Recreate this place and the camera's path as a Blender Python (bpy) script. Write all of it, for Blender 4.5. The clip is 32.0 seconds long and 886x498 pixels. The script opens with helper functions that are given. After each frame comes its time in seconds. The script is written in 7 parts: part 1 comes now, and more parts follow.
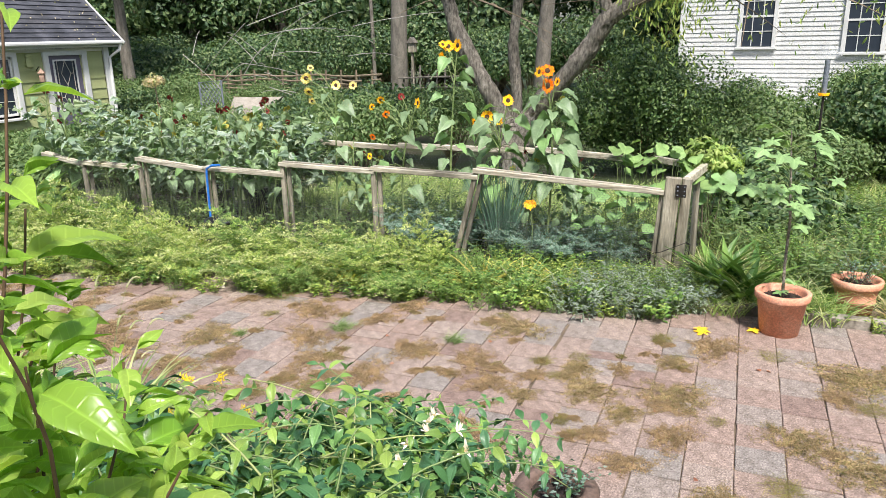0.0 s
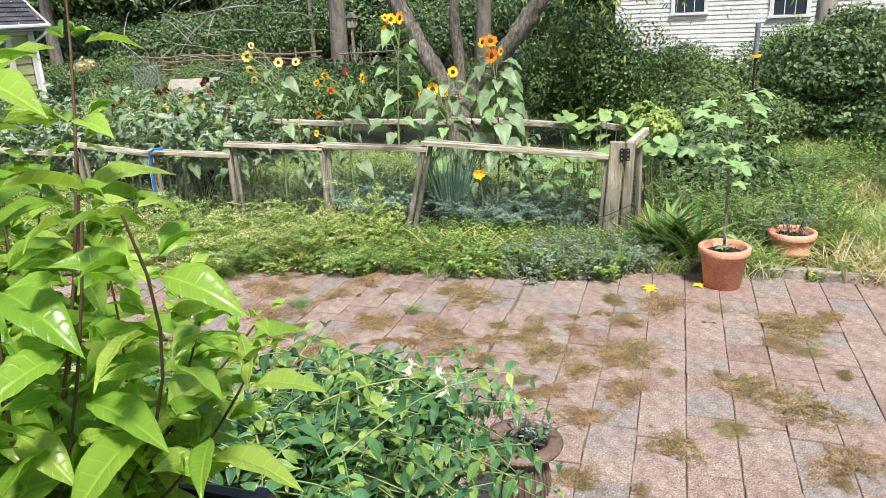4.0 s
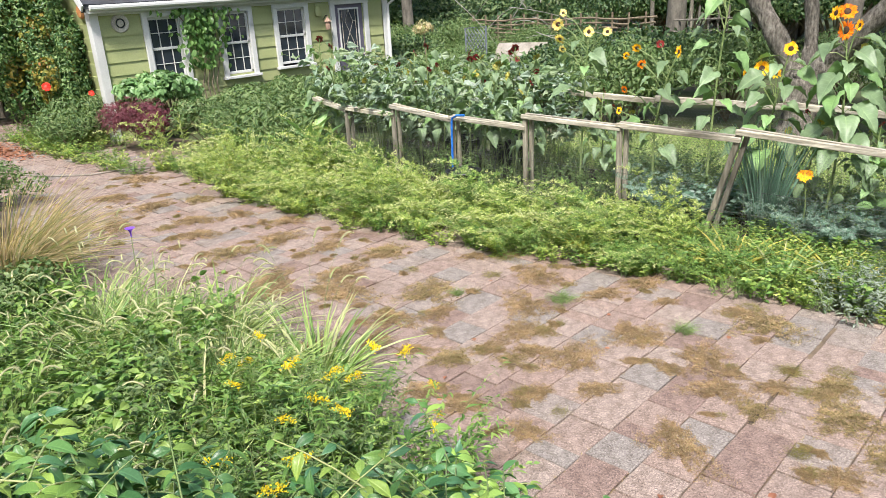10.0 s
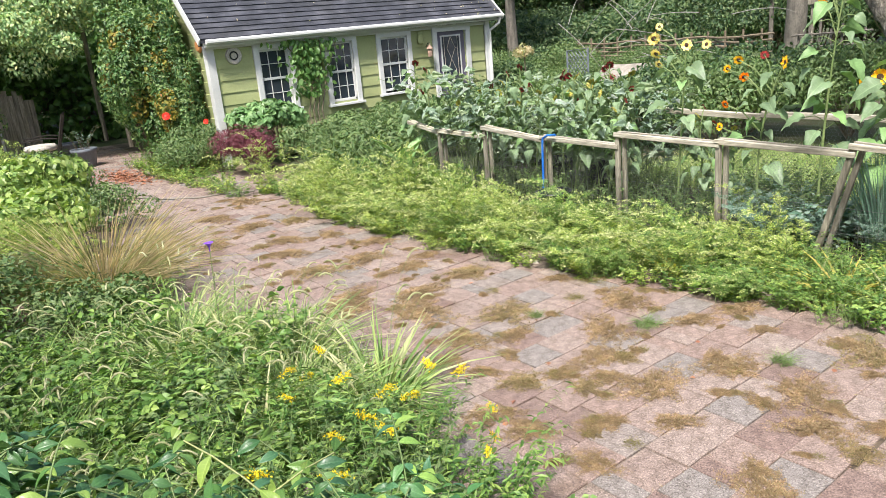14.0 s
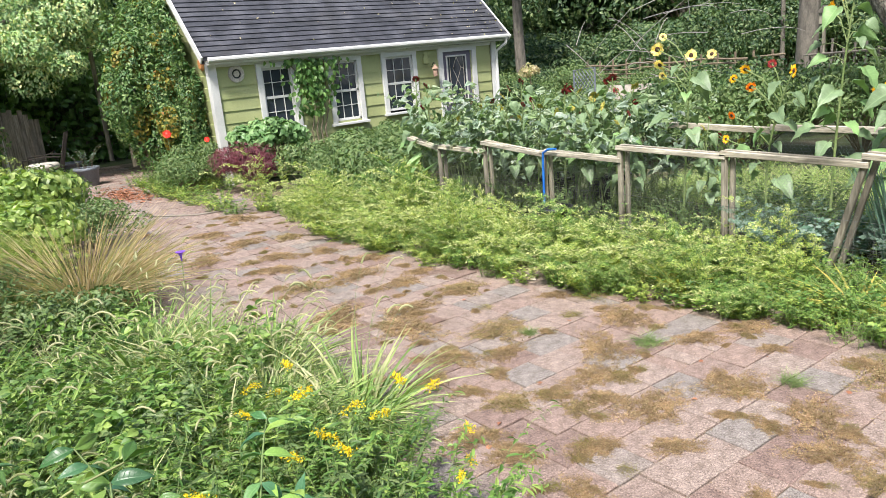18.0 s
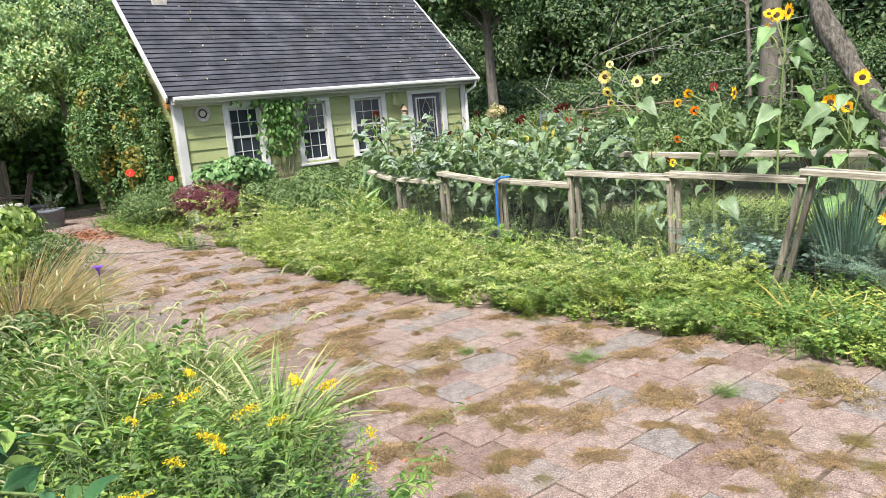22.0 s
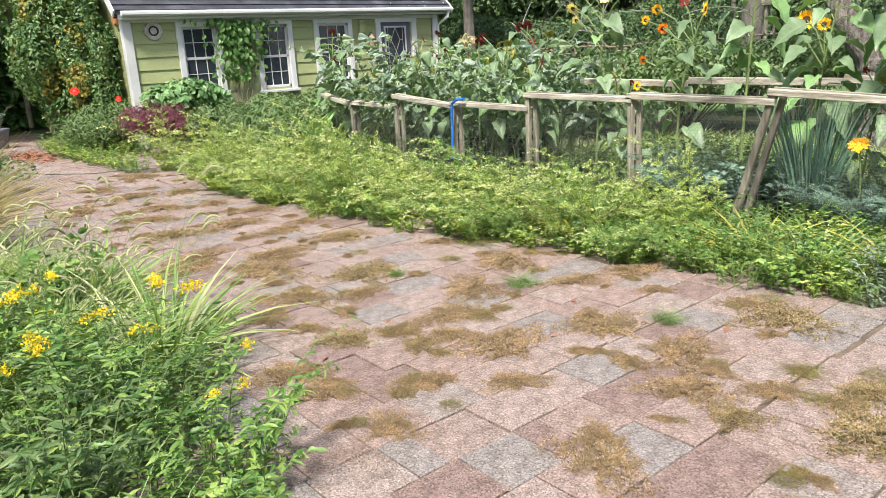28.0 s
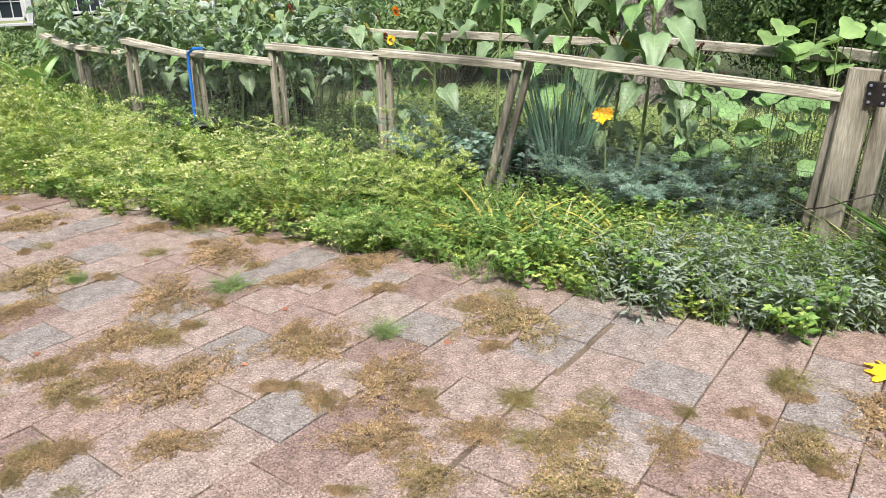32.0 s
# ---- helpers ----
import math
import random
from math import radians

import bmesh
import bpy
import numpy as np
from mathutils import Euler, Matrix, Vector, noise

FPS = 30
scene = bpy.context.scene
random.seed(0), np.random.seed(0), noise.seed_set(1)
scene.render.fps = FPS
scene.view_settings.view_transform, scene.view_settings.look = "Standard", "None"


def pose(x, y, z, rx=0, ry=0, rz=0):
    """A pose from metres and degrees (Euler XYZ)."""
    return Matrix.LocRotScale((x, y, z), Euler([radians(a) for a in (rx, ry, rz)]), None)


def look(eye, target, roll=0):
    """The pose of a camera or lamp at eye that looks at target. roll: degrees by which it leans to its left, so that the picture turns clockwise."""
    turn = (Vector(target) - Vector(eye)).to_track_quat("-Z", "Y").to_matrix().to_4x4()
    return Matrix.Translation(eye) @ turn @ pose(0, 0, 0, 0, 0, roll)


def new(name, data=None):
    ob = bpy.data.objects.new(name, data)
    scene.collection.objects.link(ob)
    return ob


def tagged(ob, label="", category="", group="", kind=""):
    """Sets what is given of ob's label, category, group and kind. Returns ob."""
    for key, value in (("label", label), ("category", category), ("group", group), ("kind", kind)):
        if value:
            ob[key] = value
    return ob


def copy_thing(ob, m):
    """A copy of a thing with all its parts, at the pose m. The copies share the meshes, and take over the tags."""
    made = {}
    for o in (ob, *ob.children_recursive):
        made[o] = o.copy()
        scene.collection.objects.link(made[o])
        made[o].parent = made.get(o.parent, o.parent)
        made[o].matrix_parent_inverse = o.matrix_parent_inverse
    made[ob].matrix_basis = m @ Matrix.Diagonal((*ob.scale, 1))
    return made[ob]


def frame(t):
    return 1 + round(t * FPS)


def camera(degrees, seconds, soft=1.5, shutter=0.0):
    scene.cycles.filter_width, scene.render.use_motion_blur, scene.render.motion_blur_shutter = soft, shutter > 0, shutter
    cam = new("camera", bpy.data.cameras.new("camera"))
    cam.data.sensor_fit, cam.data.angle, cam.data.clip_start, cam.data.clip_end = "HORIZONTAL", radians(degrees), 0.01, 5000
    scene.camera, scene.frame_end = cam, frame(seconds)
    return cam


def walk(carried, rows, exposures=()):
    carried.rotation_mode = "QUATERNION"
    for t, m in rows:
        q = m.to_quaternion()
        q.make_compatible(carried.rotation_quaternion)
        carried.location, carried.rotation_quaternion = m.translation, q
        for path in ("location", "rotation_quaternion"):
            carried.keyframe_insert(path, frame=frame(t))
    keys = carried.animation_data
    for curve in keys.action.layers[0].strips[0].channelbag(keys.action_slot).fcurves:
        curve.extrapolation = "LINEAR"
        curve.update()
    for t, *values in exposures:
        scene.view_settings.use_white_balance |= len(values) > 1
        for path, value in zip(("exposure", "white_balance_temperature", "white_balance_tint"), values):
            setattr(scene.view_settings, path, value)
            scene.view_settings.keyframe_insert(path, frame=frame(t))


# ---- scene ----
cam = camera(63.1, 32.0, soft=0.6)
PATH = [
    (0, (0.386, 0.095, 2.331), (-0.346, 1.869, 1.769), -1.2),
    (0.5, (0.43, 0.088, 2.326), (-0.422, 1.816, 1.788), -0.3),
    (1, (0.465, 0.074, 2.304), (-0.487, 1.746, 1.76), 2.4),
    (1.5, (0.409, 0.028, 2.325), (-0.551, 1.685, 1.745), 0.6),
    (2, (0.324, -0.011, 2.328), (-0.567, 1.681, 1.743), -2.1),
    (2.5, (0.303, -0.021, 2.322), (-0.397, 1.751, 1.714), -3.2),
    (3, (0.302, -0.017, 2.321), (-0.296, 1.787, 1.698), -2.8),
    (3.5, (0.316, -0.012, 2.318), (-0.27, 1.794, 1.688), -3.0),
    (5.5, (0.545, 0.099, 2.3), (-0.119, 1.88, 1.677), -2.1),
    (6, (0.528, 0.162, 2.297), (-0.156, 1.924, 1.642), -2.9),
    (6.5, (0.46, 0.241, 2.34), (-0.231, 1.99, 1.658), -3.2),
    (7, (0.391, 0.309, 2.352), (-0.297, 2.054, 1.659), -3.9),
    (7.5, (0.415, 0.325, 2.406), (-0.449, 1.992, 1.716), -3.0),
    (8, (0.448, 0.381, 2.44), (-0.606, 1.939, 1.759), -2.6),
    (8.5, (0.523, 0.449, 2.436), (-0.659, 1.916, 1.766), -1.3),
    (9, (0.533, 0.475, 2.429), (-0.759, 1.845, 1.756), -2.5),
    (9.5, (0.45, 0.617, 2.39), (-0.864, 1.961, 1.707), -3.9),
    (10, (0.395, 0.661, 2.336), (-0.92, 2.007, 1.659), -3.2),
    (10.5, (0.396, 0.607, 2.384), (-0.915, 1.953, 1.698), -2.5),
    (11, (0.542, 0.598, 2.322), (-1.008, 1.732, 1.765), -0.4),
    (11.5, (0.532, 0.861, 2.212), (-1.06, 1.943, 1.668), -3.7),
    (12, (0.547, 0.906, 2.206), (-1.048, 1.984, 1.665), -4.2),
    (12.5, (0.557, 0.89, 2.188), (-1.022, 1.99, 1.641), -4.1),
    (13, (0.489, 0.94, 2.191), (-1.086, 2.041, 1.637), -4.4),
    (13.5, (0.472, 0.931, 2.209), (-1.097, 2.038, 1.647), -5.3),
    (14, (0.472, 0.928, 2.207), (-1.062, 2.071, 1.624), -5.3),
    (14.5, (0.452, 0.933, 2.201), (-1.06, 2.099, 1.605), -5.6),
    (16.5, (0.523, 1.137, 2.025), (-1.079, 2.206, 1.484), -4.3),
    (17, (0.5, 1.168, 2.036), (-1.104, 2.237, 1.505), -4.9),
    (17.5, (0.417, 1.201, 2.029), (-1.176, 2.293, 1.51), -5.8),
    (18, (0.374, 1.209, 2.014), (-1.193, 2.342, 1.503), -5.2),
    (18.5, (0.414, 1.199, 1.954), (-1.163, 2.33, 1.471), -3.9),
    (19, (0.483, 1.272, 1.886), (-1.152, 2.339, 1.45), -2.3),
    (19.5, (0.512, 1.311, 1.884), (-1.129, 2.37, 1.452), -2.4),
    (20, (0.444, 1.321, 1.887), (-1.195, 2.384, 1.456), -3.0),
    (20.5, (0.386, 1.36, 1.865), (-1.259, 2.42, 1.454), -4.4),
    (21, (0.385, 1.382, 1.788), (-1.252, 2.456, 1.38), -4.2),
    (21.5, (0.483, 1.478, 1.715), (-1.124, 2.608, 1.341), -3.7),
    (22, (0.549, 1.516, 1.721), (-1.013, 2.707, 1.343), -5.3),
    (22.5, (0.476, 1.554, 1.728), (-1.07, 2.762, 1.338), -5.7),
    (23, (0.394, 1.573, 1.731), (-1.127, 2.806, 1.325), -5.7),
    (23.5, (0.374, 1.571, 1.718), (-1.135, 2.821, 1.316), -6.2),
    (24, (0.314, 1.584, 1.681), (-1.178, 2.85, 1.27), -5.0),
    (24.5, (0.342, 1.651, 1.577), (-1.254, 2.789, 1.181), -2.1),
    (25, (0.395, 1.711, 1.55), (-1.213, 2.821, 1.125), -4.3),
    (25.5, (0.465, 1.723, 1.546), (-1.094, 2.895, 1.104), -4.7),
    (26, (0.468, 1.742, 1.549), (-1.069, 2.929, 1.073), -5.6),
    (26.5, (0.393, 1.759, 1.564), (-1.116, 2.976, 1.071), -5.6),
    (28.5, (0.429, 2.1, 1.36), (-1.081, 3.303, 0.835), -2.9),
    (29, (0.354, 2.213, 1.371), (-1.124, 3.456, 0.854), -7.0),
    (29.5, (0.369, 2.342, 1.385), (-1.05, 3.647, 0.853), -6.8),
    (30, (0.464, 2.486, 1.415), (-0.951, 3.786, 0.86), -2.8),
    (30.5, (0.518, 2.594, 1.401), (-0.923, 3.863, 0.842), -5.0),
    (31, (0.538, 2.684, 1.409), (-0.776, 4.064, 0.8), -6.0),
    (31.5, (0.44, 2.808, 1.446), (-0.739, 4.281, 0.781), -3.6),
    (32, (0.329, 2.894, 1.458), (-0.783, 4.405, 0.763), -0.7),
]
walk(cam, [(t, look(eye, target, roll)) for t, eye, target, roll in PATH], [(0, 1.02), (8, 1.04), (12, 1.13), (27, 1.12), (30, 1.05), (32, 1.0)])

# ---- sky and light: bright overcast, soft light from high on the left ----
world = bpy.data.worlds.new("world")
scene.world = world
world.use_nodes = True
wn = world.node_tree
sky = wn.nodes.new("ShaderNodeTexSky")
sky.sky_type = "NISHITA"
sky.sun_disc = False
sky.sun_elevation = radians(57)
sky.sun_rotation = radians(145)
sky.air_density, sky.dust_density, sky.ozone_density = 1.0, 3.0, 1.0
wn.links.new(sky.outputs[0], wn.nodes["Background"].inputs[0])
wn.nodes["Background"].inputs[1].default_value = 0.115
sun = new("sun", bpy.data.lights.new("sun", "SUN"))
sun.data.energy, sun.data.angle, sun.data.color = 3.4, radians(9), (1.0, 0.965, 0.91)
sun.matrix_basis = look((4.5, -6.5, 12.0), (0, 0, 0))

RNG = np.random.default_rng(11)


# ---- geometry helpers ----
def unit(a):
    a = np.asarray(a, float)
    return a / np.maximum(np.linalg.norm(a, axis=-1, keepdims=True), 1e-9)


class Geo:
    """Collects vertices and faces of one mesh."""

    def __init__(self):
        self.v, self.f, self.n, self.uv = [], {}, 0, []

    def add(self, v, f, uv=None):
        v, f = np.asarray(v, float).reshape(-1, 3), np.asarray(f, int)
        self.v.append(v)
        if uv is not None:
            self.uv.append((self.n, uv))
        self.f.setdefault(f.shape[1], []).append(f + self.n)
        self.n += len(v)
        return self

    def mesh(self, name, smooth=False):
        me = bpy.data.meshes.new(name)
        v = np.concatenate(self.v)
        kinds = [np.concatenate(self.f[k]) for k in sorted(self.f)]
        loops = np.concatenate([k.ravel() for k in kinds])
        sizes = np.concatenate([np.full(len(k), k.shape[1]) for k in kinds])
        me.vertices.add(len(v))
        me.vertices.foreach_set("co", v.astype(np.float32).ravel())
        me.loops.add(len(loops))
        me.loops.foreach_set("vertex_index", loops.astype(np.int32))
        me.polygons.add(len(sizes))
        me.polygons.foreach_set("loop_start", np.r_[0, np.cumsum(sizes)[:-1]].astype(np.int32))
        me.polygons.foreach_set("use_smooth", np.full(len(sizes), smooth))
        me.update(calc_edges=True)
        if self.uv:
            flat = np.zeros((len(v), 2), np.float32)
            for at, uv in self.uv:
                flat[at:at + len(uv)] = uv
            me.attributes.new("blade", "FLOAT2", "POINT").data.foreach_set("vector", flat.ravel())
        return me


def part(name, geo, material, parent=None, label="", smooth=False):
    """Links one Geo (or mesh) as one object, under a thing where one is given."""
    me = geo.mesh(name, smooth) if isinstance(geo, Geo) else geo
    if not me.materials:
        me.materials.append(material)
    ob = new(name, me)
    ob.parent = parent
    return tagged(ob, label)


def thing(name, label, category, group="", kind="", m=None):
    ob = new(name)
    ob.empty_display_size = 0.1
    if m is not None:
        ob.matrix_basis = m
    return tagged(ob, label, category, group, kind)


def spot(x, y, z=0.0, turn=0.0, size=1.0, tall=None, tilt=(0, 0)):
    return Matrix.LocRotScale((x, y, z), Euler((radians(tilt[0]), radians(tilt[1]), radians(turn))), (size, size, tall or size))


def tube(geo, pts, rad, sides=6, cap=True):
    pts = np.asarray(pts, float)
    rad = np.broadcast_to(np.asarray(rad, float), (len(pts),))
    t = unit(np.gradient(pts, axis=0))
    ref = np.array((0.31, 0.23, 0.92)) if abs(t[0][2]) < 0.9 else np.array((0.95, 0.3, 0.1))
    x = unit(np.cross(t, ref))
    y = np.cross(t, x)
    a = np.linspace(0, 2 * np.pi, sides, endpoint=False)
    ring = pts[:, None] + rad[:, None, None] * (np.cos(a)[None, :, None] * x[:, None] + np.sin(a)[None, :, None] * y[:, None])
    k = np.arange(sides)
    f = [np.stack([i * sides + k, i * sides + (k + 1) % sides, (i + 1) * sides + (k + 1) % sides, (i + 1) * sides + k], 1) for i in range(len(pts) - 1)]
    geo.add(ring.reshape(-1, 3), np.concatenate(f))
    if cap:
        geo.add(ring[-1], [list(k)])
        geo.add(ring[0], [list(k[::-1])])
    return geo


def arcs(p0, p1, p2, steps):
    """Many quadratic curves at once: (n, steps, 3)."""
    u = np.linspace(0, 1, steps)[None, :, None]
    return (1 - u) ** 2 * p0[:, None] + 2 * u * (1 - u) * p1[:, None] + u**2 * p2[:, None]


def stems(geo, pts, r0, r1, sides=3):
    """Thin tapered tubes along many curves (n, steps, 3)."""
    n, k, _ = pts.shape
    t = unit(pts[:, -1] - pts[:, 0])
    x = unit(np.cross(t, np.array((0.37, 0.9, 0.21))))
    y = np.cross(t, x)
    a = np.linspace(0, 2 * np.pi, sides, endpoint=False)
    off = np.cos(a)[None, :, None] * x[:, None] + np.sin(a)[None, :, None] * y[:, None]
    r = (np.linspace(0, 1, k) * (r1 - r0) + r0)[None, :, None, None]
    ring = pts[:, :, None] + r * off[:, None]
    i, j = np.meshgrid(np.arange(k - 1), np.arange(sides), indexing="ij")
    f = np.stack([i * sides + j, i * sides + (j + 1) % sides, (i + 1) * sides + (j + 1) % sides, (i + 1) * sides + j], -1).reshape(-1, 4)
    geo.add(ring.reshape(-1, 3), (f[None] + (np.arange(n) * k * sides)[:, None, None]).reshape(-1, 4))
    return geo


def scatter(geo, tpl, p, d, up, size, wide=None):
    """Sets a leaf template at each place p, pointing along d, its face towards up."""
    v, f = tpl
    d = unit(d)
    x = unit(np.cross(d, up))
    z = np.cross(x, d)
    size = np.broadcast_to(np.asarray(size, float), (len(p),))
    wide = size if wide is None else np.broadcast_to(wide, (len(p),))
    out = p[:, None] + v[None, :, 0, None] * x[:, None] * wide[:, None, None]
    out = out + (v[None, :, 1, None] * d[:, None] + v[None, :, 2, None] * z[:, None]) * size[:, None, None]
    uv = np.tile(v[:, :2], (len(p), 1)) if len(v) > 20 else None
    geo.add(out.reshape(-1, 3), (f[None] + (np.arange(len(p)) * len(v))[:, None, None]).reshape(-1, f.shape[1]), uv)
    return geo


def leaf_tpl(widths, fold=0.12, droop=0.25, wave=0.0):
    """A leaf one long, as a folded, drooping strip with the given half widths."""
    y = np.linspace(0, 1, len(widths))
    v, f = [], []
    for i, (t, w) in enumerate(zip(y, widths)):
        z = -droop * t * t
        up = fold * w * 2 + wave * (1 if i % 2 else -1)
        v += [(-w, t, z + up), (0, t, z), (w, t, z + up * 0.8)]
    for i in range(len(widths) - 1):
        a = 3 * i
        f += [(a, a + 1, a + 4, a + 3), (a + 1, a + 2, a + 5, a + 4)]
    return np.array(v), np.array(f)


def curved_tpl(widths, cup=0.12, droop=0.3, wave=0.0, cols=(-1, -0.55, 0, 0.55, 1)):
    """A finer leaf for plants close by: rounded across, raised between midrib and margin."""
    v, f = [], []
    k = len(cols)
    for i, w in enumerate(widths):
        t = i / (len(widths) - 1)
        for c in cols:
            z = -droop * t * t + cup * w * (2.2 * abs(c) - 1.6 * c * c) + wave * math.sin(i * 2.1 + c * 2) * abs(c)
            v.append((c * w, t, z))
    for i in range(len(widths) - 1):
        for j in range(k - 1):
            a = i * k + j
            f.append((a, a + 1, a + k + 1, a + k))
    return np.array(v), np.array(f)


SMALL = (np.array([(0, 0, 0), (-0.26, 0.42, 0.07), (0, 0.48, 0), (0.26, 0.42, 0.07), (0, 1, -0.1)]), np.array([(0, 2, 1), (0, 3, 2), (1, 2, 4), (2, 3, 4)]))
OVATE = leaf_tpl([0.03, 0.25, 0.33, 0.31, 0.2, 0.01], 0.16, 0.3)
FINE_OVATE = curved_tpl([0.015, 0.12, 0.2, 0.235, 0.225, 0.18, 0.1, 0.006], 0.75, 0.35, 0.02)
BASIL = curved_tpl([0.015, 0.09, 0.17, 0.22, 0.24, 0.23, 0.195, 0.14, 0.07, 0.004], 0.85, 0.5, 0.02)
NARROW = leaf_tpl([0.03, 0.12, 0.12, 0.01], 0.2, 0.35)
HEART = curved_tpl([0.1, 0.29, 0.35, 0.37, 0.32, 0.29, 0.22, 0.17, 0.08, 0.006], 0.8, 0.45, 0.05)
DISH = curved_tpl([0.3, 0.46, 0.52, 0.53, 0.5, 0.42, 0.27, 0.06], 0.35, 0.2, 0.04)
STIFF = leaf_tpl([0.016, 0.018, 0.016, 0.011, 0.001], 0.4, 0.1)
BLADE = leaf_tpl([0.016, 0.02, 0.018, 0.012, 0.001], 0.4, 0.75)
LONG = leaf_tpl([0.05, 0.09, 0.1, 0.08, 0.05, 0.004], 0.35, 0.6, 0.008)
PETAL = leaf_tpl([0.08, 0.2, 0.17, 0.01], 0.3, -0.1)
TRI = (np.array([(-0.3, 0, 0), (0.3, 0.05, 0.04), (0, 1, -0.08)]), np.array([(0, 1, 2)]))


def feather_tpl(pairs=5, length=0.32):
    """A finely cut leaf: narrow lobes off a midrib."""
    v, f = [], []
    for i in range(pairs):
        t = 0.15 + 0.7 * i / (pairs - 1)
        reach = length * (1.0 - 0.65 * abs(t - 0.4) / 0.6)
        for s in (-1, 1):
            a = len(v)
            v += [(0, t, -0.1 * t * t), (s * reach * 0.55, t + 0.05, 0.03), (s * reach, t + 0.17, 0.0), (s * reach * 0.4, t + 0.15, 0.03)]
            f.append((a, a + 1, a + 2, a + 3) if s > 0 else (a + 3, a + 2, a + 1, a))
    a = len(v)
    v += [(-0.05, 0.7, -0.05), (0.05, 0.7, -0.05), (0.05, 0.88, -0.09), (0, 1.0, -0.12)]
    f.append((a, a + 1, a + 2, a + 3))
    return np.array(v), np.array(f)


FEATHER = feather_tpl()


def lobed_tpl():
    """A fig leaf: five blunt, rounded lobes from one stalk, drooping at the margin."""
    a = np.radians(np.linspace(-150, 150, 31))
    r = 0.43 + 0.17 * np.cos(4.9 * a) + 0.1 * np.cos(a)
    v, f = [], []
    for s in (0.03, 0.55, 1.0):
        z = -0.42 * (s * r) ** 2 + 0.04 * s * np.cos(5 * a)
        v.append(np.stack([np.sin(a) * r * s, 0.34 + np.cos(a) * r * s, z], 1))
    for i in range(2):
        for k in range(30):
            f.append((31 * i + k, 31 * i + k + 1, 31 * i + k + 32, 31 * i + k + 31))
    return np.concatenate(v), np.array(f)


LOBED = lobed_tpl()


def board(geo, p0, p1, wide, thick, up=(0, 0, 1), chamfer=0.12):
    """A length of sawn timber with eased edges; wide lies along up, thick across it."""
    p0, p1 = np.array(p0, float), np.array(p1, float)
    t = unit(p1 - p0)
    y = unit(np.cross(np.cross(t, up), t))
    x = np.cross(t, y)
    c = min(wide, thick) * chamfer
    hw, ht = wide / 2, thick / 2
    prof = [(-ht + c, -hw), (ht - c, -hw), (ht, -hw + c), (ht, hw - c), (ht - c, hw), (-ht + c, hw), (-ht, hw - c), (-ht, -hw + c)]
    a = np.array([p0 + u * x + w * y for u, w in prof])
    b = np.array([p1 + u * x + w * y for u, w in prof])
    k = np.arange(8)
    geo.add(np.concatenate([a, b]), np.stack([k, (k + 1) % 8, (k + 1) % 8 + 8, k + 8], 1))
    geo.add(a, [list(k[::-1])]).add(b, [list(k)])
    return geo


def slab(geo, lo, hi, c=0.004):
    """An upright block from corner to corner with eased top edges."""
    (x0, y0, z0), (x1, y1, z1) = lo, hi
    v = [(x0, y0, z0), (x1, y0, z0), (x1, y1, z0), (x0, y1, z0), (x0, y0, z1 - c), (x1, y0, z1 - c), (x1, y1, z1 - c), (x0, y1, z1 - c)]
    v += [(x0 + c, y0 + c, z1), (x1 - c, y0 + c, z1), (x1 - c, y1 - c, z1), (x0 + c, y1 - c, z1)]
    f = [(0, 1, 5, 4), (1, 2, 6, 5), (2, 3, 7, 6), (3, 0, 4, 7), (4, 5, 9, 8), (5, 6, 10, 9), (6, 7, 11, 10), (7, 4, 8, 11), (8, 9, 10, 11), (3, 2, 1, 0)]
    return geo.add(v, f)


def lathe(geo, prof, sides=32, at=(0, 0, 0)):
    a = np.linspace(0, 2 * np.pi, sides, endpoint=False)
    prof = np.array(prof, float)
    v = np.stack([prof[:, 0, None] * np.cos(a), prof[:, 0, None] * np.sin(a), np.repeat(prof[:, 1, None], sides, 1)], -1) + np.array(at)
    k = np.arange(sides)
    f = [np.stack([i * sides + k, i * sides + (k + 1) % sides, (i + 1) * sides + (k + 1) % sides, (i + 1) * sides + k], 1) for i in range(len(prof) - 1)]
    return geo.add(v.reshape(-1, 3), np.concatenate(f))


# ---- materials ----
def nodes(name):
    m = bpy.data.materials.new(name)
    m.use_nodes = True
    return m, m.node_tree.nodes, m.node_tree.links


def ramp(ns, ls, fac, colors, lo=0.0, hi=1.0):
    r = ns.new("ShaderNodeValToRGB")
    e = r.color_ramp.elements
    while len(e) < len(colors):
        e.new(0.5)
    for i, c in enumerate(colors):
        e[i].position = lo + (hi - lo) * i / max(1, len(colors) - 1)
        e[i].color = (*c, 1)
    ls.new(fac, r.inputs[0])
    return r.outputs[0]


def tex_noise(ns, ls, scale, detail=5, coord="Object", stretch=None):
    tc = ns.new("ShaderNodeTexCoord")
    n = ns.new("ShaderNodeTexNoise")
    n.inputs["Scale"].default_value, n.inputs["Detail"].default_value = scale, detail
    if stretch:
        mp = ns.new("ShaderNodeMapping")
        mp.inputs["Scale"].default_value = stretch
        ls.new(tc.outputs[coord], mp.inputs[0])
        ls.new(mp.outputs[0], n.inputs["Vector"])
    else:
        ls.new(tc.outputs[coord], n.inputs["Vector"])
    return n.outputs["Fac"]


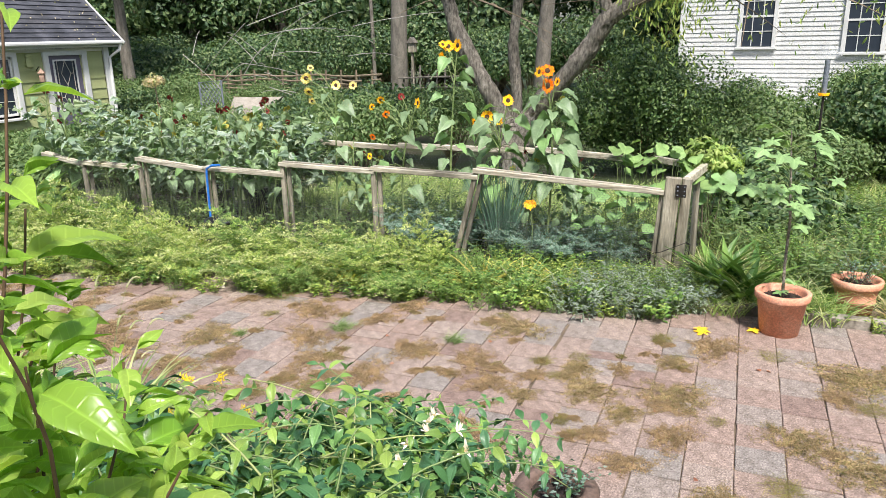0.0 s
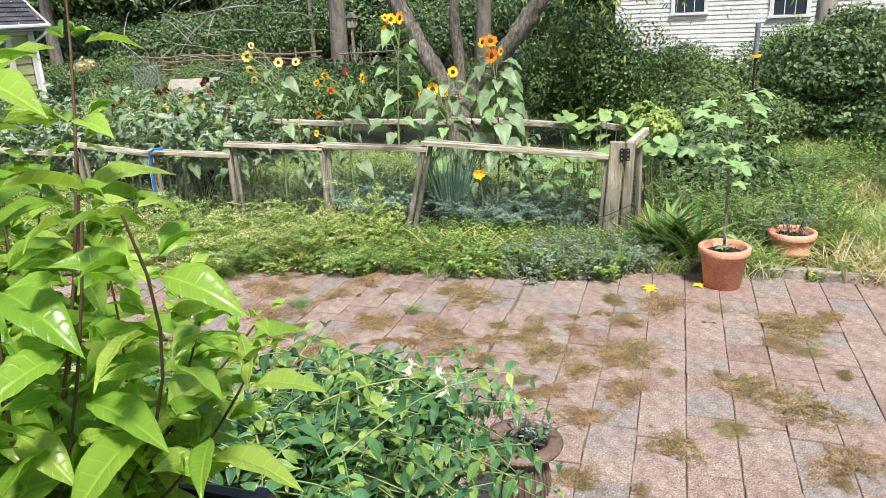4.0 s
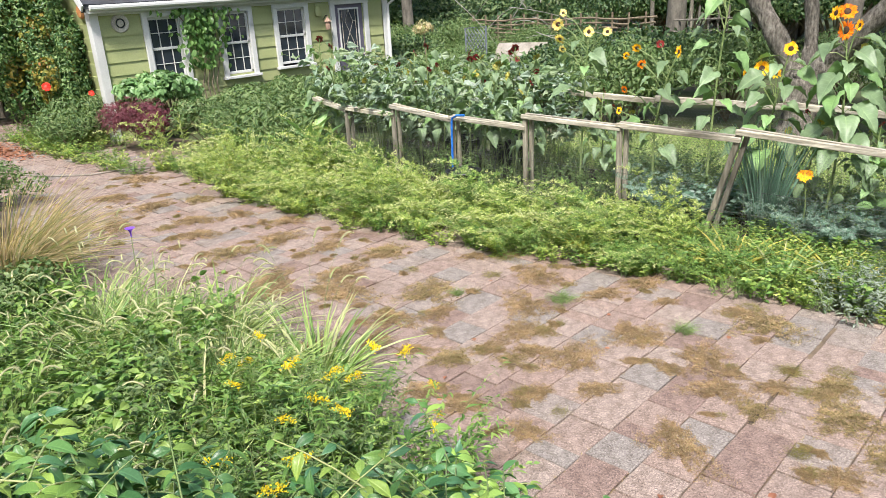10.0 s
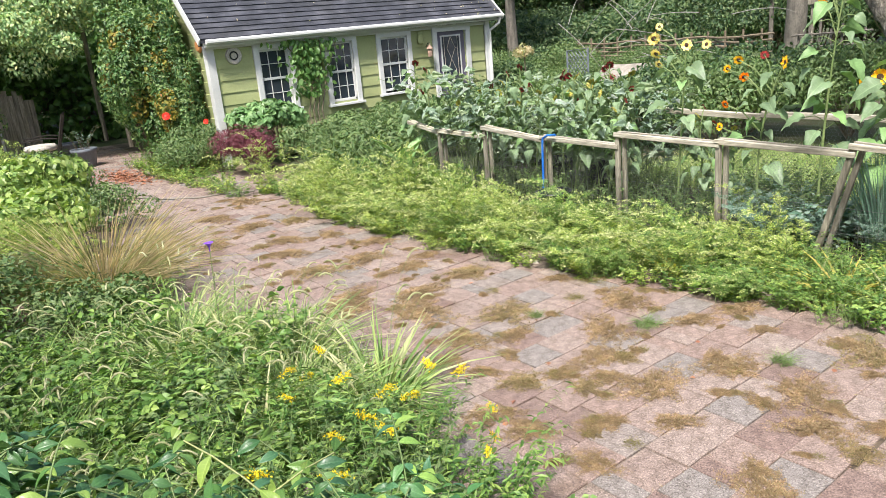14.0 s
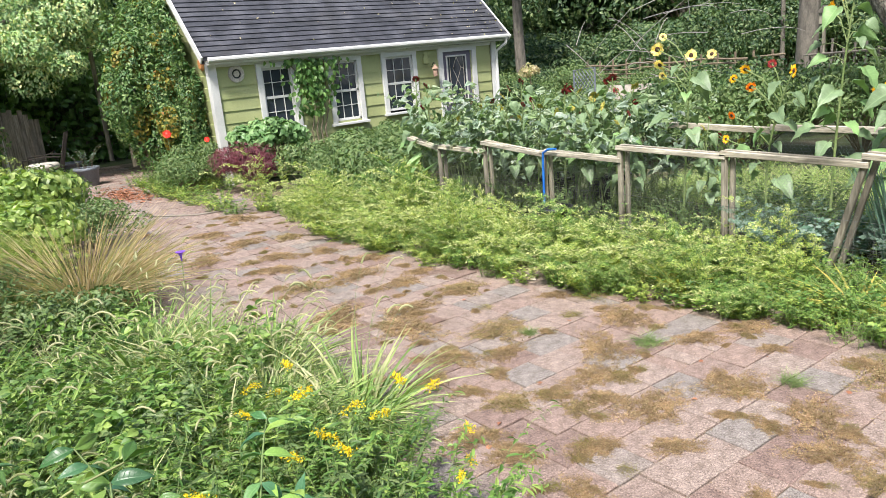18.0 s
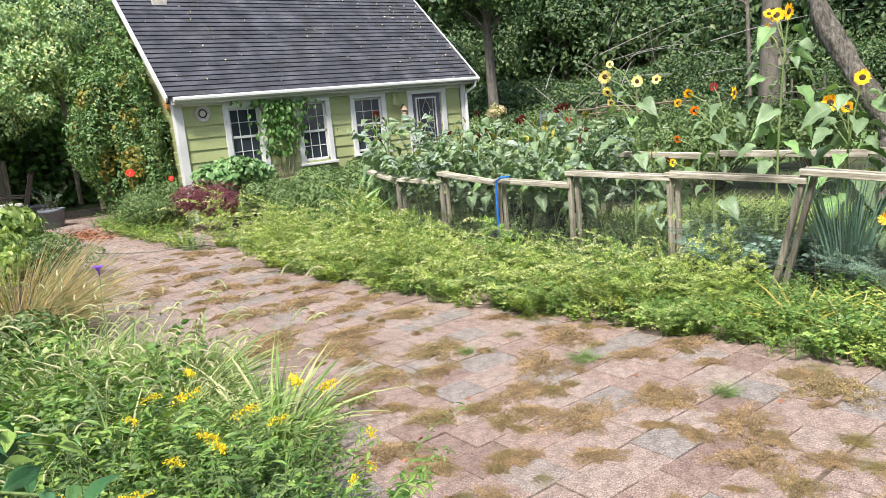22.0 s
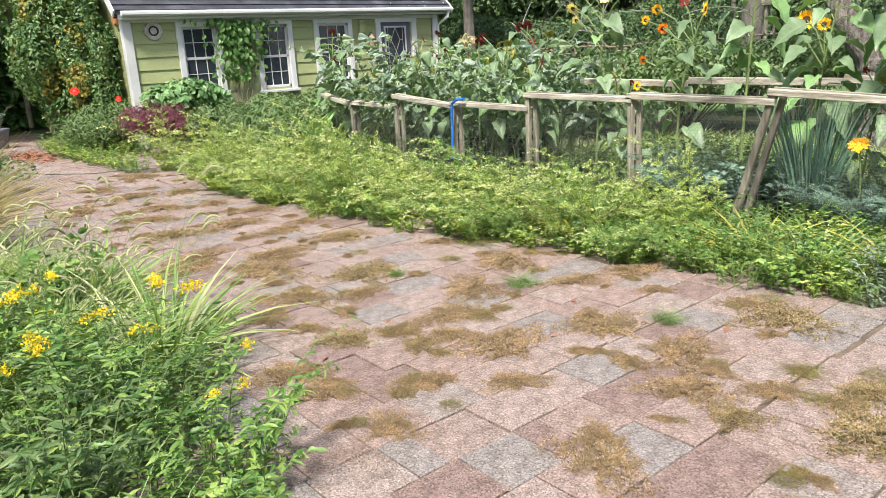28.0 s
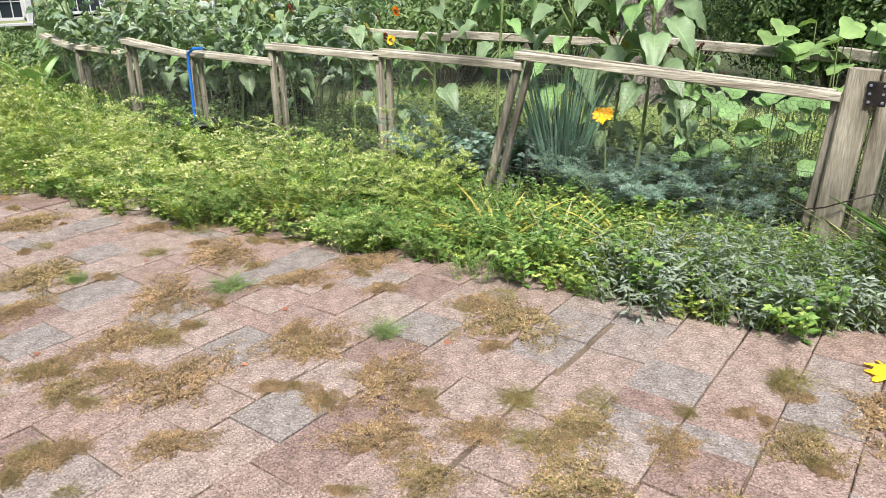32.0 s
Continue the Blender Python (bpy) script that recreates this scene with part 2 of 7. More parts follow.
def blend(ns, ls, a, b, fac, mode="MIX"):
    mx = ns.new("ShaderNodeMix")
    mx.data_type, mx.blend_type = "RGBA", mode
    for socket, value in ((mx.inputs[0], fac), (mx.inputs[6], a), (mx.inputs[7], b)):
        if isinstance(value, (int, float)):
            socket.default_value = value
        elif isinstance(value, tuple):
            socket.default_value = (*value, 1)
        else:
            ls.new(value, socket)
    return mx.outputs[2]


def bumped(ns, ls, bsdf, height, strength=0.3, dist=0.01):
    b = ns.new("ShaderNodeBump")
    b.inputs["Strength"].default_value, b.inputs["Distance"].default_value = strength, dist
    ls.new(height, b.inputs["Height"])
    ls.new(b.outputs[0], bsdf.inputs["Normal"])


def plain(name, colors, rough=0.7, scale=6.0, fine=60.0, bump=0.25, metal=0.0, stretch=None, coord="Object", dist=0.006, grime=0.0, shift=None, grain=0.7):
    """A surface whose colour varies at two scales, with fine relief."""
    m, ns, ls = nodes(name)
    b = ns["Principled BSDF"]
    big = tex_noise(ns, ls, scale, 4, coord, stretch)
    small = tex_noise(ns, ls, fine, 6, coord, stretch)
    c = ramp(ns, ls, big, colors, 0.3, 0.7)
    c = blend(ns, ls, c, ramp(ns, ls, small, [(0.55, 0.55, 0.55), (1.25, 1.25, 1.25)], 0.3, 0.7), grain, "MULTIPLY")
    if shift:
        oi = ns.new("ShaderNodeObjectInfo")
        c = blend(ns, ls, c, ramp(ns, ls, oi.outputs["Random"], shift), 1.0, "MULTIPLY")
    if grime:
        g = ramp(ns, ls, tex_noise(ns, ls, scale * 0.45, 8, coord), [(0, 0, 0), (1, 1, 1)], 0.5, 0.72)
        c = blend(ns, ls, c, (0.06, 0.055, 0.04), 0.0)
        mx = c.node
        sc = ns.new("ShaderNodeMath")
        sc.operation = "MULTIPLY"
        sc.inputs[1].default_value = grime
        ls.new(g, sc.inputs[0])
        ls.new(sc.outputs[0], mx.inputs[0])
    ls.new(c, b.inputs["Base Color"])
    b.inputs["Roughness"].default_value, b.inputs["Metallic"].default_value = rough, metal
    bumped(ns, ls, b, small, bump, dist)
    return m


def leaf_ribs(ns, ls):
    """The midrib and side veins of a leaf blade, one along the veins and nought between them."""
    def math_node(op, a, b=None):
        n = ns.new("ShaderNodeMath")
        n.operation = op
        for socket, value in zip(n.inputs, (a, b)):
            if isinstance(value, (int, float)):
                socket.default_value = value
            elif value is not None:
                ls.new(value, socket)
        return n.outputs[0]

    at = ns.new("ShaderNodeAttribute")
    at.attribute_name = "blade"
    sep = ns.new("ShaderNodeSeparateXYZ")
    ls.new(at.outputs["Vector"], sep.inputs[0])
    across = math_node("ABSOLUTE", sep.outputs[0])
    mid = math_node("SUBTRACT", 1.0, math_node("MULTIPLY", across, 45.0))
    run = math_node("MULTIPLY", math_node("SUBTRACT", sep.outputs[1], math_node("MULTIPLY", across, 0.8)), 8.0)
    off = math_node("ABSOLUTE", math_node("SUBTRACT", math_node("FRACT", run), 0.5))
    side = math_node("SUBTRACT", 0.55, math_node("MULTIPLY", off, 5.0))
    out = math_node("MAXIMUM", mid, side)
    out.node.use_clamp = True
    return out


def leafy(name, colors, rough=0.5, through_light=0.3, vein=0.0):
    """Leaves: each one its own tint, thin enough to let some light through."""
    m, ns, ls = nodes(name)
    b = ns["Principled BSDF"]
    g = ns.new("ShaderNodeNewGeometry")
    c = ramp(ns, ls, g.outputs["Random Per Island"], colors)
    # random blotches; their raised blue is a haze veil mixed into leaf colour
    haze_blotch = ramp(ns, ls, tex_noise(ns, ls, 5.0, 4), [(0.86, 0.79, 0.99), (1.71, 1.53, 1.93)], 0.3, 0.7)
    c = blend(ns, ls, c, haze_blotch, 1.0, "MULTIPLY")
    if vein:
        ribs = leaf_ribs(ns, ls)
        c = blend(ns, ls, c, blend(ns, ls, c, (1.35, 1.3, 1.35), 1.0, "MULTIPLY"), ribs)
    ls.new(c, b.inputs["Base Color"])
    b.inputs["Roughness"].default_value = rough
    b.inputs["Specular IOR Level"].default_value = 0.4
    t = ns.new("ShaderNodeBsdfTranslucent")
    ls.new(blend(ns, ls, c, (1.22, 1.28, 0.66), 1.0, "MULTIPLY"), t.inputs["Color"])
    if vein:
        hgt = ns.new("ShaderNodeMath")
        hgt.operation = "SUBTRACT"
        ls.new(tex_noise(ns, ls, vein, 3), hgt.inputs[0])
        ls.new(ribs, hgt.inputs[1])
        bumped(ns, ls, b, hgt.outputs[0], 0.25, 0.002)
    mx = ns.new("ShaderNodeMixShader")
    mx.inputs[0].default_value = through_light
    ls.new(b.outputs[0], mx.inputs[1])
    ls.new(t.outputs[0], mx.inputs[2])
    ls.new(mx.outputs[0], ns["Material Output"].inputs[0])
    return m


def paver_material():
    """Exposed-aggregate concrete in pink and grey, each block its own."""
    m, ns, ls = nodes("paver_concrete")
    b = ns["Principled BSDF"]
    rnd = ns.new("ShaderNodeObjectInfo").outputs["Random"]
    isl = ns.new("ShaderNodeNewGeometry").outputs["Random Per Island"]
    add = ns.new("ShaderNodeMath")
    add.operation = "ADD"
    ls.new(rnd, add.inputs[0])
    ls.new(isl, add.inputs[1])
    fr = ns.new("ShaderNodeMath")
    fr.operation = "FRACT"
    ls.new(add.outputs[0], fr.inputs[0])
    tone = ramp(ns, ls, fr.outputs[0], [(0.237, 0.178, 0.154), (0.226, 0.167, 0.145), (0.246, 0.189, 0.165), (0.232, 0.177, 0.154), (0.188, 0.133, 0.116), (0.25, 0.197, 0.173), (0.222, 0.188, 0.17), (0.202, 0.18, 0.168), (0.234, 0.172, 0.148), (0.242, 0.188, 0.164), (0.25, 0.201, 0.177), (0.237, 0.179, 0.156)])
    tone.node.color_ramp.interpolation = "CONSTANT"
    vor = ns.new("ShaderNodeTexVoronoi")
    vor.inputs["Scale"].default_value = 185.0
    tc = ns.new("ShaderNodeTexCoord")
    ls.new(tc.outputs["Object"], vor.inputs["Vector"])
    chip = ns.new("ShaderNodeSeparateXYZ")
    ls.new(vor.outputs["Color"], chip.inputs[0])
    spec = tex_noise(ns, ls, 300.0, 2)
    c = blend(ns, ls, tone, ramp(ns, ls, chip.outputs[0], [(0.42, 0.38, 0.37), (0.72, 0.7, 0.69), (0.95, 0.94, 0.93), (1.08, 1.08, 1.08), (1.2, 1.19, 1.17), (1.75, 1.73, 1.7)]), 1.0, "MULTIPLY")
    c = blend(ns, ls, c, ramp(ns, ls, spec, [(0.7, 0.69, 0.68), (1.25, 1.25, 1.24)], 0.35, 0.65), 1.0, "MULTIPLY")
    mott = ramp(ns, ls, tex_noise(ns, ls, 14.0, 6), [(0.74, 0.71, 0.69), (1.0, 1.0, 1.0), (1.15, 1.15, 1.16)], 0.32, 0.68)
    c = blend(ns, ls, c, mott, 1.0, "MULTIPLY")
    stain = ramp(ns, ls, tex_noise(ns, ls, 2.6, 9), [(1.1, 1.09, 1.08), (1.0, 1.0, 1.0), (0.72, 0.65, 0.57)], 0.36, 0.74)
    c = blend(ns, ls, c, stain, 0.9, "MULTIPLY")
    ls.new(c, b.inputs["Base Color"])
    b.inputs["Roughness"].default_value = 0.85
    bumped(ns, ls, b, chip.outputs[1], 0.45, 0.003)
    return m


M = {}
M["paver"] = paver_material()
M["joint"] = plain("joint_soil", [(0.045, 0.034, 0.025), (0.15, 0.11, 0.075), (0.2, 0.15, 0.1)], 0.95, 3, 90)
M["ground"] = plain("rough_ground", [(0.05, 0.05, 0.025), (0.06, 0.085, 0.025), (0.09, 0.075, 0.045)], 0.95, 0.9, 40, 0.6, dist=0.03)
M["soil"] = plain("potting_soil", [(0.018, 0.012, 0.009), (0.05, 0.034, 0.025)], 0.95, 30, 120, 0.8, dist=0.01)
M["wood"] = plain("weathered_wood", [(0.15, 0.134, 0.1), (0.29, 0.265, 0.212), (0.44, 0.41, 0.345)], 0.85, 3.0, 18, 0.8, stretch=(9, 9, 0.8), grime=0.85, shift=[(0.72, 0.71, 0.7), (1.15, 1.13, 1.06)])
M["railwood"] = plain("weathered_rail", [(0.2, 0.178, 0.135), (0.4, 0.37, 0.305), (0.6, 0.57, 0.49)], 0.85, 3.0, 18, 0.8, stretch=(0.8, 9, 9), grime=0.85, shift=[(0.8, 0.79, 0.77), (1.2, 1.17, 1.1)])
M["wire"] = plain("galvanised_wire", [(0.1, 0.11, 0.1), (0.2, 0.21, 0.19)], 0.5, 5, 50, 0.1, 0.6)
M["terracotta"] = plain("terracotta", [(0.58, 0.235, 0.14), (0.66, 0.3, 0.19), (0.72, 0.39, 0.275)], 0.75, 7, 70, 0.12)
M["urn"] = plain("brown_resin", [(0.105, 0.068, 0.053), (0.165, 0.112, 0.09)], 0.6, 9, 60, 0.2)
M["siding"] = plain("green_siding", [(0.3, 0.33, 0.145), (0.34, 0.37, 0.17), (0.38, 0.41, 0.2)], 0.65, 1.5, 40, 0.12, grime=0.14, grain=0.2)
M["white"] = plain("white_paint", [(0.56, 0.56, 0.55), (0.64, 0.64, 0.625)], 0.5, 2.5, 40, 0.08, grime=0.14, grain=0.15)
M["shingle"] = plain("asphalt_shingle", [(0.02, 0.022, 0.028), (0.036, 0.038, 0.048), (0.062, 0.064, 0.076)], 0.9, 2.6, 110, 0.6, shift=[(0.65, 0.65, 0.68), (1.5, 1.5, 1.5)], grime=0.2)
M["purple"] = plain("purple_paint", [(0.1, 0.088, 0.13), (0.135, 0.12, 0.17)], 0.5, 3, 40, 0.1, grain=0.2)
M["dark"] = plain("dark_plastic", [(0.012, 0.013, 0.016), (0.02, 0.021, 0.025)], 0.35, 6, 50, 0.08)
M["greypot"] = plain("grey_plastic", [(0.13, 0.15, 0.18), (0.2, 0.22, 0.25)], 0.55, 6, 50, 0.1)
M["blue"] = plain("blue_plastic", [(0.015, 0.12, 0.5), (0.03, 0.2, 0.65)], 0.4, 8, 50, 0.05)
M["bark"] = plain("bark", [(0.09, 0.077, 0.063), (0.26, 0.228, 0.19), (0.44, 0.395, 0.335)], 0.9, 9, 34, 1.0, stretch=(3, 3, 1), dist=0.05, grime=0.45)
M["palebark"] = plain("pale_bark", [(0.09, 0.08, 0.066), (0.2, 0.178, 0.15)], 0.9, 4, 24, 0.8, stretch=(3, 3, 1), dist=0.02)
M["pole"] = plain("pole_wood", [(0.25, 0.235, 0.21), (0.36, 0.34, 0.31)], 0.85, 2, 20, 0.5, stretch=(5, 5, 0.6))
M["clapboard"] = plain("white_clapboard", [(0.52, 0.52, 0.51), (0.6, 0.6, 0.585)], 0.55, 2, 40, 0.1)
M["twig"] = plain("twig", [(0.13, 0.10, 0.07), (0.24, 0.19, 0.13)], 0.9, 8, 50, 0.3)
M["stone"] = plain("old_stone", [(0.16, 0.14, 0.115), (0.28, 0.25, 0.21), (0.36, 0.33, 0.29)], 0.9, 4, 50, 0.6, grime=0.3)
M["greenstem"] = plain("green_stem", [(0.13, 0.2, 0.06), (0.24, 0.3, 0.12)], 0.6, 9, 60, 0.1)
M["purplestem"] = plain("purple_stem", [(0.09, 0.05, 0.035), (0.17, 0.1, 0.055)], 0.5, 9, 60, 0.1)
M["cushion"] = plain("worn_cushion", [(0.42, 0.38, 0.33), (0.6, 0.56, 0.5)], 0.9, 9, 60, 0.4, grime=0.5)
M["iron"] = plain("dark_iron", [(0.02, 0.019, 0.018), (0.05, 0.04, 0.033)], 0.6, 9, 60, 0.2, 0.6)
M["orange"] = plain("rusty_orange", [(0.45, 0.16, 0.05), (0.55, 0.27, 0.1)], 0.7, 9, 60, 0.2)
M["plaque"] = plain("faded_clay", [(0.3, 0.19, 0.14), (0.4, 0.27, 0.2)], 0.8, 9, 60, 0.2)

M["mug"] = leafy("mugwort_leaf", [(0.08, 0.17, 0.03), (0.17, 0.29, 0.05), (0.32, 0.42, 0.085), (0.22, 0.34, 0.06), (0.45, 0.5, 0.13), (0.12, 0.23, 0.04)], 0.45, 0.34)
M["mugtip"] = leafy("mugwort_tip", [(0.36, 0.43, 0.15), (0.46, 0.52, 0.22), (0.28, 0.37, 0.1)], 0.6, 0.35)
M["mugdark"] = leafy("mugwort_green_leaf", [(0.045, 0.115, 0.025), (0.11, 0.22, 0.04), (0.2, 0.33, 0.065), (0.32, 0.43, 0.11)], 0.45, 0.34)
M["herb"] = leafy("herb_leaf", [(0.055, 0.135, 0.025), (0.1, 0.21, 0.04), (0.17, 0.3, 0.06), (0.26, 0.38, 0.08)], 0.45, 0.33)
M["yellowing"] = leafy("yellowing_leaf", [(0.36, 0.36, 0.06), (0.28, 0.31, 0.06), (0.45, 0.38, 0.08)], 0.6, 0.35)
M["grass"] = leafy("grass_blade", [(0.1, 0.19, 0.04), (0.19, 0.31, 0.07), (0.32, 0.42, 0.13), (0.16, 0.29, 0.08), (0.42, 0.45, 0.2), (0.24, 0.36, 0.1)], 0.42, 0.36)
M["drygrass"] = leafy("dry_grass", [(0.42, 0.38, 0.18), (0.5, 0.45, 0.25), (0.33, 0.33, 0.13), (0.2, 0.26, 0.08), (0.55, 0.49, 0.3)], 0.7, 0.3)
M["foxtail"] = leafy("foxtail_head", [(0.33, 0.38, 0.16), (0.42, 0.45, 0.23), (0.26, 0.31, 0.12)], 0.7, 0.35)
M["mat"] = leafy("dried_spurge", [(0.0896, 0.0616, 0.0269), (0.19, 0.14, 0.0616), (0.28, 0.213, 0.0952), (0.168, 0.157, 0.056), (0.392, 0.314, 0.162), (0.224, 0.146, 0.0672), (0.224, 0.207, 0.0672)], 0.85, 0.15)
M["matgreen"] = leafy("spurge_half_green", [(0.19, 0.179, 0.056), (0.28, 0.213, 0.0896), (0.146, 0.162, 0.0448), (0.0896, 0.0672, 0.028), (0.37, 0.308, 0.146), (0.224, 0.146, 0.0616)], 0.85, 0.15)
M["tuft"] = leafy("joint_grass", [(0.09, 0.18, 0.045), (0.15, 0.25, 0.065), (0.22, 0.3, 0.09)], 0.5, 0.3)
M["tuftyellow"] = leafy("yellowing_joint_grass", [(0.16, 0.17, 0.035), (0.24, 0.22, 0.055), (0.11, 0.14, 0.035), (0.2, 0.14, 0.05)], 0.6, 0.3)
M["bed_soil"] = plain("dark_bed_soil", [(0.02, 0.016, 0.011), (0.05, 0.04, 0.027), (0.035, 0.045, 0.018)], 0.95, 3, 60, 0.8, dist=0.02)
M["honey"] = leafy("honeysuckle_leaf", [(0.03, 0.095, 0.027), (0.045, 0.13, 0.035), (0.085, 0.2, 0.045), (0.042, 0.125, 0.052), (0.065, 0.165, 0.057), (0.14, 0.27, 0.05), (0.22, 0.34, 0.06)], 0.34, 0.25, 40)
M["basil"] = leafy("basil_leaf", [(0.14, 0.3, 0.03), (0.2, 0.38, 0.04), (0.28, 0.46, 0.06), (0.35, 0.51, 0.085)], 0.26, 0.45, 60)
# paler, bluer than the vine leaf: the sky's sheen put into the palette
M["canopy"] = leafy("canopy_leaf", [(0.0896, 0.19, 0.0616), (0.168, 0.302, 0.101), (0.28, 0.426, 0.168), (0.403, 0.538, 0.224), (0.426, 0.459, 0.146)], 0.4, 0.35)
M["lime"] = leafy("light_shrub_leaf", [(0.12, 0.22, 0.045), (0.21, 0.33, 0.065), (0.3, 0.4, 0.1), (0.09, 0.18, 0.04)], 0.42, 0.33)
M["hosta"] = leafy("broad_shrub_leaf", [(0.08, 0.18, 0.05), (0.12, 0.24, 0.07), (0.18, 0.31, 0.1)], 0.4, 0.25)
M["climber"] = leafy("climber_leaf", [(0.04, 0.11, 0.02), (0.07, 0.16, 0.03), (0.12, 0.23, 0.05)], 0.42, 0.25)
M["sunleaf"] = leafy("sunflower_leaf", [(0.12, 0.2, 0.1), (0.18, 0.27, 0.16), (0.26, 0.35, 0.23), (0.14, 0.23, 0.09), (0.21, 0.31, 0.12), (0.32, 0.39, 0.28)], 0.42, 0.32, 45)
M["petal"] = leafy("yellow_petal", [(0.85, 0.55, 0.01), (0.9, 0.65, 0.03), (0.8, 0.42, 0.01)], 0.5, 0.3)
M["palepetal"] = leafy("pale_yellow_petal", [(0.85, 0.78, 0.2), (0.9, 0.84, 0.32)], 0.5, 0.3)
M["orangepetal"] = leafy("orange_petal", [(0.8, 0.22, 0.01), (0.85, 0.35, 0.01), (0.6, 0.13, 0.01)], 0.5, 0.3)
M["redpetal"] = leafy("maroon_petal", [(0.13, 0.012, 0.012), (0.22, 0.03, 0.02)], 0.6, 0.2)
M["scarlet"] = leafy("scarlet_petal", [(0.7, 0.03, 0.02), (0.8, 0.07, 0.03)], 0.5, 0.2)
M["disc"] = plain("seed_disc", [(0.035, 0.018, 0.01), (0.09, 0.05, 0.02)], 0.9, 30, 150, 0.8)
M["whiteflower"] = leafy("white_flower", [(0.8, 0.8, 0.72), (0.82, 0.76, 0.5)], 0.5, 0.3)
M["goldenrod"] = leafy("goldenrod_flower", [(0.62, 0.5, 0.01), (0.7, 0.58, 0.02), (0.5, 0.43, 0.02)], 0.7, 0.3)
M["honeylight"] = leafy("young_honeysuckle_leaf", [(0.1, 0.21, 0.035), (0.16, 0.28, 0.045), (0.22, 0.34, 0.06), (0.075, 0.18, 0.035)], 0.36, 0.32, 40)
M["violet"] = leafy("violet_petal", [(0.13, 0.05, 0.4), (0.2, 0.09, 0.5)], 0.5, 0.3)
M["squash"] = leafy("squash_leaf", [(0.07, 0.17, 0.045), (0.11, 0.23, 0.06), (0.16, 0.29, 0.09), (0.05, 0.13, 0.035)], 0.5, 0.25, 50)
# the same squash leaf, with sunlight put into a brighter palette
M["squashsunlit"] = leafy("sunlit_squash_leaf", [(0.11, 0.215, 0.055), (0.16, 0.28, 0.075), (0.21, 0.33, 0.1)], 0.5, 0.28, 50)
M["rue"] = leafy("blue_green_leaf", [(0.05, 0.12, 0.065), (0.09, 0.18, 0.1), (0.15, 0.24, 0.15), (0.21, 0.3, 0.21)], 0.55, 0.25)
M["leek"] = leafy("leek_blade", [(0.08, 0.18, 0.1), (0.12, 0.24, 0.14), (0.18, 0.31, 0.19)], 0.45, 0.25)
M["lavender"] = leafy("lavender_leaf", [(0.12, 0.18, 0.09), (0.17, 0.23, 0.14), (0.23, 0.29, 0.2)], 0.7, 0.2)
M["fig"] = leafy("fig_leaf", [(0.11, 0.23, 0.06), (0.16, 0.29, 0.09), (0.23, 0.36, 0.13)], 0.48, 0.28, 45)
M["maple"] = leafy("red_maple_leaf", [(0.09, 0.025, 0.03), (0.14, 0.045, 0.05), (0.2, 0.08, 0.08)], 0.5, 0.3)
M["vine"] = leafy("vine_leaf", [(0.03, 0.085, 0.02), (0.06, 0.14, 0.035), (0.11, 0.2, 0.05), (0.18, 0.27, 0.08)], 0.42, 0.28)
M["vineyellow"] = leafy("turning_vine_leaf", [(0.2, 0.225, 0.03), (0.26, 0.22, 0.035), (0.12, 0.18, 0.03), (0.24, 0.13, 0.03)], 0.55, 0.3)
M["darkbush"] = leafy("dark_evergreen_leaf", [(0.025, 0.06, 0.018), (0.06, 0.125, 0.03), (0.13, 0.22, 0.055), (0.2, 0.3, 0.09)], 0.35, 0.2)
M["shrub"] = leafy("shrub_leaf", [(0.06, 0.125, 0.035), (0.1, 0.17, 0.045), (0.15, 0.22, 0.07)], 0.5, 0.28)
M["woods"] = leafy("woodland_leaf", [(0.02, 0.05, 0.017), (0.04, 0.09, 0.028), (0.085, 0.15, 0.045), (0.14, 0.2, 0.07)], 0.5, 0.28)
M["litter"] = leafy("fallen_leaf", [(0.2, 0.085, 0.04), (0.28, 0.14, 0.06), (0.15, 0.07, 0.04)], 0.8, 0.1)


def glass_material():
    m, ns, ls = nodes("window_glass")
    b = ns["Principled BSDF"]
    b.inputs["Base Color"].default_value = (0.03, 0.038, 0.052, 1)
    b.inputs["Roughness"].default_value = 0.08
    b.inputs["Specular IOR Level"].default_value = 0.7
    bumped(ns, ls, b, tex_noise(ns, ls, 2.5, 2), 0.05, 0.02)
    return m


M["glass"] = glass_material()


def clear_plastic():
    m, ns, ls = nodes("clear_plastic")
    mx = ns.new("ShaderNodeMixShader")
    mx.inputs[0].default_value = 0.16
    tr = ns.new("ShaderNodeBsdfTransparent")
    ls.new(tr.outputs[0], mx.inputs[1])
    ls.new(ns["Principled BSDF"].outputs[0], mx.inputs[2])
    ns["Principled BSDF"].inputs["Base Color"].default_value = (0.6, 0.63, 0.66, 1)
    ns["Principled BSDF"].inputs["Roughness"].default_value = 0.15
    ls.new(mx.outputs[0], ns["Material Output"].inputs[0])
    return m


M["clear"] = clear_plastic()


# ---- the ground, the steps the walk comes down, the patio's bed ----
ground = tagged(part("ground", Geo().add([(-300, -300, -0.03), (300, -300, -0.03), (300, 300, -0.03), (-300, 300, -0.03)], [(0, 1, 2, 3)]), M["ground"]), "rough grassy garden soil", "ground", kind="structure")
patio = tagged(part("patio", slab(Geo(), (-20.5, 1.2, -0.06), (3.7, 6.9, -0.013)), M["joint"]), "patio of pink and grey concrete pavers with weedy joints", "patio", kind="structure")
steps = thing("garden_steps", "plain grey stone landing and steps down to the patio", "steps", kind="structure")
part("landing", slab(Geo(), (-2.2, -1.7, -0.03), (1.3, 0.62, 0.9), 0.01), M["stone"], steps)
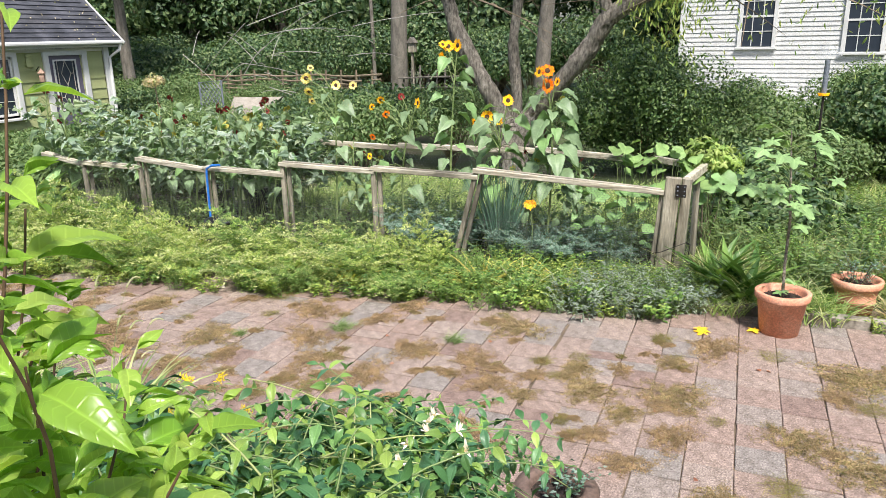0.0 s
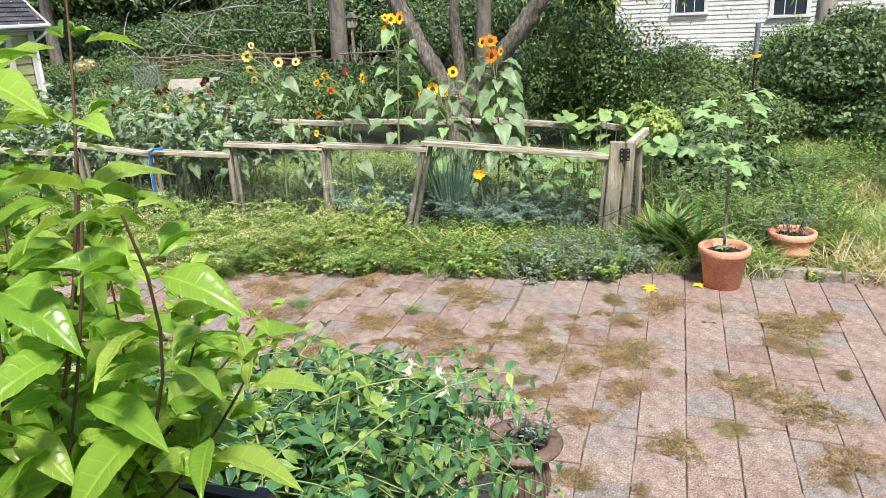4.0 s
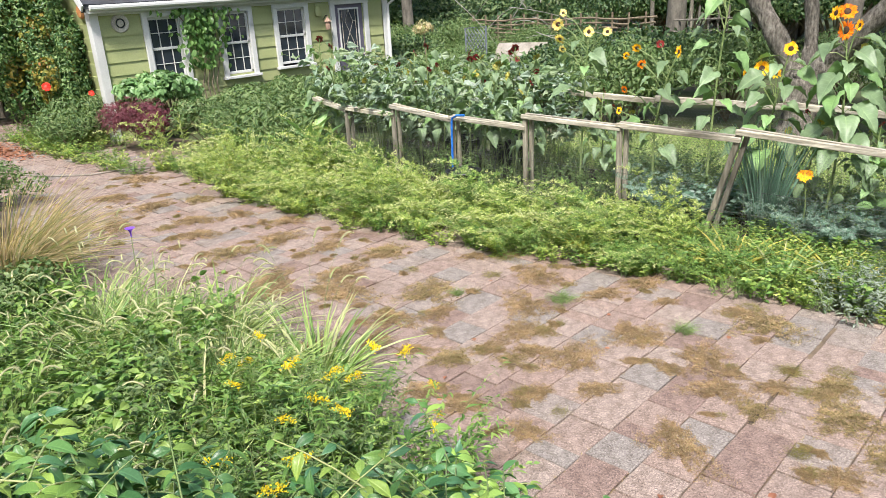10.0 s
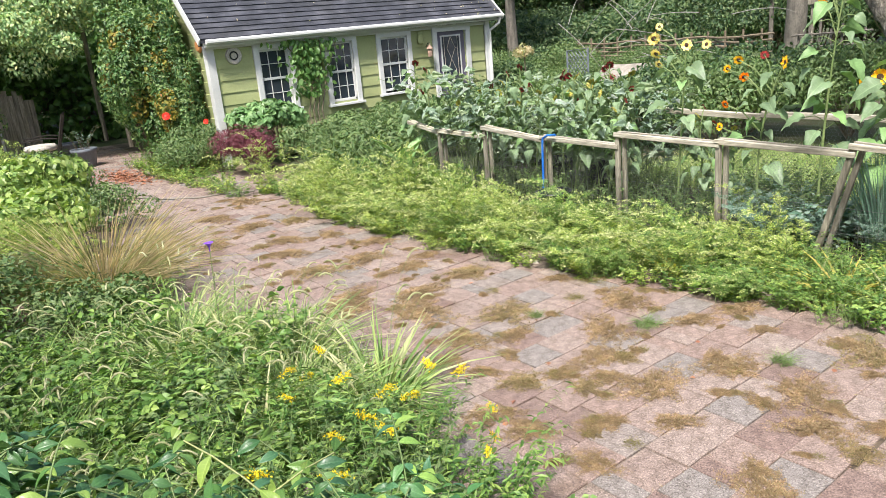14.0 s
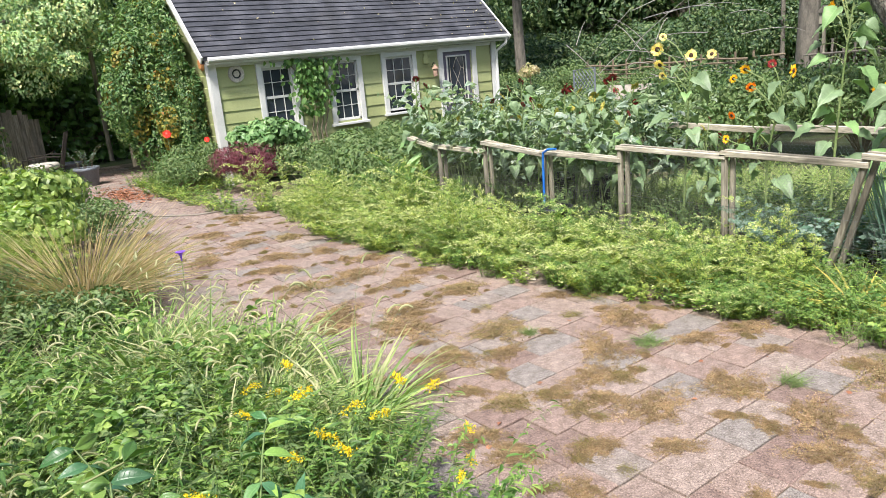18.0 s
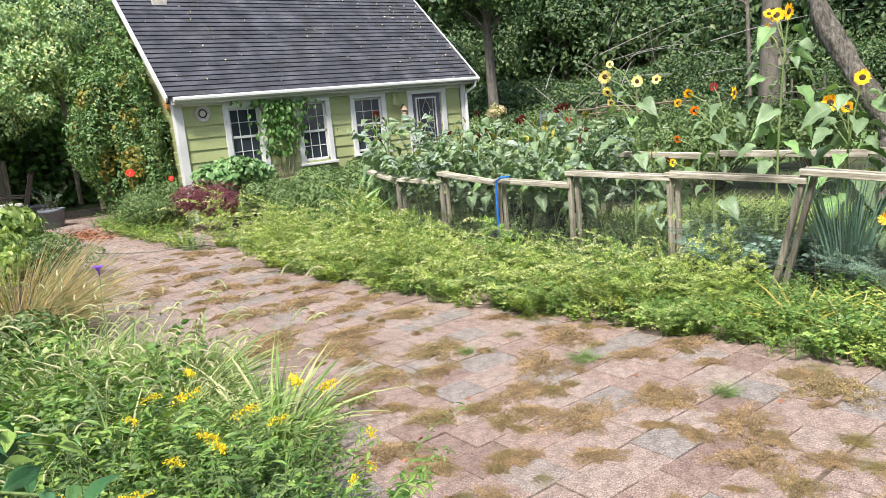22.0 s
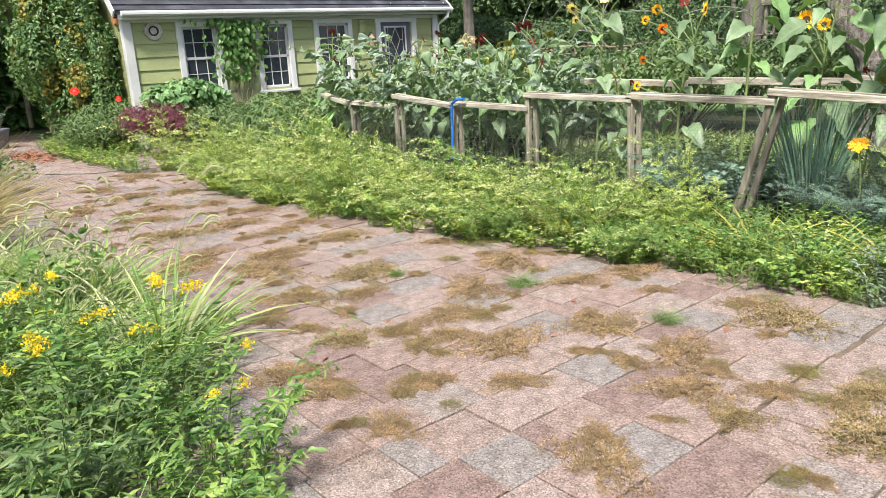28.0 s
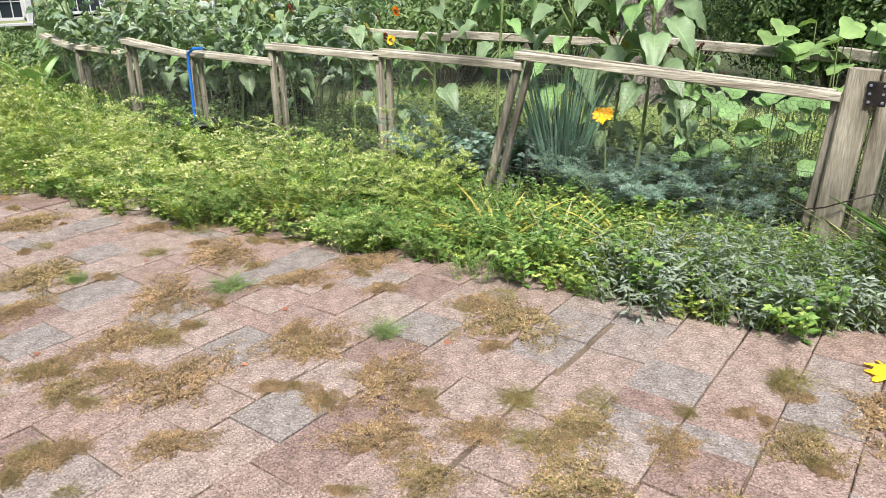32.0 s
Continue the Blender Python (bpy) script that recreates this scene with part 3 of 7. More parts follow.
for i in range(1, 5):
    part("step", slab(Geo(), (0.2, 0.35 + 0.3 * i, -0.03), (1.25, 0.65 + 0.3 * i, 0.9 - 0.18 * i), 0.01), M["stone"], steps)
rail = thing("landing_rail", "plain weathered wooden rail along the landing", "railing", kind="structure")
for x in (-2.0, -0.95, 0.08):
    part("post", board(Geo(), (x, 0.29, 0.9), (x, 0.29, 1.72), 0.09, 0.09, (0, 1, 0)), M["wood"], rail)
part("cap", board(Geo(), (-2.1, 0.29, 1.74), (0.13, 0.29, 1.74), 0.04, 0.2), M["wood"], rail)
part("lower_rail", board(Geo(), (-2.1, 0.29, 1.0), (0.1, 0.29, 1.0), 0.08, 0.04), M["wood"], rail)


tagged(part("vegetable_bed_soil", slab(Geo(), (-8.6, 5.9, -0.029), (0.12, 9.0, -0.006), 0.002), M["bed_soil"]), "dark weedy soil of the vegetable bed", "soil", kind="structure")


# ---- the shed ----
SX, SY0, SY1 = -13.27, 6.12, 13.08


def shed():
    s = thing("garden_shed", "small light green clapboard cottage with white trim and dark shingle roof", "shed")
    lo, hi = -0.03, 2.3
    holes = [("w", 7.1, 7.74, 0.98, 2.12), ("w", 8.64, 9.25, 0.92, 2.13), ("w", 9.96, 10.68, 0.98, 2.13), ("d", 11.53, 12.36, 0.08, 2.13)]
    # front wall as boards that lap, cut round the openings
    wall = new("front_wall")
    wall.parent = s
    z, step = 0.0, 0.23
    while z < hi - 0.02:
        z1 = min(z + step, hi)
        cuts = [SY0 + 0.1] + [c for _, a, b, u, v in holes if u < z1 - 0.02 and v > z + 0.02 for c in (a, b)] + [SY1 - 0.1]
        for a, b in zip(cuts[::2], cuts[1::2]):
            part("siding_board", Geo().add([(SX + 0.012, a, z), (SX + 0.012, b, z), (SX - 0.008, b, z1), (SX - 0.008, a, z1), (SX - 0.03, a, z), (SX - 0.03, b, z), (SX - 0.03, b, z1), (SX - 0.03, a, z1)],
                     [(0, 1, 2, 3), (4, 5, 1, 0), (7, 4, 0, 3), (5, 6, 2, 1), (3, 2, 6, 7), (7, 6, 5, 4)]), M["siding"], wall)
        z = z1
    depth = 5.4
    for y, n in ((SY0, -1), (SY1, 1)):
        side = new("side_wall")
        side.parent = s
        z = 0.0
        while z < 4.8:
            back = max(0.0, (z + 0.23 - 2.3) / 0.94)
            if back < depth / 2:
                a, b = SX - back - 0.04, SX - depth + back
                part("siding_board", board(Geo(), (a, y - n * 0.02, z + 0.115), (b, y - n * 0.02, z + 0.115), 0.235, 0.035, (0, n * 0.12, 1), 0.1), M["siding"], side)
            z += 0.23
    part("back_wall", slab(Geo(), (SX - depth - 0.05, SY0, lo), (SX - depth, SY1, 2.3)), M["siding"], s)
    # added near-black sheet: the interior's shade as a colour, no lining
    part("inner_lining", Geo().add([(SX - 0.4, SY0 + 0.05, 0), (SX - 0.4, SY1 - 0.05, 0), (SX - 0.4, SY1 - 0.05, 2.3), (SX - 0.4, SY0 + 0.05, 2.3)], [(0, 1, 2, 3)]), M["dark"], s, "dark sheet in place of the unlit room behind the windows")
    for y, nm in ((SY0, 0.08), (SY1 - 0.02, 0.06)):
        part("corner_board", board(Geo(), (SX + 0.02, y + 0.02, lo), (SX + 0.02, y + 0.02, 2.28), 0.14 + nm * 0.2, 0.05, (0, 1, 0)), M["white"], s)
    part("corner_board", board(Geo(), (SX - 0.09, SY0 - 0.02, lo), (SX - 0.09, SY0 - 0.02, 2.3), 0.16, 0.04, (1, 0, 0)), M["white"], s)
    # windows
    for kind, a, b, u, v in holes:
        if kind == "w":
            w = new("window")
            w.parent = s
            fr = Geo()
            for y in (a - 0.05, b + 0.05):
                board(fr, (SX + 0.03, y, u - 0.06), (SX + 0.03, y, v + 0.1), 0.11, 0.05, (0, 1, 0))
            board(fr, (SX + 0.034, a - 0.1, v + 0.05), (SX + 0.034, b + 0.1, v + 0.05), 0.1, 0.05)
            part("frame", fr, M["white"], w)
            part("sill", board(Geo(), (SX + 0.06, a - 0.13, u - 0.07), (SX + 0.06, b + 0.13, u - 0.07), 0.05, 0.12), M["white"], w)
            sash = Geo()
            mid = (u + v) / 2
            for zz in (u + 0.02, mid, v - 0.02):
                board(sash, (SX - 0.02, a, zz), (SX - 0.02, b, zz), 0.05, 0.035)
            for y in (a + 0.02, b - 0.02):
                board(sash, (SX - 0.02, y, u), (SX - 0.02, y, v), 0.05, 0.035, (0, 1, 0))
            for k in (1, 2):
                y = a + (b - a) * k / 3
                board(sash, (SX - 0.02, y, u), (SX - 0.02, y, v), 0.013, 0.02, (0, 1, 0))
            for zz in ((u + mid) / 2, (v + mid) / 2):
                board(sash, (SX - 0.02, a, zz), (SX - 0.02, b, zz), 0.013, 0.02)
            part("sash", sash, M["white"], w, "white sash with glazing bars")
            part("pane", slab(Geo(), (SX - 0.034, a, u), (SX - 0.028, b, v), 0.001), M["glass"], w)
    # door with a leaded glass light
    d = new("door")
    d.parent = s
    fr = Geo()
    for y in (11.46, 12.45):
        board(fr, (SX + 0.03, y, 0.0), (SX + 0.03, y, 2.22), 0.13, 0.05, (0, 1, 0))
    board(fr, (SX + 0.034, 11.39, 2.18), (SX + 0.034, 12.52, 2.18), 0.1, 0.05)
    part("frame", fr, M["white"], d)
    part("leaf", slab(Geo(), (SX - 0.04, 11.53, 0.06), (SX - 0.005, 12.37, 2.13)), M["purple"], d, "dusty purple painted door")
    lt = Geo()
    for y in (11.66, 12.22):
        board(lt, (SX + 0.004, y, 0.98), (SX + 0.004, y, 2.03), 0.035, 0.024, (0, 1, 0))
    for zz in (0.98, 2.03):
        board(lt, (SX + 0.006, 11.64, zz), (SX + 0.006, 12.24, zz), 0.035, 0.024)
    part("light_frame", lt, M["white"], d)
    part("pane", slab(Geo(), (SX - 0.004, 11.66, 0.98), (SX + 0.002, 12.22, 2.03), 0.001), M["glass"], d)
    came = Geo()
    for pts in ([(11.94, 1.0), (11.82, 1.25), (11.94, 1.5), (11.82, 1.75), (11.94, 2.01)], [(11.94, 1.0), (12.06, 1.25), (11.94, 1.5), (12.06, 1.75), (11.94, 2.01)],
                [(11.74, 1.0), (11.74, 2.01)], [(12.14, 1.0), (12.14, 2.01)], [(11.74, 1.25), (11.82, 1.25)], [(12.06, 1.75), (12.14, 1.75)]):
        tube(came, [(SX + 0.004, y, z) for y, z in pts], 0.006, 5)
    part("leading", came, M["cushion"], d, "pale lead lines in the glass")
    part("knob", lathe(Geo(), [(0.0, -0.03), (0.03, -0.02), (0.035, 0.0), (0.03, 0.02), (0.0, 0.03)], 12, (SX + 0.06, 12.29, 1.0)), M["cushion"], d)
    # eave, gutter and rake boards
    part("frieze", board(Geo(), (SX + 0.03, SY0 + 0.1, 2.25), (SX + 0.03, SY1 - 0.1, 2.25), 0.09, 0.044), M["white"], s)
    part("fascia", board(Geo(), (SX + 0.18, SY0 - 0.14, 2.32), (SX + 0.18, SY1 + 0.3, 2.36), 0.14, 0.04), M["white"], s)
    part("soffit", slab(Geo(), (SX - 0.02, SY0 - 0.1, 2.28), (SX + 0.17, SY1 + 0.25, 2.295)), M["white"], s)
    part("gutter", board(Geo(), (SX + 0.25, SY0 - 0.1, 2.345), (SX + 0.25, SY1 + 0.3, 2.385), 0.09, 0.09, (0, 0, 1), 0.3), M["white"], s)
    tub = Geo()
    tube(tub, [(SX + 0.25, SY1 + 0.25, 2.36), (SX + 0.22, SY1 + 0.23, 2.22), (SX + 0.06, SY1 + 0.06, 2.05), (SX + 0.06, SY1 + 0.04, 0.0)], 0.035, 8)
    part("downpipe", tub, M["white"], s)
    ridge_x, ridge_z = SX - 2.7, 2.42 + 2.92 * 0.94
    roof_y0, roof_y1 = SY0 - 0.2, SY1 + 0.36
    deck = Geo()
    for xe in (SX + 0.22, SX - 5.62):
        deck.add([(xe, roof_y0, 2.4), (xe, roof_y1, 2.4), (ridge_x, roof_y1, ridge_z), (ridge_x, roof_y0, ridge_z), (xe, roof_y0, 2.33), (xe, roof_y1, 2.33), (ridge_x, roof_y1, ridge_z - 0.07), (ridge_x, roof_y0, ridge_z - 0.07)],
                 [(0, 1, 2, 3), (4, 7, 6, 5), (0, 4, 5, 1), (1, 5, 6, 2), (3, 7, 4, 0)])
    roof = part("roof", deck, M["shingle"], s, "dark asphalt shingle roof with fallen leaves")
    for y in (roof_y0 - 0.015, roof_y1 + 0.015):
        part("rake_board", board(Geo(), (SX + 0.23, y, 2.34), (ridge_x, y, ridge_z - 0.06), 0.13, 0.03), M["white"], s)
    # ridge vent pipe
    vp = Geo()
    tube(vp, [(-15.3, 6.75, 4.2), (-15.3, 6.75, 4.75)], 0.05, 12)
    slab(vp, (-15.48, 6.6, 4.3), (-15.12, 6.9, 4.45))
    part("vent_pipe", vp, M["cushion"], s, "grey metal vent pipe with white flashing")
    return s, roof, ridge_x, ridge_z, roof_y0, roof_y1


SHED, ROOF, RIDGE_X, RIDGE_Z, ROOF_Y0, ROOF_Y1 = shed()

plate = thing("wall_plate", "round white and dark decorative plate on the shed wall", "wall decoration")
part("rim", lathe(Geo(), [(0.085, 0), (0.095, 0.02), (0.15, 0.02), (0.165, 0.0)], 28), M["cushion"], plate)
part("ring", lathe(Geo(), [(0.06, 0.012), (0.085, 0.012)], 28), M["dark"], plate)
part("centre", lathe(Geo(), [(0.0, 0.016), (0.055, 0.016), (0.06, 0.012)], 28), M["cushion"], plate)
plate.matrix_basis = pose(SX + 0.02, 6.6, 2.06, 0, 90, 0)
sunface = thing("sun_plaque", "orange terracotta sun plaque on the shed's gable corner", "wall decoration")
part("disc", lathe(Geo(), [(0.0, 0.05), (0.1, 0.04), (0.14, 0.0)], 20), M["orange"], sunface)
sunface.matrix_basis = pose(SX - 0.3, SY0 - 0.04, 2.3, 90, 0, 0)
lantern = thing("wall_lantern", "small faded clay lantern beside the shed door", "lantern")
part("body", lathe(Geo(), [(0.05, -0.1), (0.06, 0.0), (0.05, 0.06), (0.085, 0.07), (0.01, 0.16), (0.0, 0.2)], 8), M["plaque"], lantern)
part("bracket", tube(Geo(), [(-0.14, 0, 0.12), (-0.05, 0, 0.2), (0, 0, 0.19)], 0.01, 6), M["iron"], lantern)
lantern.matrix_basis = spot(SX + 0.16, 11.2, 1.72)
owl = thing("wall_ornament", "small green grey ornament on the shed wall", "wall decoration")
part("body", lathe(Geo(), [(0.0, -0.13), (0.08, -0.12), (0.09, 0.0), (0.06, 0.08), (0.085, 0.12), (0.05, 0.17), (0, 0.17)], 10), M["siding"], owl)
owl.matrix_basis = Matrix.LocRotScale((SX + 0.05, 11.05, 2.03), None, (0.35, 1, 0.9))


# ---- the fenced vegetable bed ----
FY = 7.05
POSTS = [(-7.58, 0.88, 0.0), (-6.62, 0.97, 0.0), (-5.57, 0.9, 0.0), (-4.47, 1.0, 0.0), (-3.29, 1.0, 0.0), (-2.09, 1.04, -0.26)]


def hexmesh(geo, p0, p1, z0, z1a, z1b, cell=0.031, r=0.0009):
    """Chicken wire between two posts: thin three-sided wires."""
    p0, p1 = np.array(p0, float), np.array(p1, float)
    length = np.linalg.norm(p1 - p0)
    e = (p1 - p0) / length
    a, b = [], []
    rows = int((max(z1a, z1b) - z0) / (cell * 0.75)) + 1
    cols = int(length / cell) + 1
    for j in range(rows):
        for i in range(cols):
            u, z = (i + 0.5 * (j % 2)) * cell, z0 + j * cell * 0.75
            if u + cell / 2 > length or z + cell * 0.5 > z1a + (z1b - z1a) * u / length:
                continue
            base = p0 + e * u
            top = np.array((0, 0, cell * 0.5))
            a += [base + (0, 0, z)]
            b += [base + (0, 0, z) + top]
            a += [base + (0, 0, z) + top] * 2
            b += [base + e * cell / 2 + (0, 0, z + cell * 0.75), base - e * cell / 2 * (1 if u > cell / 2 else 0) + (0, 0, z + cell * 0.75)]
    a, b = np.array(a), np.array(b)
    return stems(geo, np.stack([a, b], 1), r, r, 3)


fence = thing("vegetable_bed_fence", "low weathered grey wooden fence with chicken wire panels", "fence")
for x, z, lean in POSTS:
    part("post", board(Geo(), (x + lean * 1.05, FY, -0.03), (x, FY, z - 0.03), 0.045, 0.05, (0, 1, 0)), M["wood"], fence)
    part("post", board(Geo(), (x + 0.048 + lean, FY + 0.05, -0.03), (x + 0.048, FY + 0.05, z - 0.06), 0.035, 0.045, (0, 1, 0)), M["wood"], fence)
TOPS = [(-8.25, 0.97)] + [(x, z) for x, z, _ in POSTS] + [(-0.24, 0.9)]
for i in range(len(TOPS) - 1):
    (xa, za), (xb, zb) = TOPS[i], TOPS[i + 1]
    zb2 = zb if i == 6 else min(zb, za) - 0.05
    panel = new("panel")
    panel.parent = fence
    part("top_rail", board(Geo(), (xa - 0.03, FY - 0.02, za - 0.03), (xb + 0.02, FY - 0.02, zb2 - 0.01), 0.048, 0.04), M["railwood"], panel)
    part("top_strip", board(Geo(), (xa - 0.01, FY + 0.03, za - 0.006), (xb - 0.01, FY + 0.03, zb2 + 0.012), 0.016, 0.045), M["railwood"], panel)
    part("wire_mesh", hexmesh(Geo(), (xa + 0.04, FY + 0.005, 0), (xb - 0.04, FY + 0.005, 0), 0.02, za - 0.07, zb2 - 0.05), M["wire"], panel, "fine chicken wire")
    line = Geo()
    for z in (0.28, 0.5):
        tube(line, [(xa, FY - 0.045, z), ((xa + xb) / 2, FY - 0.045, z - 0.01), (xb, FY - 0.045, z)], 0.0018, 4)
    for x in np.arange(xa + 0.1, xb, 0.15):
        tube(line, [(x, FY - 0.045, 0), (x, FY - 0.045, 0.5)], 0.0014, 3)
    part("welded_wire", line, M["wire"], panel)
gate = thing("fence_corner_post", "heavy weathered grey corner post with black hinge", "fence post")
part("plank", board(Geo(), (-0.2, FY + 0.02, -0.03), (-0.14, FY + 0.02, 1.03), 0.14, 0.1, (1, 0, 0)), M["wood"], gate)
part("plank", board(Geo(), (-0.06, FY + 0.06, -0.03), (-0.02, FY + 0.06, 1.02), 0.09, 0.08, (1, 0, 0)), M["wood"], gate)
part("brace", board(Geo(), (-0.3, FY + 0.03, 0.0), (-0.235, FY + 0.03, 0.88), 0.05, 0.05, (1, 0, 0)), M["wood"], gate)
hinge = part("hinge", slab(Geo(), (-0.11, FY - 0.045, 0.86), (-0.02, FY - 0.03, 0.98), 0.003), M["iron"], gate, "black metal butt hinge")
for ix in (-0.095, -0.035):
    for iz in (0.88, 0.92, 0.96):
        part("screw", slab(Geo(), (ix - 0.006, FY - 0.05, iz - 0.006), (ix + 0.006, FY - 0.044, iz + 0.006), 0.002), M["greypot"], hinge)
part("wire_tie", tube(Geo(), [(-0.29, FY - 0.06, 0.3), (-0.2, FY - 0.08, 0.33), (-0.1, FY - 0.07, 0.38), (0.02, FY - 0.03, 0.43), (0.05, FY + 0.0, 0.4), (0.04, FY, 0.3)], 0.004, 6), M["iron"], gate)
sidef = thing("bed_side_fence", "weathered wooden fence side with fine wire netting", "fence")
part("top_rail", board(Geo(), (-0.04, FY + 0.1, 0.98), (0.1, 8.0, 1.0), 0.085, 0.06), M["railwood"], sidef)
part("post", board(Geo(), (0.1, 8.0, -0.03), (0.1, 8.0, 1.0), 0.09, 0.08), M["wood"], sidef)
part("post", board(Geo(), (0.05, 7.62, -0.03), (0.04, 7.6, 0.97), 0.05, 0.05), M["wood"], sidef)
part("wire_mesh", hexmesh(Geo(), (-0.03, FY + 0.12, 0), (0.1, 8.0, 0), 0.02, 0.92, 0.94, 0.031), M["wire"], sidef)
back = thing("bed_back_fence", "weathered wooden back fence of the vegetable bed", "fence")
BACK = [(-5.12, 8.62), (-3.7, 8.55), (-2.3, 8.7), (-1.9, 8.7), (-0.45, 8.3), (0.1, 8.05)]
for (xa, ya), (xb, yb) in zip(BACK[:-1], BACK[1:]):
    part("top_rail", board(Geo(), (xa, ya, 1.0), (xb, yb, 0.97), 0.07, 0.05), M["railwood"], back)
    part("wire_mesh", hexmesh(Geo(), (xa, ya, 0), (xb, yb, 0), 0.02, 0.94, 0.92, 0.045, 0.0011), M["wire"], back)
for x, y in BACK[:-1]:
    part("post", board(Geo(), (x, y + 0.03, -0.03), (x, y + 0.03, 1.0), 0.08, 0.08), M["wood"], back)
stake = thing("garden_stake", "bright blue plastic coated stake tied to the fence", "stake")
part("rod", tube(Geo(), [(-5.52, FY - 0.09, -0.03), (-5.5, FY - 0.09, 0.8), (-5.49, FY - 0.09, 0.88), (-5.42, FY - 0.08, 0.92), (-5.3, FY - 0.08, 0.93)], 0.014, 8), M["blue"], stake)


# ---- pots ----
def pot(name, label, r0, r1, h, mat, rim=0.05, rings=False):
    p = thing(name, label, "plant pot")
    prof = [(0.0, 0.0), (r0, 0.0), (r1 - 0.02, h - rim), (r1 - 0.005, h - rim), (r1, h - rim + 0.008), (r1 + 0.004, h - 0.006), (r1 - 0.004, h), (r1 - 0.028, h), (r1 - 0.034, h - 0.02), (r1 - 0.05, h - 0.07)]
    if rings:
        prof[2:2] = [(r0 * 1.04, h * 0.3), (r0 * 1.13, h * 0.33), (r0 * 1.13, h * 0.4), (r0 * 1.08, h * 0.45)]
    part("shell", lathe(Geo(), prof, 40), mat, p, smooth=True)
    g = Geo()
    n = 24
    a, rr = RNG.uniform(0, 6.28, 500), (r1 - 0.05) * np.sqrt(RNG.uniform(0, 1, 500))
    lathe(g, [(0, h - 0.05), (r1 - 0.04, h - 0.06)], n)
    scatter(g, SMALL, np.stack([rr * np.cos(a), rr * np.sin(a), np.full(500, h - 0.055)], 1), RNG.normal(0, 1, (500, 3)), RNG.normal(0, 1, (500, 3)), RNG.uniform(0.008, 0.025, 500))
    part("soil", g, M["soil"], p)
    return p


POT_A = pot("terracotta_pot", "large terracotta plastic pot with a young fig", 0.145, 0.205, 0.35, M["terracotta"], 0.06)
POT_A.matrix_basis = spot(0.82, 6.1)
POT_B = pot("terracotta_pot", "ringed terracotta pot with a small plant in the grass", 0.145, 0.2, 0.29, M["terracotta"], 0.06, True)
POT_B.matrix_basis = spot(1.43, 6.82)
POT_G = pot("grey_pot", "blue grey plastic pot with wilting plant", 0.2, 0.27, 0.4, M["greypot"], 0.06)
POT_G.matrix_basis = spot(-16.8, 4.32)
URN = thing("garden_urn", "brown fluted pedestal urn with a sparse seedling", "urn")
prof = [(0.0, 0.0), (0.13, 0.0), (0.13, 0.03), (0.1, 0.05), (0.06, 0.1), (0.055, 0.13), (0.07, 0.15), (0.11, 0.17), (0.135, 0.22), (0.13, 0.3), (0.115, 0.38), (0.12, 0.43), (0.16, 0.455), (0.195, 0.46), (0.2, 0.47), (0.195, 0.485), (0.16, 0.5), (0.14, 0.5), (0.125, 0.48), (0.115, 0.42)]
part("body", lathe(Geo(), prof, 48), M["urn"], URN, smooth=True)
fl = Geo()
for a in np.linspace(0, 2 * np.pi, 30, endpoint=False):
    c, s_ = math.cos(a), math.sin(a)
    tube(fl, [(0.134 * c, 0.134 * s_, 0.2), (0.139 * c, 0.139 * s_, 0.25), (0.13 * c, 0.13 * s_, 0.32), (0.117 * c, 0.117 * s_, 0.39)], [0.005, 0.009, 0.008, 0.004], 5)
for a in np.linspace(0, 2 * np.pi, 60, endpoint=False):
    c, s_ = math.cos(a), math.sin(a)
    tube(fl, [(0.168 * c, 0.168 * s_, 0.458), (0.196 * c, 0.196 * s_, 0.466), (0.2 * c, 0.2 * s_, 0.476)], 0.0055, 5)
part("fluting", fl, M["urn"], URN, smooth=True)
g = lathe(Geo(), [(0, 0.455), (0.125, 0.45)], 24)
a, rr = RNG.uniform(0, 6.28, 500), 0.12 * np.sqrt(RNG.uniform(0, 1, 500))
scatter(g, SMALL, np.stack([rr * np.cos(a), rr * np.sin(a), np.full(500, 0.452)], 1), RNG.normal(0, 1, (500, 3)), RNG.normal(0, 1, (500, 3)), RNG.uniform(0.006, 0.016, 500))
part("soil", g, M["soil"], URN)
URN.matrix_basis = spot(-0.215, 2.79, 0, 0, 0.92)


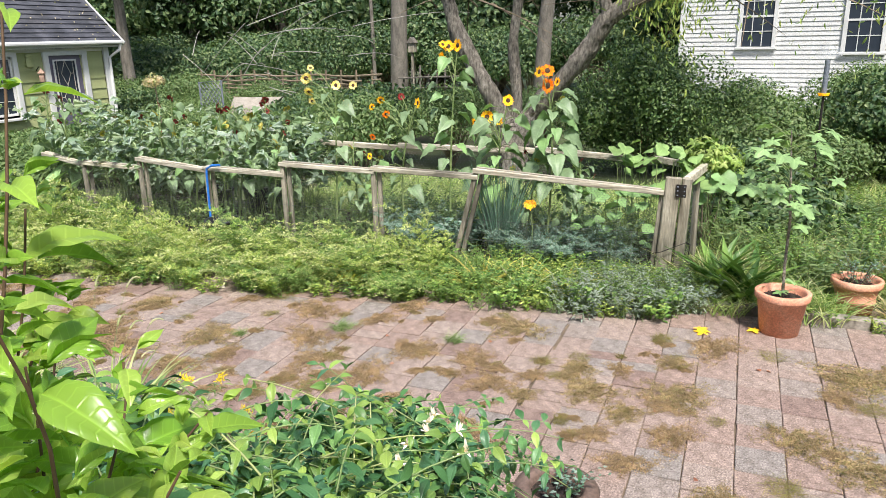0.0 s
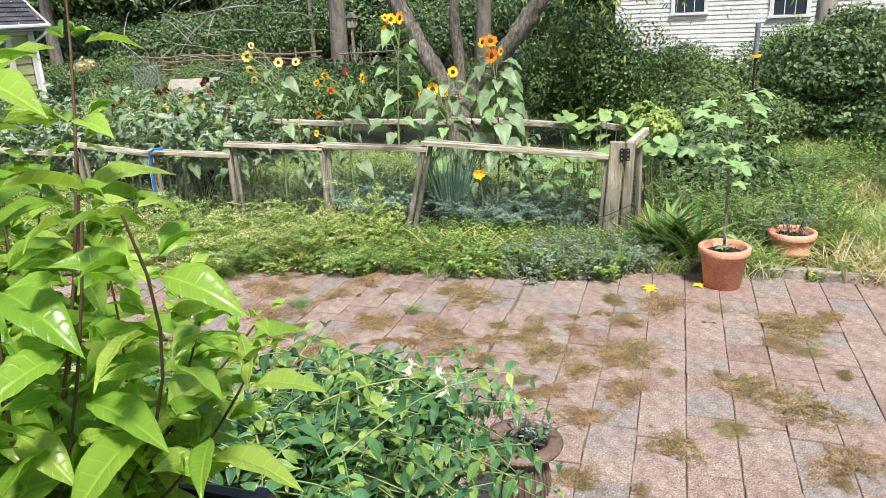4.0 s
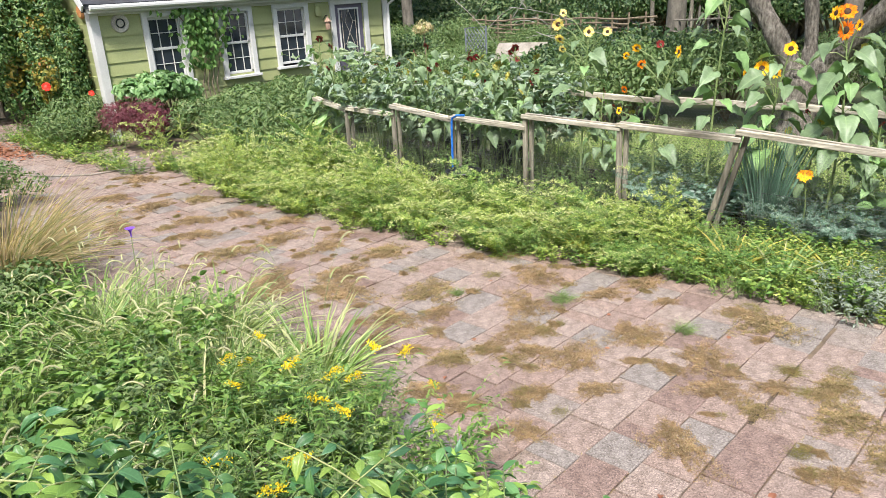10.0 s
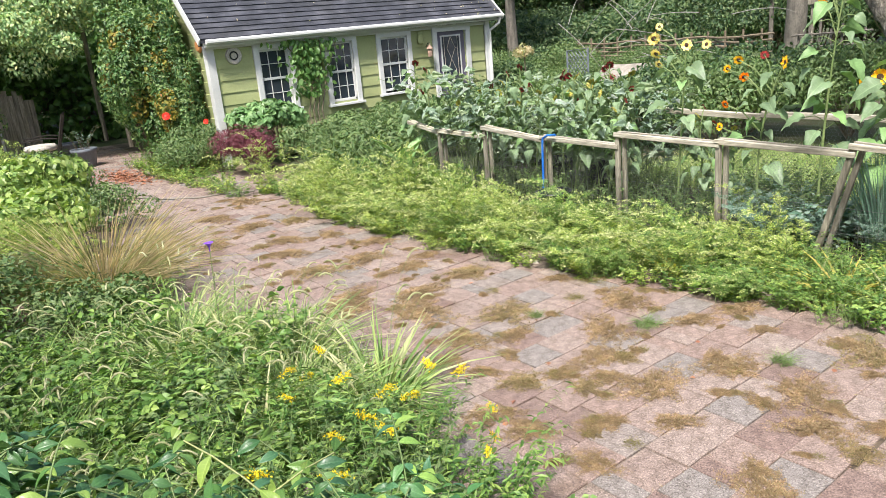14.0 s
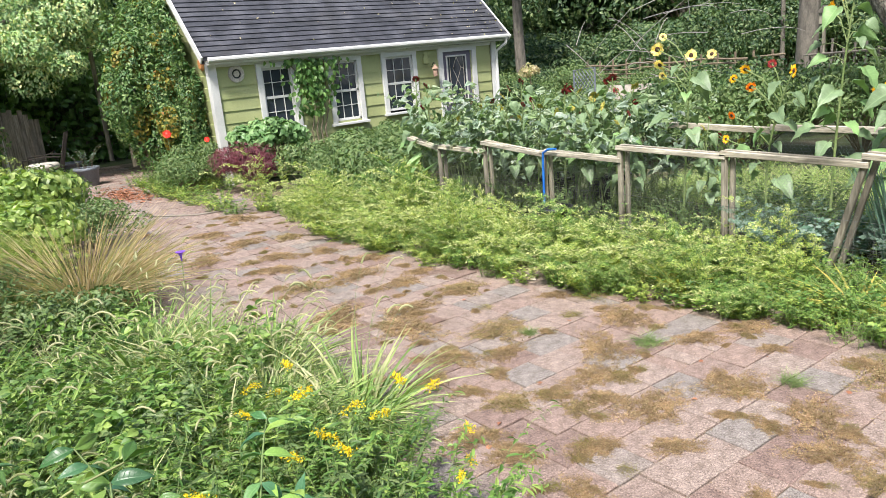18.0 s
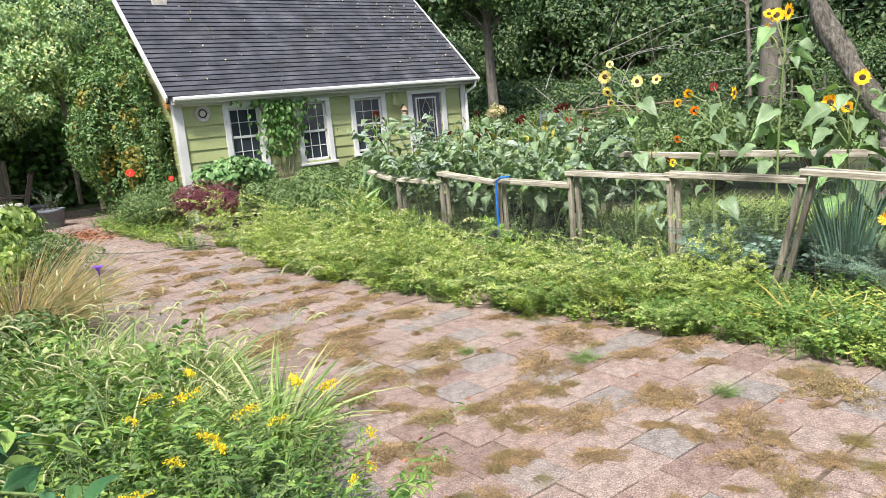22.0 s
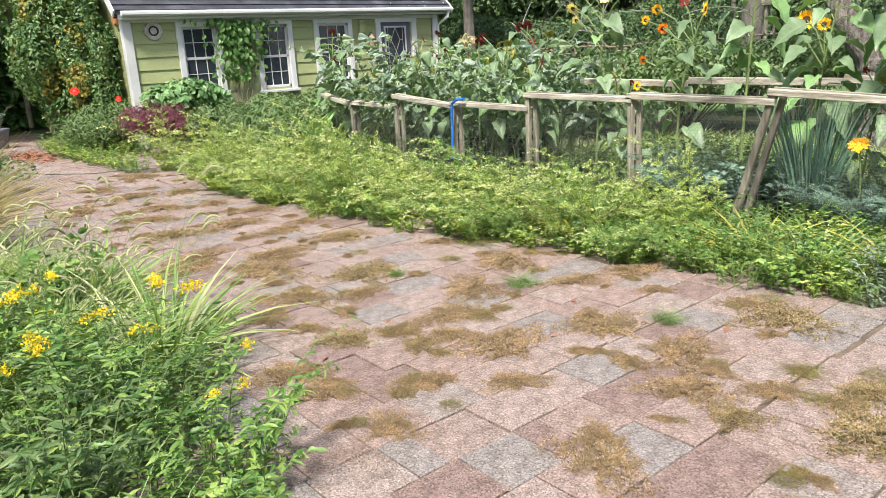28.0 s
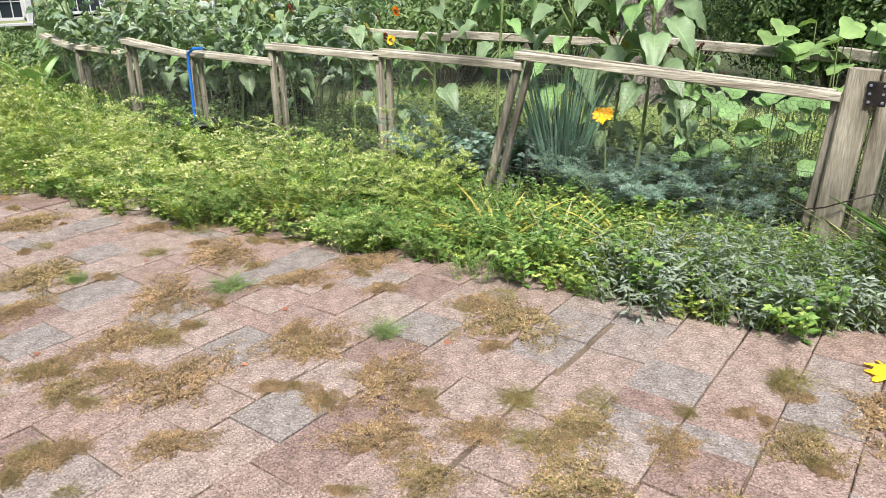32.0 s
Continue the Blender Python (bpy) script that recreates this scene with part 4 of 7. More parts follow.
# ---- plants: general growers ----
def grow(n, radius, height, lean, spread, per, tpl, size, u0=0.15, r0=0.004, jitter=0.25, pitch=0.3, taper=0.5, sag=0.15, steps=5):
    """Stems that rise from a disc and bend over, with leaves along them. Returns stem and leaf Geos and the curves."""
    a, rr = RNG.uniform(0, 2 * np.pi, n), radius * np.sqrt(RNG.uniform(0, 1, n))
    p0 = np.stack([rr * np.cos(a), rr * np.sin(a), np.full(n, -0.02)], 1)
    h = height * RNG.uniform(1 - jitter, 1 + jitter * 0.5, n)
    out = np.stack([np.cos(a) * rr / max(radius, 1e-6), np.sin(a) * rr / max(radius, 1e-6), np.zeros(n)], 1) * spread + RNG.normal(0, 0.12, (n, 3)) * (1, 1, 0)
    drift = out + np.array((lean[0], lean[1], 0.0))
    p2 = p0 + h[:, None] * (drift + (0, 0, 1.0)) - np.stack([0 * h, 0 * h, sag * h], 1)
    p1 = p0 + h[:, None] * (drift * 0.25 + (0, 0, 0.75))
    c = arcs(p0, p1, p2, steps)
    st = stems(Geo(), c, r0, r0 * 0.4)
    u = (u0 + (1 - u0) * (np.arange(per)[None] + RNG.uniform(0, 1, (n, per))) / per)[..., None]
    p = (1 - u) ** 2 * p0[:, None] + 2 * u * (1 - u) * p1[:, None] + u**2 * p2[:, None]
    t = unit(2 * (1 - u) * (p1 - p0)[:, None] + 2 * u * (p2 - p1)[:, None])
    az = RNG.uniform(0, 2 * np.pi, (n, per, 1))
    side = np.concatenate([np.cos(az), np.sin(az), 0 * az], -1)
    d = side + t * pitch + RNG.normal(0, 0.15, (n, per, 3))
    s = size * RNG.uniform(0.65, 1.15, (n, per)) * (1 - taper * u[..., 0])
    lf = scatter(Geo(), tpl, p.reshape(-1, 3), d.reshape(-1, 3), (t + (0, 0, 0.4) + RNG.normal(0, 0.2, (n, per, 3))).reshape(-1, 3), s.ravel())
    return st, lf, c


def mound(n, radii, size, tpl, lumps=14, lump=0.38, seed_up=0.25, inner=0.25, low=0.0):
    """Leaves over a lumpy mound of many smaller rounded masses, with gaps between."""
    radii = np.array(radii, float)
    d = unit(RNG.normal(0, 1, (lumps, 3)))
    d[:, 2] = np.where(RNG.uniform(0, 1, lumps) < low, -np.abs(d[:, 2]) * 0.8, np.abs(d[:, 2]) * 0.9 - 0.15)
    c = d * radii * RNG.uniform(0.45, 0.8, (lumps, 1))
    k = RNG.integers(0, lumps, n)
    o = unit(RNG.normal(0, 1, (n, 3)))
    r = lump * RNG.uniform(0.7, 1.25, lumps)[k] * np.where(RNG.uniform(0, 1, n) < inner, RNG.uniform(0.5, 0.9, n), RNG.uniform(0.9, 1.06, n))
    p = c[k] + o * r[:, None] * radii
    p[:, 2] = np.maximum(p[:, 2], -radii[2] * 0.9)
    face = unit(o + np.array((0, 0, seed_up)) + RNG.normal(0, 0.35, (n, 3)))
    along = unit(np.cross(face, RNG.normal(0, 1, (n, 3)))) + np.array((0, 0, -0.35))
    return scatter(Geo(), tpl, p, along, face, size * RNG.uniform(0.7, 1.25, n)), c


def twigs(c, foot, r=0.012, n=None):
    foot = np.tile(np.array(foot, float), (len(c), 1))
    mid = (foot + c) / 2 + RNG.normal(0, 0.05, c.shape) + np.array((0, 0, 0.08))
    return stems(Geo(), arcs(foot, mid, c, 5), r, r * 0.4, 5)


def plant(name, label, category, geos, group="", smooth=False):
    """geos: (part name, Geo, material) rows."""
    p = thing(name, label, category, group)
    mass = {"stalks": "tangle", "blades": "grass", "leaves": "foliage", "tips": "plume", "stems": "stem_growth", "twigs": "twig_growth", "canes": "cane_growth", "seed_heads": "seed_plume", "vines": "vine_growth", "flowers": "blossom", "petals": "blossom", "yellow_leaves": "yellow_foliage", "turning_leaves": "turning_foliage", "canopy": "canopy"}
    for nm, g, m in geos:
        ob = part(mass.get(nm, nm), g, m, p, "", smooth)
        if nm in mass:
            ob["kind"] = "stuff"
    return p


def strew(tpls, places, group, size=(0.85, 1.2), tall=(0.85, 1.15), turn=True):
    """The templates themselves take the first places; copies take the rest."""
    for i, (x, y, *z) in enumerate(places):
        s = RNG.uniform(*size)
        m = spot(x, y, z[0] if z else -0.02, RNG.uniform(0, 360) if turn else RNG.uniform(-25, 25), s, s * RNG.uniform(*tall))
        t = tpls[i % len(tpls)]
        t["group"] = group
        if i < len(tpls):
            t.matrix_basis = m
        else:
            c = copy_thing(t, m)
            c.matrix_basis = m


def bed_front(x):
    return float(np.interp(x, [-11, -10, -7.5, -5.5, -4.2, -3.3, -2.2, -1.1, -0.3, 0.2], [5.75, 5.45, 5.2, 5.22, 5.42, 5.6, 5.8, 5.88, 5.98, 6.25]))


# ---- the weedy bed in front of the fence ----
def mugwort(h, leaf, n=20):
    st, lf, c = grow(n, 0.19, h, (-0.38, -0.3), 0.5, 21, FEATHER, 0.135, 0.0, 0.003, 0.6, 0.5, 0.45, 0.2)
    tip = Geo()
    k = 34
    d = unit(c[:, -1] - c[:, -2])
    u = np.linspace(-0.09, 0.16, k)[None, :, None]
    p = (c[:, -1][:, None] - d[:, None] * u - (0, 0, 0.5) * np.clip(-u, 0, 1) + RNG.normal(0, 0.007, (len(c), k, 3))).reshape(-1, 3)
    scatter(tip, SMALL, p, np.repeat(d, k, 0) * 0.7 + RNG.normal(0, 0.45, (len(p), 3)), RNG.normal(0, 0.6, (len(p), 3)) + (0, 0, 1), RNG.uniform(0.014, 0.034, len(p)))
    return plant("mugwort_clump", "leaning yellow-green feathery mugwort beside the fence", "weed", [("stems", st, M["greenstem"]), ("leaves", lf, M[leaf]), ("tips", tip, M["mugtip"])])


MUG = [mugwort(0.62, "mugdark"), mugwort(0.5, "mug"), mugwort(0.75, "mug", 15), mugwort(0.45, "mugdark", 24)]
spots = []
for x in np.arange(-9.7, -2.35, 0.33):
    for row in (0.26, 0.62, 0.98, 1.36):
        y = bed_front(x) + row + RNG.normal(0, 0.09)
        if y < FY - 0.06:
            spots.append((x + RNG.normal(0, 0.12), y))
order = RNG.permutation(len(spots))
strew(MUG, [spots[i] for i in order], "mugwort along the fence", (0.55, 1.15), (0.6, 1.3), turn=False)


def herbs(label, h, leaf, size, mat, n=26, per=16, tpl=SMALL, name="herb_clump", radius=0.17):
    st, lf, _ = grow(n, radius, h, (0, -0.15), 0.55, per, tpl, size, 0.1, 0.0025, 0.4, 0.3, 0.35)
    return plant(name, label, "weed", [("stems", st, M["greenstem"]), ("leaves", lf, M[mat])])


HERB = [herbs("fresh green low weeds in the bed", 0.34, 0, 0.06, "herb"), herbs("fresh green low weeds in the bed", 0.28, 0, 0.05, "herb", 34, 14, FEATHER), herbs("yellowing low weeds in the bed", 0.25, 0, 0.055, "mug", 30, 16)]
spots = [(x + RNG.normal(0, 0.06), bed_front(x) + r + RNG.normal(0, 0.05)) for x in np.arange(-2.6, 0.05, 0.2) for r in (0.14, 0.36, 0.6, 0.84, 1.05) if bed_front(x) + r < FY + 0.02]
spots += [(x, bed_front(x) + RNG.uniform(0.02, 0.16)) for x in np.arange(-10, -2.2, 0.38)]
strew(HERB, spots, "low weeds at the bed's front", (0.7, 1.15))
LAV = [herbs("grey-green lavender sprawling over the bed's edge", 0.34, 0, 0.05, "lavender", 60, 22, NARROW, "lavender_bush", 0.2), herbs("silvery grey lavender tufts by the kerb", 0.28, 0, 0.05, "lavender", 50, 22, NARROW, "lavender_bush", 0.16)]
strew(LAV, [(-0.75, 6.05), (-0.35, 6.12), (-0.1, 6.3), (0.1, 6.45), (-0.55, 6.3), (-0.3, 6.42)], "lavender at the bed's corner", (0.9, 1.2))
DAY = []
for k in range(2):
    g = Geo()
    n = 26
    a = RNG.uniform(0, 6.28, n)
    scatter(g, BLADE, np.stack([0.04 * np.cos(a), 0.04 * np.sin(a), 0 * a], 1), np.stack([np.cos(a) * 0.35, np.sin(a) * 0.35, 0 * a + 1], 1), np.stack([-np.cos(a), -np.sin(a), 0.4 + 0 * a], 1), RNG.uniform(0.3, 0.5, n), 0.65)
    DAY.append(plant("daylily_clump", "arching strap-leaved clump with yellowing blades", "plant", [("blades", g, M["grass" if k else "yellowing"])]))
strew(DAY, [(-1.75, 6.25), (-1.35, 6.2), (-1.0, 6.45), (-2.0, 6.35), (-3.0, 5.95)], "strap-leaved clumps in the bed", (0.7, 1.0))


# ---- inside the vegetable bed ----
def flower_head(parent, centre, facing, r, petal, disc=True, name="flower_head"):
    """A composite flower: two whorls of petals round a domed seed disc, green bracts behind."""
    f = unit(np.array(facing, float))
    side = unit(np.cross(f, (0.1, 0.2, 1.0)))
    up = np.cross(side, f)
    n = 16
    a = np.linspace(0, 2 * np.pi, n, endpoint=False) + RNG.uniform(0, 0.2)
    a = np.r_[a, a + 0.2]
    d = np.cos(a)[:, None] * side + np.sin(a)[:, None] * up
    g = scatter(Geo(), PETAL, np.array(centre) + d * r * 0.38, d + f * RNG.uniform(-0.35, 0.35, (len(a), 1)), np.tile(f, (len(a), 1)), r * RNG.uniform(0.5, 0.72, len(a)))
    h = part(name, g, M[petal], parent)
    dg = Geo()
    ring = [(0.0, 0.1), (0.2, 0.09), (0.33, 0.05), (0.39, 0.0), (0.3, -0.12), (0.0, -0.2)]
    lathe(dg, [(q * r, z * r) for q, z in ring], 16)
    v = dg.v[0]
    dg.v[0] = np.array(centre) + v[:, :1] * side + v[:, 1:2] * up + v[:, 2:] * f
    part("seed_disc", dg, M["disc" if disc else petal], h, smooth=True)
    return h


def sunflower(label, heads, nleaf=12, leafsize=0.24, bend=(0.0, 0.0), droop=0.5):
    """heads: (x, y, z, petal, radius, nod). The stem runs to the first one, the others branch off."""
    p = thing("sunflower", label, "sunflower", "sunflowers in the bed")
    x, y, h = heads[0][:3]
    c = arcs(np.array([(0, 0, -0.03)]), np.array([(bend[0], bend[1], h * 0.6)]), np.array([(x, y, h)]), 10)[0]
    at = lambda u: np.array([np.interp(u, np.linspace(0, 1, 10), c[:, k]) for k in range(3)])
    part("stem", tube(Geo(), c, np.linspace(0.014, 0.006, 10), 7), M["greenstem"], p)
    br = Geo()
    nleaf = int(nleaf * 1.4)
    for i in range(nleaf):
        u = 0.34 + 0.6 * (i + RNG.uniform(0, 0.6)) / nleaf
        a = i * 2.4 + RNG.uniform(-0.4, 0.4)
        base = at(u)
        d = np.array((math.cos(a), math.sin(a) - 0.25, 0.3))
        tip = base + d * RNG.uniform(0.08, 0.18)
        tube(br, [base, (base + tip) / 2 + (0, 0, 0.03), tip], 0.004, 4)
        leaf = scatter(Geo(), HEART, tip[None], (d * (1, 1, 0) + (0, 0, 0.15 - droop * RNG.uniform(0.3, 1.7)))[None], np.array([(0.05, -0.15, 1.0)]) + RNG.normal(0, 0.35, 3), leafsize * RNG.uniform(0.5, 1.1) * (1.2 - 0.45 * u))
        part("leaf", leaf, M["squash" if RNG.uniform() < 0.2 else "sunleaf"], p, smooth=True)
    for i, (hx, hy, hz, petal, r, nod) in enumerate(heads):
        tip = np.array((hx, hy, hz))
        if i:
            base = at(np.clip((hz - 0.35) / h, 0.2, 0.92))
            tube(br, [base, (base + tip) / 2 + (0, 0, 0.06), tip], 0.006, 5)
        flower_head(p, tip, (RNG.normal(0.1, 0.75), -0.8, nod), r * 0.84, petal, petal not in ("yellowing",))
    part("branching", br, M["greenstem"], p)["kind"] = "stuff"
    return p


Y, PY, OP, RP, SP = "petal", "palepetal", "orangepetal", "redpetal", "yellowing"
sunflower("tall branching sunflower with bright yellow heads", [(0.12, 0, 2.25, Y, 0.085, 0.1), (-0.06, 0, 2.11, Y, 0.095, 0.0), (0.0, 0.03, 2.24, Y, 0.08, 0.3), (-0.05, 0, 2.26, Y, 0.06, 0.9)], 18, 0.25).matrix_basis = spot(-2.62, 7.62)
sunflower("sunflower with three bright yellow heads", [(0.16, 0, 1.67, Y, 0.075, 0.1), (-0.08, 0, 1.49, Y, 0.085, 0.1), (0.05, 0, 1.45, Y, 0.06, 0.0), (-0.25, 0.1, 1.42, Y, 0.06, -0.2)], 19, 0.27).matrix_basis = spot(-2.1, 7.65)
sunflower("sunflower with a cluster of deep orange heads", [(0.0, 0, 1.83, OP, 0.1, 0.1), (-0.02, 0.05, 1.98, OP, 0.09, 0.4), (-0.1, 0.02, 1.97, Y, 0.075, 0.2), (0.1, 0, 1.87, Y, 0.06, 0.2), (0.16, 0, 1.7, SP, 0.04, 0.6)], 22, 0.3, (0.12, 0)).matrix_basis = spot(-1.5, 7.62)
sunflower("sunflower with pale yellow heads drooping to one side", [(0.1, 0, 1.82, PY, 0.075, 0.1), (0.33, 0, 1.82, PY, 0.06, 0.3), (-0.3, 0, 1.9, PY, 0.085, -0.3), (-0.27, 0, 1.74, PY, 0.08, -0.6), (-0.25, 0.02, 1.63, PY, 0.06, -0.4), (-0.23, 0, 2.02, PY, 0.05, 0.3)], 12, 0.28, (0.05, 0), 0.3).matrix_basis = spot(-4.15, 7.65)
sunflower("branching sunflower with golden and rusty heads", [(0.18, 0, 1.63, Y, 0.075, 0.1), (-0.22, 0, 1.5, OP, 0.06, -0.5), (-0.28, 0, 1.66, Y, 0.06, -0.3), (-0.4, 0, 1.58, Y, 0.05, -0.3), (-0.02, 0, 1.7, RP, 0.05, 0.3), (-0.38, -0.05, 1.24, OP, 0.05, -0.3), (-0.42, -0.08, 1.02, Y, 0.05, 0.1)], 12, 0.23, (-0.15, 0)).matrix_basis = spot(-3.17, 7.62)
RED = sunflower("sunflower with dark maroon heads and drooping leaves", [(0.05, 0, 1.5, RP, 0.06, -0.5), (0.3, -0.05, 1.25, RP, 0.045, -0.4)], 18, 0.19, (0, 0), 0.7)
RED.matrix_basis = spot(-5.78, 7.6)
SPENT = sunflower("spent sunflower with nodding seed heads and wilting leaves", [(0.25, -0.1, 1.35, SP, 0.06, -0.8), (-0.15, -0.1, 1.2, SP, 0.06, -0.9), (0.0, 0, 1.42, RP, 0.05, -0.4)], 19, 0.175, (0.1, 0), 0.8)
SPENT.matrix_basis = spot(-6.25, 7.55)
for t, x, y, r, s in ((RED, -8.5, 7.35, 30, 1.18), (RED, -8.1, 7.3, -40, 1.12), (RED, -5.2, 7.75, 20, 1.1), (RED, -1.15, 7.6, 60, 0.72), (RED, -6.7, 7.8, -30, 1.1), (RED, -7.0, 7.5, 75, 0.95),
                      (SPENT, -5.5, 7.45, 40, 1.1), (SPENT, -6.6, 7.5, -35, 1.12), (SPENT, -5.0, 7.5, 80, 1.15), (SPENT, -4.75, 7.55, -60, 0.9), (SPENT, -7.5, 7.6, 15, 1.0), (SPENT, -6.0, 7.9, 120, 1.1), (SPENT, -5.3, 8.0, -100, 1.05), (SPENT, -1.3, 7.55, 90, 0.75), (SPENT, -3.7, 7.6, 45, 0.75), (SPENT, -3.9, 7.75, -50, 0.85), (SPENT, -1.75, 7.7, -20, 0.8)):
    copy_thing(t, spot(x, y, -0.02, r, s)).matrix_basis = spot(x, y, -0.02, r, s)

# a leafy tangle of wilting growth that fills the bed's far part
st, lf, _ = grow(34, 0.5, 1.65, (0.05, -0.08), 0.3, 12, HEART, 0.165, 0.35, 0.006, 0.45, 0.3, 0.25, 0.2)
TANGLE = [plant("sunflower_thicket", "wilting pale green sunflower leaves over the fence", "sunflower", [("stems", st, M["greenstem"]), ("leaves", lf, M["sunleaf"])])]
strew(TANGLE, [(-5.9, 7.9), (-6.9, 7.9), (-5.1, 8.0), (-7.6, 7.8)], "sunflower thicket", (0.85, 1.05))
st, lf, _ = grow(45, 0.4, 0.6, (0, 0), 0.5, 18, OVATE, 0.065, 0.1, 0.004)
GREENS = [plant("vegetable_plant", "leafy green vegetable plant behind the wire", "vegetable", [("stems", st, M["greenstem"]), ("leaves", lf, M["shrub"])])]
strew(GREENS, [(-7.2, 7.4), (-6.3, 7.35), (-5.2, 7.35), (-4.6, 7.4), (-4.0, 7.5), (-3.6, 8.2), (-4.8, 8.3), (-3.0, 8.0), (-1.0, 8.0), (-7.8, 7.5), (-6.8, 7.6), (-5.7, 7.3), (-3.6, 7.4), (-3.1, 7.5), (-2.4, 7.9), (-1.8, 8.2), (-5.5, 8.3), (-6.5, 8.2), (-4.2, 8.2), (-3.3, 8.3), (-2.9, 8.4), (-2.2, 8.3), (-1.4, 8.2), (-0.6, 8.0), (-3.8, 8.4), (-2.7, 7.8), (-0.9, 7.6)], "vegetables in the bed", (0.7, 1.0))
RUE = [herbs("blue-green finely cut shrub behind the wire", 0.5, 0, 0.1, "rue", 46, 20, FEATHER, "rue_bush", 0.24), herbs("blue-green leafy shrub behind the wire", 0.45, 0, 0.09, "rue", 46, 20, SMALL, "rue_bush", 0.24)]
strew(RUE, [(-2.85, 7.35), (-2.45, 7.4), (-1.4, 7.35), (-1.05, 7.4), (-1.7, 7.5), (-2.6, 7.6), (-0.7, 7.45), (-1.2, 7.65)], "blue-green bushes in the bed", (0.85, 1.1))
g = Geo()
n = 110
a, rr = RNG.uniform(0, 6.28, n), 0.12 * np.sqrt(RNG.uniform(0, 1, n))
o = np.stack([np.cos(a), np.sin(a), 0 * a], 1)
scatter(g, STIFF, o * rr[:, None], o * 0.24 * RNG.uniform(0.1, 1.2, (n, 1)) + (0, 0, 1), -o + (0, 0, 0.3), RNG.uniform(0.65, 1.12, n), 0.34)
plant("leek_clump", "tall blue-green blades of a grassy clump behind the wire", "plant", [("blades", g, M["leek"])]).matrix_basis = spot(-1.95, 7.42)


def squash(n, spread, h, label, tint="squash", low=0.25):
    p = thing("squash_vine", label, "vegetable", "squash vine in the bed")
    vine = Geo()
    for i in range(n):
        x, y, z = RNG.uniform(-spread[0], spread[0]), RNG.uniform(-spread[1], spread[1]), RNG.uniform(low, h)
        tube(vine, [(x * 0.7, y * 0.7, 0.0), (x * 0.9, y * 0.9, z * 0.6), (x, y, z)], 0.0035, 5)
        d = np.array((RNG.normal(0, 1), RNG.normal(-0.6, 0.6), -0.15))
        part("leaf", scatter(Geo(), DISH, np.array([(x, y, z)]), d[None], np.array([(RNG.normal(0.1, 0.45), RNG.normal(-0.35, 0.45), 1.0)]), RNG.uniform(0.1, 0.185)), M[tint], p, smooth=True)
    part("vine_growth", vine, M["greenstem"], p)
    return p


squash(34, (0.5, 0.3), 0.85, "squash vine with broad round green leaves").matrix_basis = spot(-0.75, 7.65)
# topmost leaves take the palette with sunlight painted in
squash(12, (0.28, 0.2), 1.22, "squash leaves climbing over the corner post", "squashsunlit", 0.7).matrix_basis = spot(-0.15, 7.8)
squash(20, (0.42, 0.25), 1.2, "squash leaves in the sunlit tint lying over the back rail", "squashsunlit", 0.85).matrix_basis = spot(-0.5, 8.15)
squash(7, (0.12, 0.2), 1.0, "green squash leaves hanging outside the side fence", "squash", 0.6).matrix_basis = spot(0.22, 7.85)
zin = thing("zinnia", "single bright yellow zinnia flower behind the wire", "flower")
part("stem", tube(Geo(), [(0, 0.05, -0.03), (0.02, 0, 0.4), (0, -0.02, 0.66)], 0.006, 6), M["greenstem"], zin)
flower_head(zin, (0, -0.03, 0.66), (0.1, -0.6, 0.7), 0.07, "petal", False)
zin.matrix_basis = spot(-1.55, 7.2)
tub = thing("planter_tub", "black plastic tub standing in the bed", "tub")
part("shell", lathe(Geo(), [(0.0, 0.0), (0.16, 0.0), (0.2, 0.3), (0.215, 0.3), (0.215, 0.32), (0.19, 0.32), (0.17, 0.1), (0.0, 0.1)], 28), M["dark"], tub, smooth=True)
tub.matrix_basis = spot(-5.2, 6.8)
for x, y, s in ((-6.2, 7.9, 1.3), (-5.6, 8.2, 1.4)):
    b = copy_thing(tub, spot(x, y, 0, 0, s))
    b["label"] = "dark blue plastic tub among the plants"
canna = thing("canna_plant", "broad upright canna leaves at the fence's end", "plant")
for i in range(9):
    a = i * 2.4
    d = np.array((math.cos(a) * 0.45, math.sin(a) * 0.45, 1.0))
    part("leaf", scatter(Geo(), leaf_tpl([0.03, 0.12, 0.16, 0.14, 0.08, 0.005], 0.3, 0.35), np.array([(0.03 * math.cos(a), 0.03 * math.sin(a), 0.05 * i)]), d[None], np.array([(-math.cos(a), -math.sin(a), 0.5)]), RNG.uniform(0.45, 0.65)), M["squash"], canna)
part("stalk", tube(Geo(), [(0, 0, -0.02), (0, 0, 0.5)], 0.015, 6), M["greenstem"], canna)
canna.matrix_basis = spot(-8.0, 6.72)


